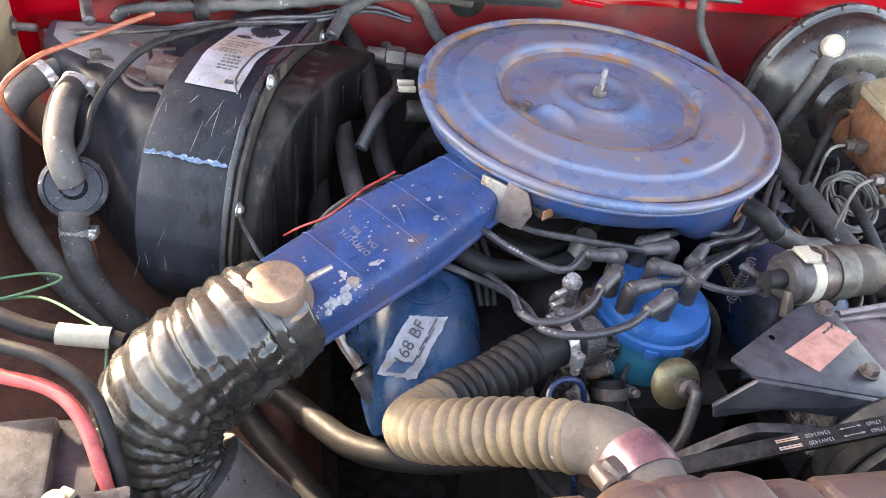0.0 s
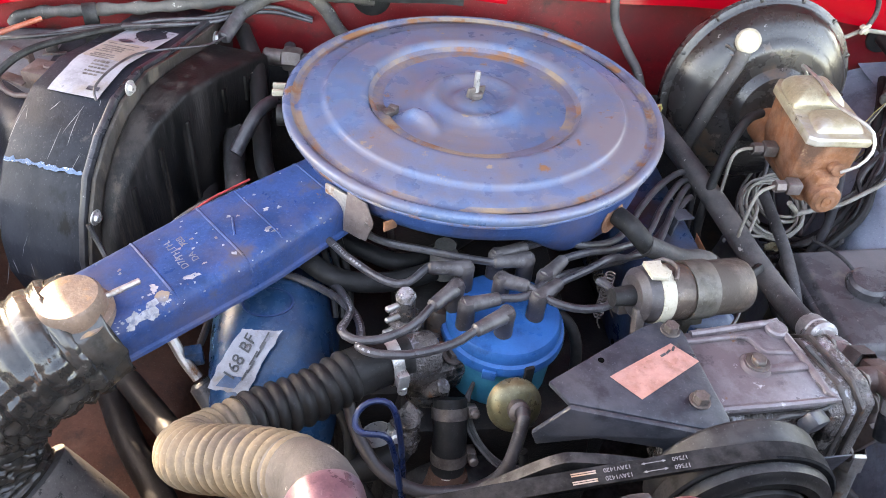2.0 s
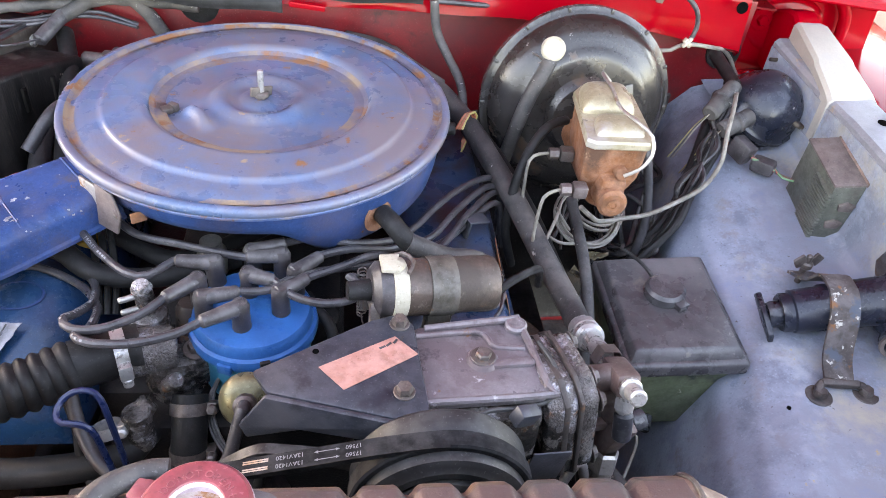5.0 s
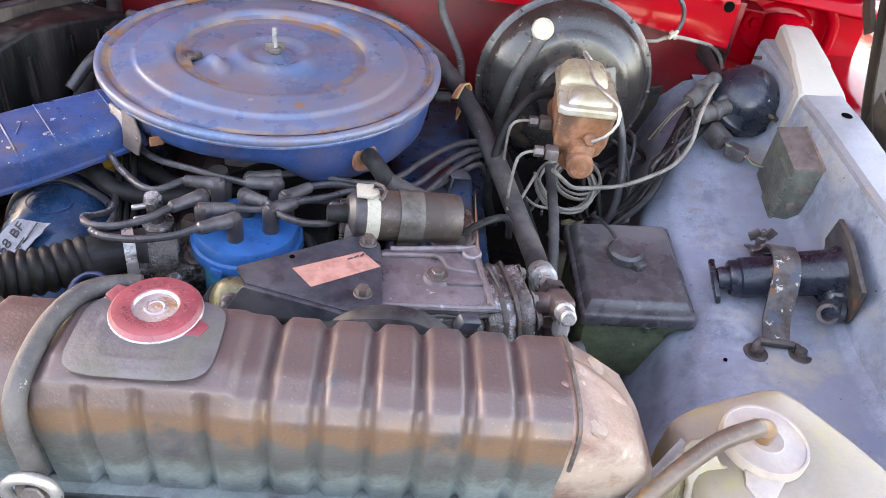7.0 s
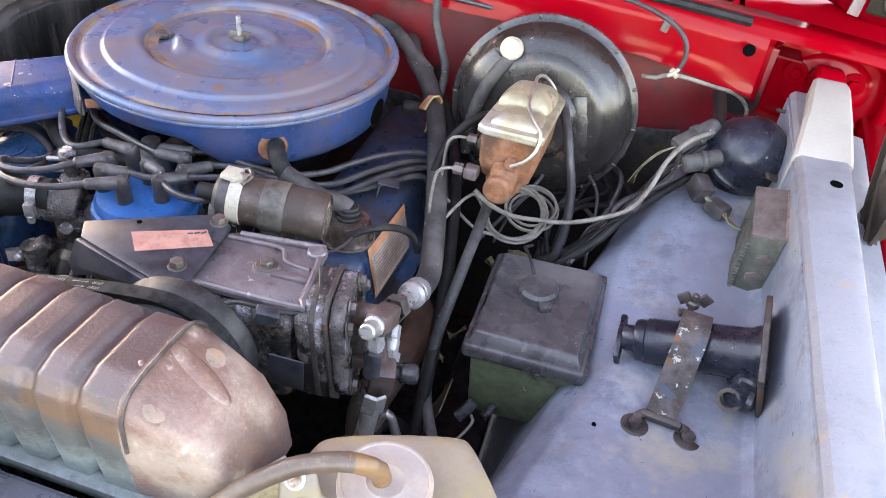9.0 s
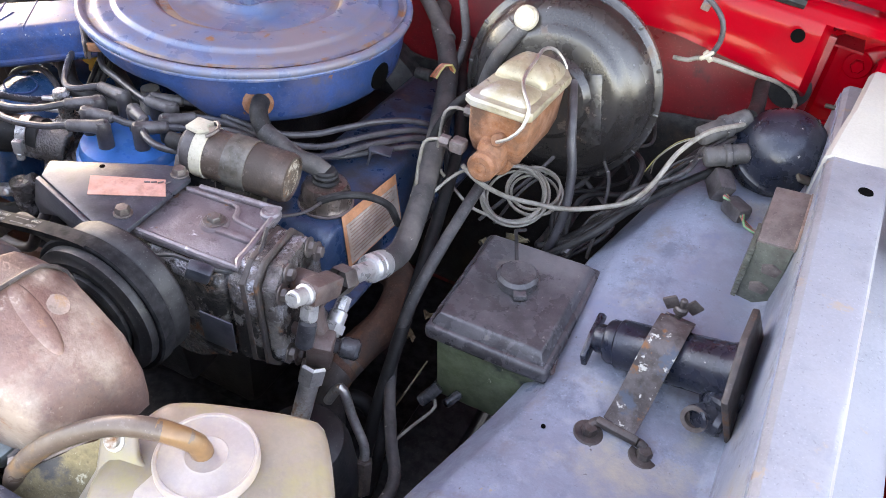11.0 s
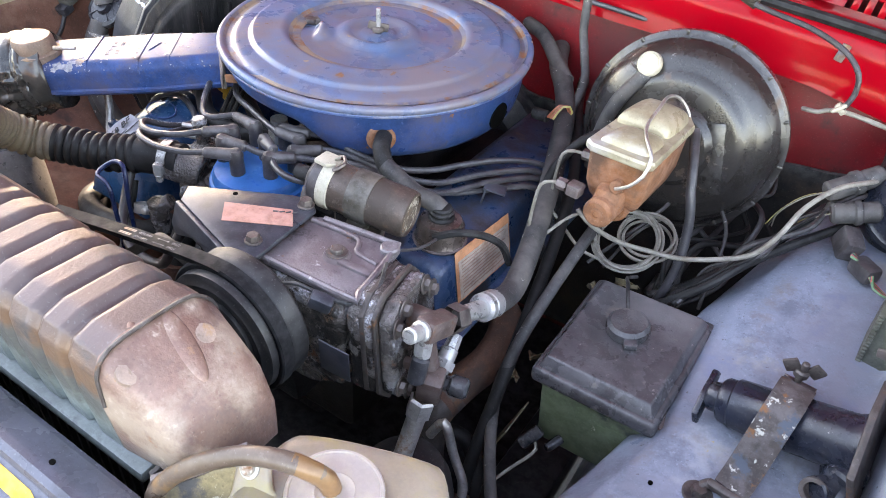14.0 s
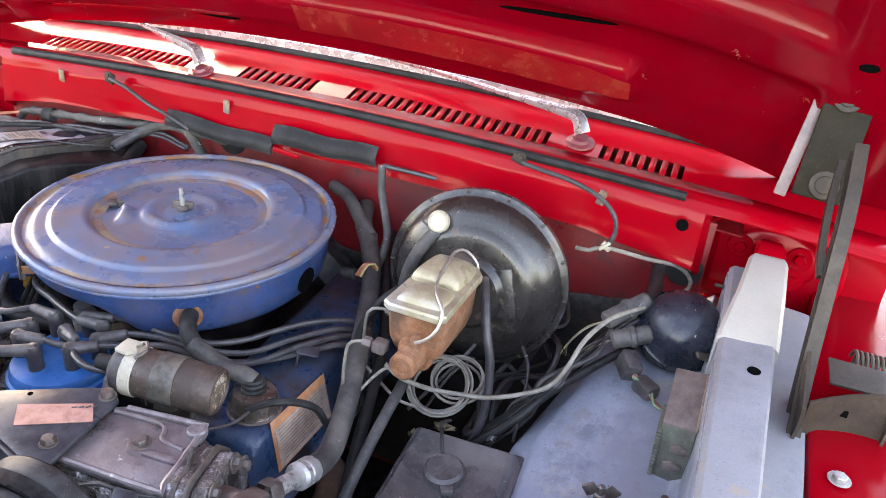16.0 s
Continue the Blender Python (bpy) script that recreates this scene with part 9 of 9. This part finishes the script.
part("hook", join(box(0.044, 0.008, 0.012, pose(0.664, -0.302, 0.927, 20, 0, -6), 0.002), tube([(0.645, -0.300, 0.927), (0.640, -0.303, 0.924), (0.638, -0.310, 0.919)], 0.005, 10), tube([(0.686, -0.304, 0.926), (0.693, -0.304, 0.924), (0.697, -0.309, 0.918)], 0.005, 10)), "dark_rust", hold)
for p in ((0.639, -0.310, 0.914), (0.696, -0.310, 0.915)):
    part("bolt", join(hexbolt(p, (0, 0, 1), 0.008, 0.012, False), cyl(0.0155, 0.004, pose(*p), 24, 0.001)), "dark_rust", hold)
part("stud", rod((0.681, -0.146, 0.935), (0.680, -0.148, 0.990), 0.004), "bolt", hold)
part("wing_nut", join(cyl(0.008, 0.010, pose(0.680, -0.148, 0.970), 14), *[box(0.016, 0.004, 0.016, pose(0.680 + s * 0.012, -0.148 + s * 0.002, 0.982, 0, s * 35, 10), 0.0018) for s in (-1, 1)]), "bolt", hold)
for hx, hy in ((0.596, -0.325), (0.640, 0.108), (0.705, -0.165)):
    single("drilled_hole", cyl(0.0025, 0.002, pose(hx, hy, 0.9135 + 0.17 * max(0, hy + 0.31), 9 if hy > -0.3 else 0, 0, 0), 14, 0.0002), "void", "dark hole in the inner fender", "hole", kind="structure")
single("drilled_hole", lathe([(0, 0), (1, 0), (1, 0.002), (0, 0.002)], 18, pose(0.742, -0.398, 0.9165) @ pose(0, 0, 0, 0, 0, -40) @ Matrix.Diagonal((0.012, 0.005, 1, 1))), "void", "dark slot in the inner fender", "hole", kind="structure")

# hood hinge
hinge = thing("hood_hinge", "dusty steel hood hinge with long arms", "hinge", (0.87, 0.0, 1.1))
part("hood_plate", box(0.062, 0.006, 0.160, pose(0.853, 0.258, 1.312, -20, 6, 4), 0.012, 4), "hinge_plate", hinge, "oily brown plate bolted to the hood")
part("hood_flange", box(0.016, 0.004, 0.190, pose(0.817, 0.268, 1.320, -20, 10, 4), 0.001), "flange_pale", hinge, "hood flange with sunlight painted into its pale tone")
for dz in (-0.06, 0.055):
    part("bolt", lathe([(0.019, 0), (0.018, 0.0012), (0.012, 0.002), (0.011, 0.004), (0, 0.0045)], 24, at_axis(Vector((0.853, 0.256 + 0.34 * dz - 0.004, 1.315 + 0.94 * dz)), (0, -0.94, 0.34))), "strut", hinge)
part("arm", sweep(curve_points([(0.872, 0.200, 1.325), (0.873, 0.140, 1.262), (0.873, 0.090, 1.175), (0.872, 0.035, 1.090), (0.869, -0.032, 1.030)], 0.012), [(-0.008, -0.013), (0.008, -0.013), (0.008, -0.010), (-0.004, -0.010), (-0.004, 0.010), (0.008, 0.010), (0.008, 0.013), (-0.008, 0.013)]), "strut", hinge)
part("arm", sweep(curve_points([(0.860, 0.210, 1.300), (0.858, 0.175, 1.252), (0.861, 0.140, 1.205), (0.866, 0.120, 1.180)], 0.012), [(-0.004, -0.010), (0.004, -0.010), (0.004, 0.010), (-0.004, 0.010)]), "strut", hinge)
part("foot", grid(lambda u, v: (0.868 + 0.003 * math.sin(v * 3), -0.035 + 0.075 * u - 0.012 * v, 1.028 + 0.070 * v + 0.030 * u * v), 8, 8, 0.004), "strut", hinge)
part("pivot_bracket", join(grid(lambda u, v: (0.874 + 0.105 * u, -0.020 + 0.030 * u + 0.012 * math.sin(u * 3), 1.040 + 0.052 * v + 0.020 * u * v), 10, 6, 0.003), grid(lambda u, v: (0.900 + 0.070 * u, 0.030 + 0.050 * v, 1.092 + 0.004 * v), 6, 6, 0.003), grid(lambda u, v: (0.968, 0.000 + 0.08 * u, 1.045 + 0.050 * v), 6, 4, 0.003)), "strut", hinge)
part("slot", prism([(-0.010, -0.004), (0.010, -0.004), (0.010, 0.004), (-0.010, 0.004)], 0.002, at_axis((0.912, 0.0015, 1.074), (0, -1, 0.2)), 0), "void", hinge, "dark slot")
part("spring", tube([(0.935 + 0.0022 * i / 3.0, 0.115 + 0.017 * math.cos(i * 0.785), 1.075 + 0.017 * math.sin(i * 0.785)) for i in range(60)], 0.0022, 6, 0.006), "strut", hinge, "coiled hinge spring")
single("fender_bolt", hexbolt((0.914, -0.088, 1.050), (0, 0, 1), 0.008, 0.007), "steel", "steel bolt on the red fender", "bolt")

# wipers
for pts in ([(-0.188, 0.302, 1.226), (-0.200, 0.304, 1.246), (-0.228, 0.312, 1.252), (-0.310, 0.340, 1.256), (-0.42, 0.385, 1.258), (-0.58, 0.430, 1.260)], [(0.510, 0.340, 1.226), (0.498, 0.346, 1.248), (0.470, 0.354, 1.252), (0.410, 0.362, 1.256), (0.350, 0.376, 1.257), (0.20, 0.415, 1.262), (0.02, 0.436, 1.270)]):
    w = thing("wiper_arm", "silver windscreen wiper arm on the cowl", "wiper", pts[0], "wipers")
    p = Vector(pts[0])
    part("pivot", lathe([(0.024, 0), (0.023, 0.003), (0.016, 0.005), (0.014, 0.010), (0, 0.012)], 24, at_axis((p.x, p.y, cowl_point(p.x, p.y, cowl_top_z(p.y))[2] - 0.001), (0, -0.2, 1))), "cap_red", w, "red painted pivot base")
    part("arm", sweep(curve_points(pts, 0.008), [(-0.009, -0.006), (0.009, -0.006), (0.0095, 0.003), (0.006, 0.0075), (-0.006, 0.0075), (-0.0095, 0.003)], lambda s, l: 1.25 - 0.75 * min(1.0, s / 0.16)), "silver", w, angle=0.9)

# exhaust manifold and lower engine on the driver's side
man = thing("exhaust_manifold", "rusty exhaust manifold beside the engine", "exhaust manifold", (0.36, -0.15, 0.8))
part("log", tube([(0.327, -0.288, 0.798), (0.336, -0.249, 0.810), (0.347, -0.206, 0.820), (0.345, -0.165, 0.834), (0.325, -0.135, 0.838), (0.28, -0.115, 0.835)], 0.024, 18), "manifold_rust", man)
part("outlet", tube([(0.332, -0.268, 0.806), (0.325, -0.296, 0.790), (0.326, -0.312, 0.755), (0.33, -0.315, 0.66)], 0.024, 18), "dark_rust", man)
part("heat_shield", grid(lambda u, v: (0.385 + 0.03 * u, -0.27 + 0.06 * v, 0.70 + 0.09 * u + 0.003 * noise.noise((u * 6, v * 6, 1))), 8, 8, 0.002), "tan_dirt", man, "dusty perforated shield")
gear = thing("steering_pump", "black grimy steering pump with hydraulic lines", "steering pump", (0.36, -0.40, 0.75))
part("body", lathe([(0, -0.10), (0.050, -0.10), (0.056, -0.05), (0.056, 0.02), (0.050, 0.045), (0.036, 0.055), (0.018, 0.058), (0.014, 0.075), (0, 0.076)], 32, pose(0.356, -0.398, 0.765, 8, -6, 0)), "dark_metal", gear)
part("line", tube([(0.350, -0.345, 0.815), (0.360, -0.340, 0.838), (0.368, -0.339, 0.838), (0.382, -0.341, 0.80), (0.404, -0.350, 0.77), (0.409, -0.359, 0.745)], 0.006, 12), "steel", gear, "steel hydraulic line")
part("nut", rod((0.409, -0.357, 0.755), (0.416, -0.374, 0.712), 0.011, 6, 0.002), "bolt", gear)
single("power_steering_hose", tube([(0.325, -0.330, 0.77), (0.345, -0.292, 0.760), (0.368, -0.282, 0.748), (0.391, -0.293, 0.725), (0.402, -0.318, 0.695), (0.400, -0.35, 0.62)], 0.011, 14), "rubber", "black power steering hose", "hose")
single("drain_hose", tube([(0.398, -0.03, 0.985), (0.397, -0.13, 0.958), (0.393, -0.200, 0.920), (0.388, -0.230, 0.878), (0.387, -0.256, 0.832), (0.406, -0.295, 0.800), (0.435, -0.340, 0.782), (0.455, -0.367, 0.772), (0.459, -0.395, 0.764), (0.447, -0.438, 0.760), (0.432, -0.491, 0.756), (0.42, -0.55, 0.74)], 0.0075, 14), "rubber_dusty", "long black hose between engine and fender", "hose")
single("return_hose", tube([(0.37, -0.46, 0.68), (0.40, -0.415, 0.700), (0.430, -0.392, 0.708), (0.452, -0.402, 0.708), (0.455, -0.435, 0.700), (0.435, -0.475, 0.69), (0.40, -0.52, 0.68)], 0.015, 16), "rubber_dusty", "thick looped hose low beside the radiator", "hose")
wire("harness_wire", [(0.44, -0.262, 0.80), (0.46, -0.28, 0.805), (0.445, -0.31, 0.79), (0.43, -0.33, 0.77)], 0.002, "wire_beige", "thin beige wire below the reservoir")

# valve cover stickers and small brackets
vq = [Vector((0.2800, -0.212, 0.9720)), Vector((0.2852, -0.090, 0.9660)), Vector((0.2985, -0.090, 0.8960)), Vector((0.2980, -0.222, 0.9070))]
vn = (vq[1] - vq[0]).cross(vq[3] - vq[0]).normalized()
vn = vn if vn.x > 0 else -vn


def on_label(u0, u1, v0, v1, lift):
    def at(u, v):
        return vq[0].lerp(vq[1], u).lerp(vq[3].lerp(vq[2], u), v) + vn * lift
    return slab([at(u0, v0), at(u1, v0), at(u1, v1), at(u0, v1)], 0.0005)


vs = part("sticker", on_label(0, 1, 0, 1, 0.003), "paper_orange", cover_r, "stained orange and white sticker")
part("sticker_face", on_label(0.05, 0.98, 0.20, 0.97, 0.0034), "paper_brown", vs)
for i in range(10):
    part("print_bar", on_label(0.10, 0.90 - 0.09 * (i % 3), 0.25 + 0.068 * i, 0.264 + 0.068 * i, 0.0038), "ink_red", vs)
part("bracket", join(box(0.03, 0.02, 0.003, pose(0.262, -0.085, 0.992, 0, 10, 20), 0.001), box(0.003, 0.02, 0.024, pose(0.249, -0.089, 0.981, 0, 10, 20), 0.001)), "plate_dark", cover_r)


for word, a0, step, turn in (("DO", 148, -13, -90), ("NOT", 118, -13, -90), ("OPEN", 75, -13, -90), ("HOT", 15, -13, -90), ("OPEN", 196, 13, 90), ("SLOWLY", 253, 12, 90)):
    for i, ch in enumerate(word):
        a = a0 + step * i
        text_on(ch, 0.0066, CAPM @ pose(0, 0, 0.0096, 0, 0, a + turn) @ pose(0, 0.0212 if turn < 0 else -0.0212, 0), "cap_print", rcap, "letter")


for ch, m, owner in lettering:
    text_on(ch, 0.0046, m, "ink_white", owner, "letter", 0.0002)


LS = thing("torn_label", "torn white sticker with black print on the valve cover", "sticker", (-0.25, -0.27, 0.95))
lc = [Vector((-0.258, -0.248, 0.9800)), Vector((-0.214, -0.252, 0.9800)), Vector((-0.250, -0.298, 0.9330)), Vector((-0.294, -0.288, 0.9330))]


def on_torn(u, v, lift=0.004):
    """A place on the torn sticker, which bends over the cover's front edge."""
    p = lc[0].lerp(lc[1], u).lerp(lc[3].lerp(lc[2], u), v)
    n = Vector((-0.30, -0.62, 0.72)).normalized()
    return p + n * (lift + 0.010 * math.sin(math.pi * v) * 0.6)


def torn(u, v):
    u = 0.04 + 0.92 * u + 0.05 * noise.noise((v * 7, u * 3, 3))
    v = 0.02 + 0.96 * v + 0.05 * noise.noise((u * 7, v * 3, 8))
    return on_torn(u, v)


part("paper", grid(torn, 10, 16, 0.0005), "paper_white", LS)
part("torn_patch", grid(lambda u, v: on_torn(0.30 + 0.42 * u - 0.1 * v, 0.74 + 0.18 * v, 0.0048), 3, 3, 0.0004), "blue_engine", LS, "bare blue torn patch")
lx = (lc[0] - lc[3]).normalized()
ln = Vector((-0.30, -0.62, 0.72)).normalized()
ly = ln.cross(lx)
def torn_text(body, size, u, v):
    m = Matrix((lx, ly, ln)).transposed().to_4x4()
    m.translation = on_torn(u, v, 0.0056)
    text_on(body, size, m, "ink", LS)


torn_text("168 BF", 0.018, 0.42, 0.45)
for k in range(5):
    part("print_bar", box(0.020 - 0.002 * k, 0.0016, 0.0004, Matrix.Translation(on_torn(0.72 + 0.05 * (k % 2), 0.18 + 0.13 * k, 0.0058)) @ Matrix((lx, ly, ln)).transposed().to_4x4(), 0), "ink", LS)
bx = (Vector((0.125, -0.470, 1.0600)) - Vector((0.021, -0.470, 1.036))).normalized()
bn = Vector((0, 0, 1)) - bx * bx.z
bn.normalize()
bm_text = Matrix((-bx, bx.cross(bn) * 1.0, bn)).transposed().to_4x4()
bm_text = Matrix((-bx, bn.cross(-bx), bn)).transposed().to_4x4()
bm_text.translation = Vector((0.073, -0.470, 1.0520))
for v in (-0.0035, 0.0035):
    text_on("17560", 0.0052, bm_text @ pose(-0.036, v, 0), "ink_white", belt)
    text_on("13AV1420", 0.0052, bm_text @ pose(0.014, v, 0), "ink_white", belt)
    part("print_arrow", prism([(-0.012, 0), (-0.009, 0.0012), (-0.009, 0.0003), (0.005, 0.0003), (0.005, 0.0012), (0.008, 0), (0.005, -0.0012), (0.005, -0.0003), (-0.009, -0.0003), (-0.009, -0.0012)], 0.0003, bm_text @ pose(-0.013, v, 0), 0), "ink_white", belt)
    for k in range(2):
        part("print_bar", box(0.020, 0.0011, 0.0003, bm_text @ pose(0.041, v + 0.0018 * (k - 0.5), 0.0002), 0), "paper_brown", belt)


# dry flakes caught low between the engine and the inner fender
rng = random.Random(4)
for fx, fy, fz in ((0.389, -0.224, 0.842), (0.425, -0.07, 0.885), (0.452, -0.035, 0.892), (0.405, -0.18, 0.850)):
    a = rng.uniform(0, 3)
    fm = pose(fx, fy, fz, rng.uniform(-30, 30), rng.uniform(-30, 30), a * 57)
    w, l = rng.uniform(0.016, 0.026), rng.uniform(0.03, 0.05)
    single("dry_leaf", grid(lambda u, v: fm @ Vector(((u - 0.5) * w * math.sin(math.pi * (0.1 + 0.8 * v)) * (1 + 0.4 * noise.noise((u * 4, v * 6, a))), (v - 0.5) * l, 0.006 * math.sin(u * 4 + v * 3) + 0.003 * noise.noise((u * 8, v * 8, a)))), 6, 8, 0.0006), "tan_dirt", "dry tan leaf caught beside the engine", "leaf", "dry leaves")


# dark plumbing behind the snorkel, between heater case and air cleaner
for pts, r, mat, label in (
    ([(-0.30, 0.25, 1.06), (-0.275, 0.17, 1.045), (-0.265, 0.09, 1.01), (-0.255, 0.02, 0.975), (-0.22, -0.04, 0.955)], 0.012, "rubber", "thick black hose behind the snorkel"),
    ([(-0.33, 0.24, 1.00), (-0.31, 0.14, 0.985), (-0.30, 0.05, 0.955), (-0.285, -0.04, 0.93), (-0.28, -0.10, 0.90)], 0.014, "rubber_dusty", "thick dusty hose behind the snorkel"),
    ([(-0.235, 0.26, 1.03), (-0.225, 0.18, 1.02), (-0.24, 0.10, 1.04), (-0.262, 0.055, 1.045), (-0.290, 0.015, 1.01)], 0.0085, "wire_grey", "grey pipe behind the snorkel"),
    ([(-0.36, 0.22, 0.95), (-0.345, 0.10, 0.93), (-0.34, 0.0, 0.90), (-0.34, -0.09, 0.86)], 0.017, "rubber", "black heater return hose low behind the engine"),
):
    single("engine_hose", tube(pts, r, 16), mat, label, "hose", "hoses behind the snorkel")
trans = thing("bell_housing", "grimy dark bell housing behind the engine", "bell housing", (0, 0.26, 0.8))
part("shell", lathe([(0, -0.04), (0.17, -0.04), (0.20, -0.01), (0.20, 0.03), (0, 0.03)], 36, at_axis((0, 0.25, 0.78), (0, 1, 0))), "dark_metal", trans)
fit = thing("heater_fitting", "greasy brass elbow fitting beside the heater case", "fitting", (-0.27, 0.21, 1.08))
part("nut", lathe([(0.016, 0), (0.017, 0.003), (0.017, 0.022), (0.015, 0.026), (0, 0.026)], 6, at_axis((-0.240, 0.205, 1.040), (1, -0.2, 0))), "bolt", fit)
part("barb", rod((-0.215, 0.200, 1.040), (-0.180, 0.193, 1.038), 0.011, 18, 0.003), "rubber_dusty", fit)
part("stem", rod((-0.268, 0.211, 1.040), (-0.240, 0.205, 1.040), 0.012, 18, 0.002), "bolt", fit)


# scuffs on the heater cover, a strap on the harness, studs on the passenger-side rail
rng = random.Random(23)
for i in range(26):
    a, z = 0.190 + rng.uniform(-0.010, 0.010), rng.uniform(1.005, 1.050)
    l = rng.uniform(0.002, 0.010)
    part("scuff_mark", box(0.0012, l, 0.0004, heater_m(0.0504 + 0.201 * a) @ pose(a, z, 0, 0, 11.4, rng.uniform(-25, 25)), 0), "plate_brown" if i % 3 else "cream", cover, "pale scuff mark" if i == 0 else "")
strap = thing("harness_strap", "black rubber strap round the wiring harness", "strap", (-0.47, 0.11, 1.13))
part("loop", lathe([(0.0135, -0.009), (0.0150, -0.009), (0.0150, 0.009), (0.0135, 0.009)], 20, at_axis((-0.494, 0.227, 1.087), (0.95, 0.25, 0))), "rubber", strap)
part("tail", box(0.018, 0.002, 0.034, pose(-0.494, 0.211, 1.060, -12, 0, 14), 0.0008), "rubber", strap)
for sy, sz in ((0.282, 1.026), (0.270, 0.968)):
    single("rail_stud", join(hexbolt((-0.754, sy, sz), (1, 0, 0), 0.009, 0.007), rod((-0.752, sy, sz), (-0.722, sy - 0.002, sz), 0.0060, 12)), "bracket_brown", "brown stud on the tan fender rail", "bolt")

# return spring beside the coil
spring = thing("return_spring", "thin dark steel coil spring hanging beside the ignition coil", "spring", (0.165, -0.215, 1.0))
SA, SB = Vector((0.125, -0.140, 0.998)), Vector((0.136, -0.221, 0.973))
sx = (SB - SA).cross(Vector((0, 1, 0.2))).normalized()
sy = (SB - SA).cross(sx).normalized()
part("winding", tube([SA.lerp(SB, i / 220) + sx * (0.0058 * math.cos(2 * math.pi * i / 10)) + sy * (0.0058 * math.sin(2 * math.pi * i / 10)) for i in range(221)], 0.0009, 6, 0.002), "strut", spring)
part("hook", tube([SB + sx * 0.0058, SB + (SB - SA) * 0.06, SB + (SB - SA) * 0.16], 0.0010, 6, 0.002), "strut", spring)
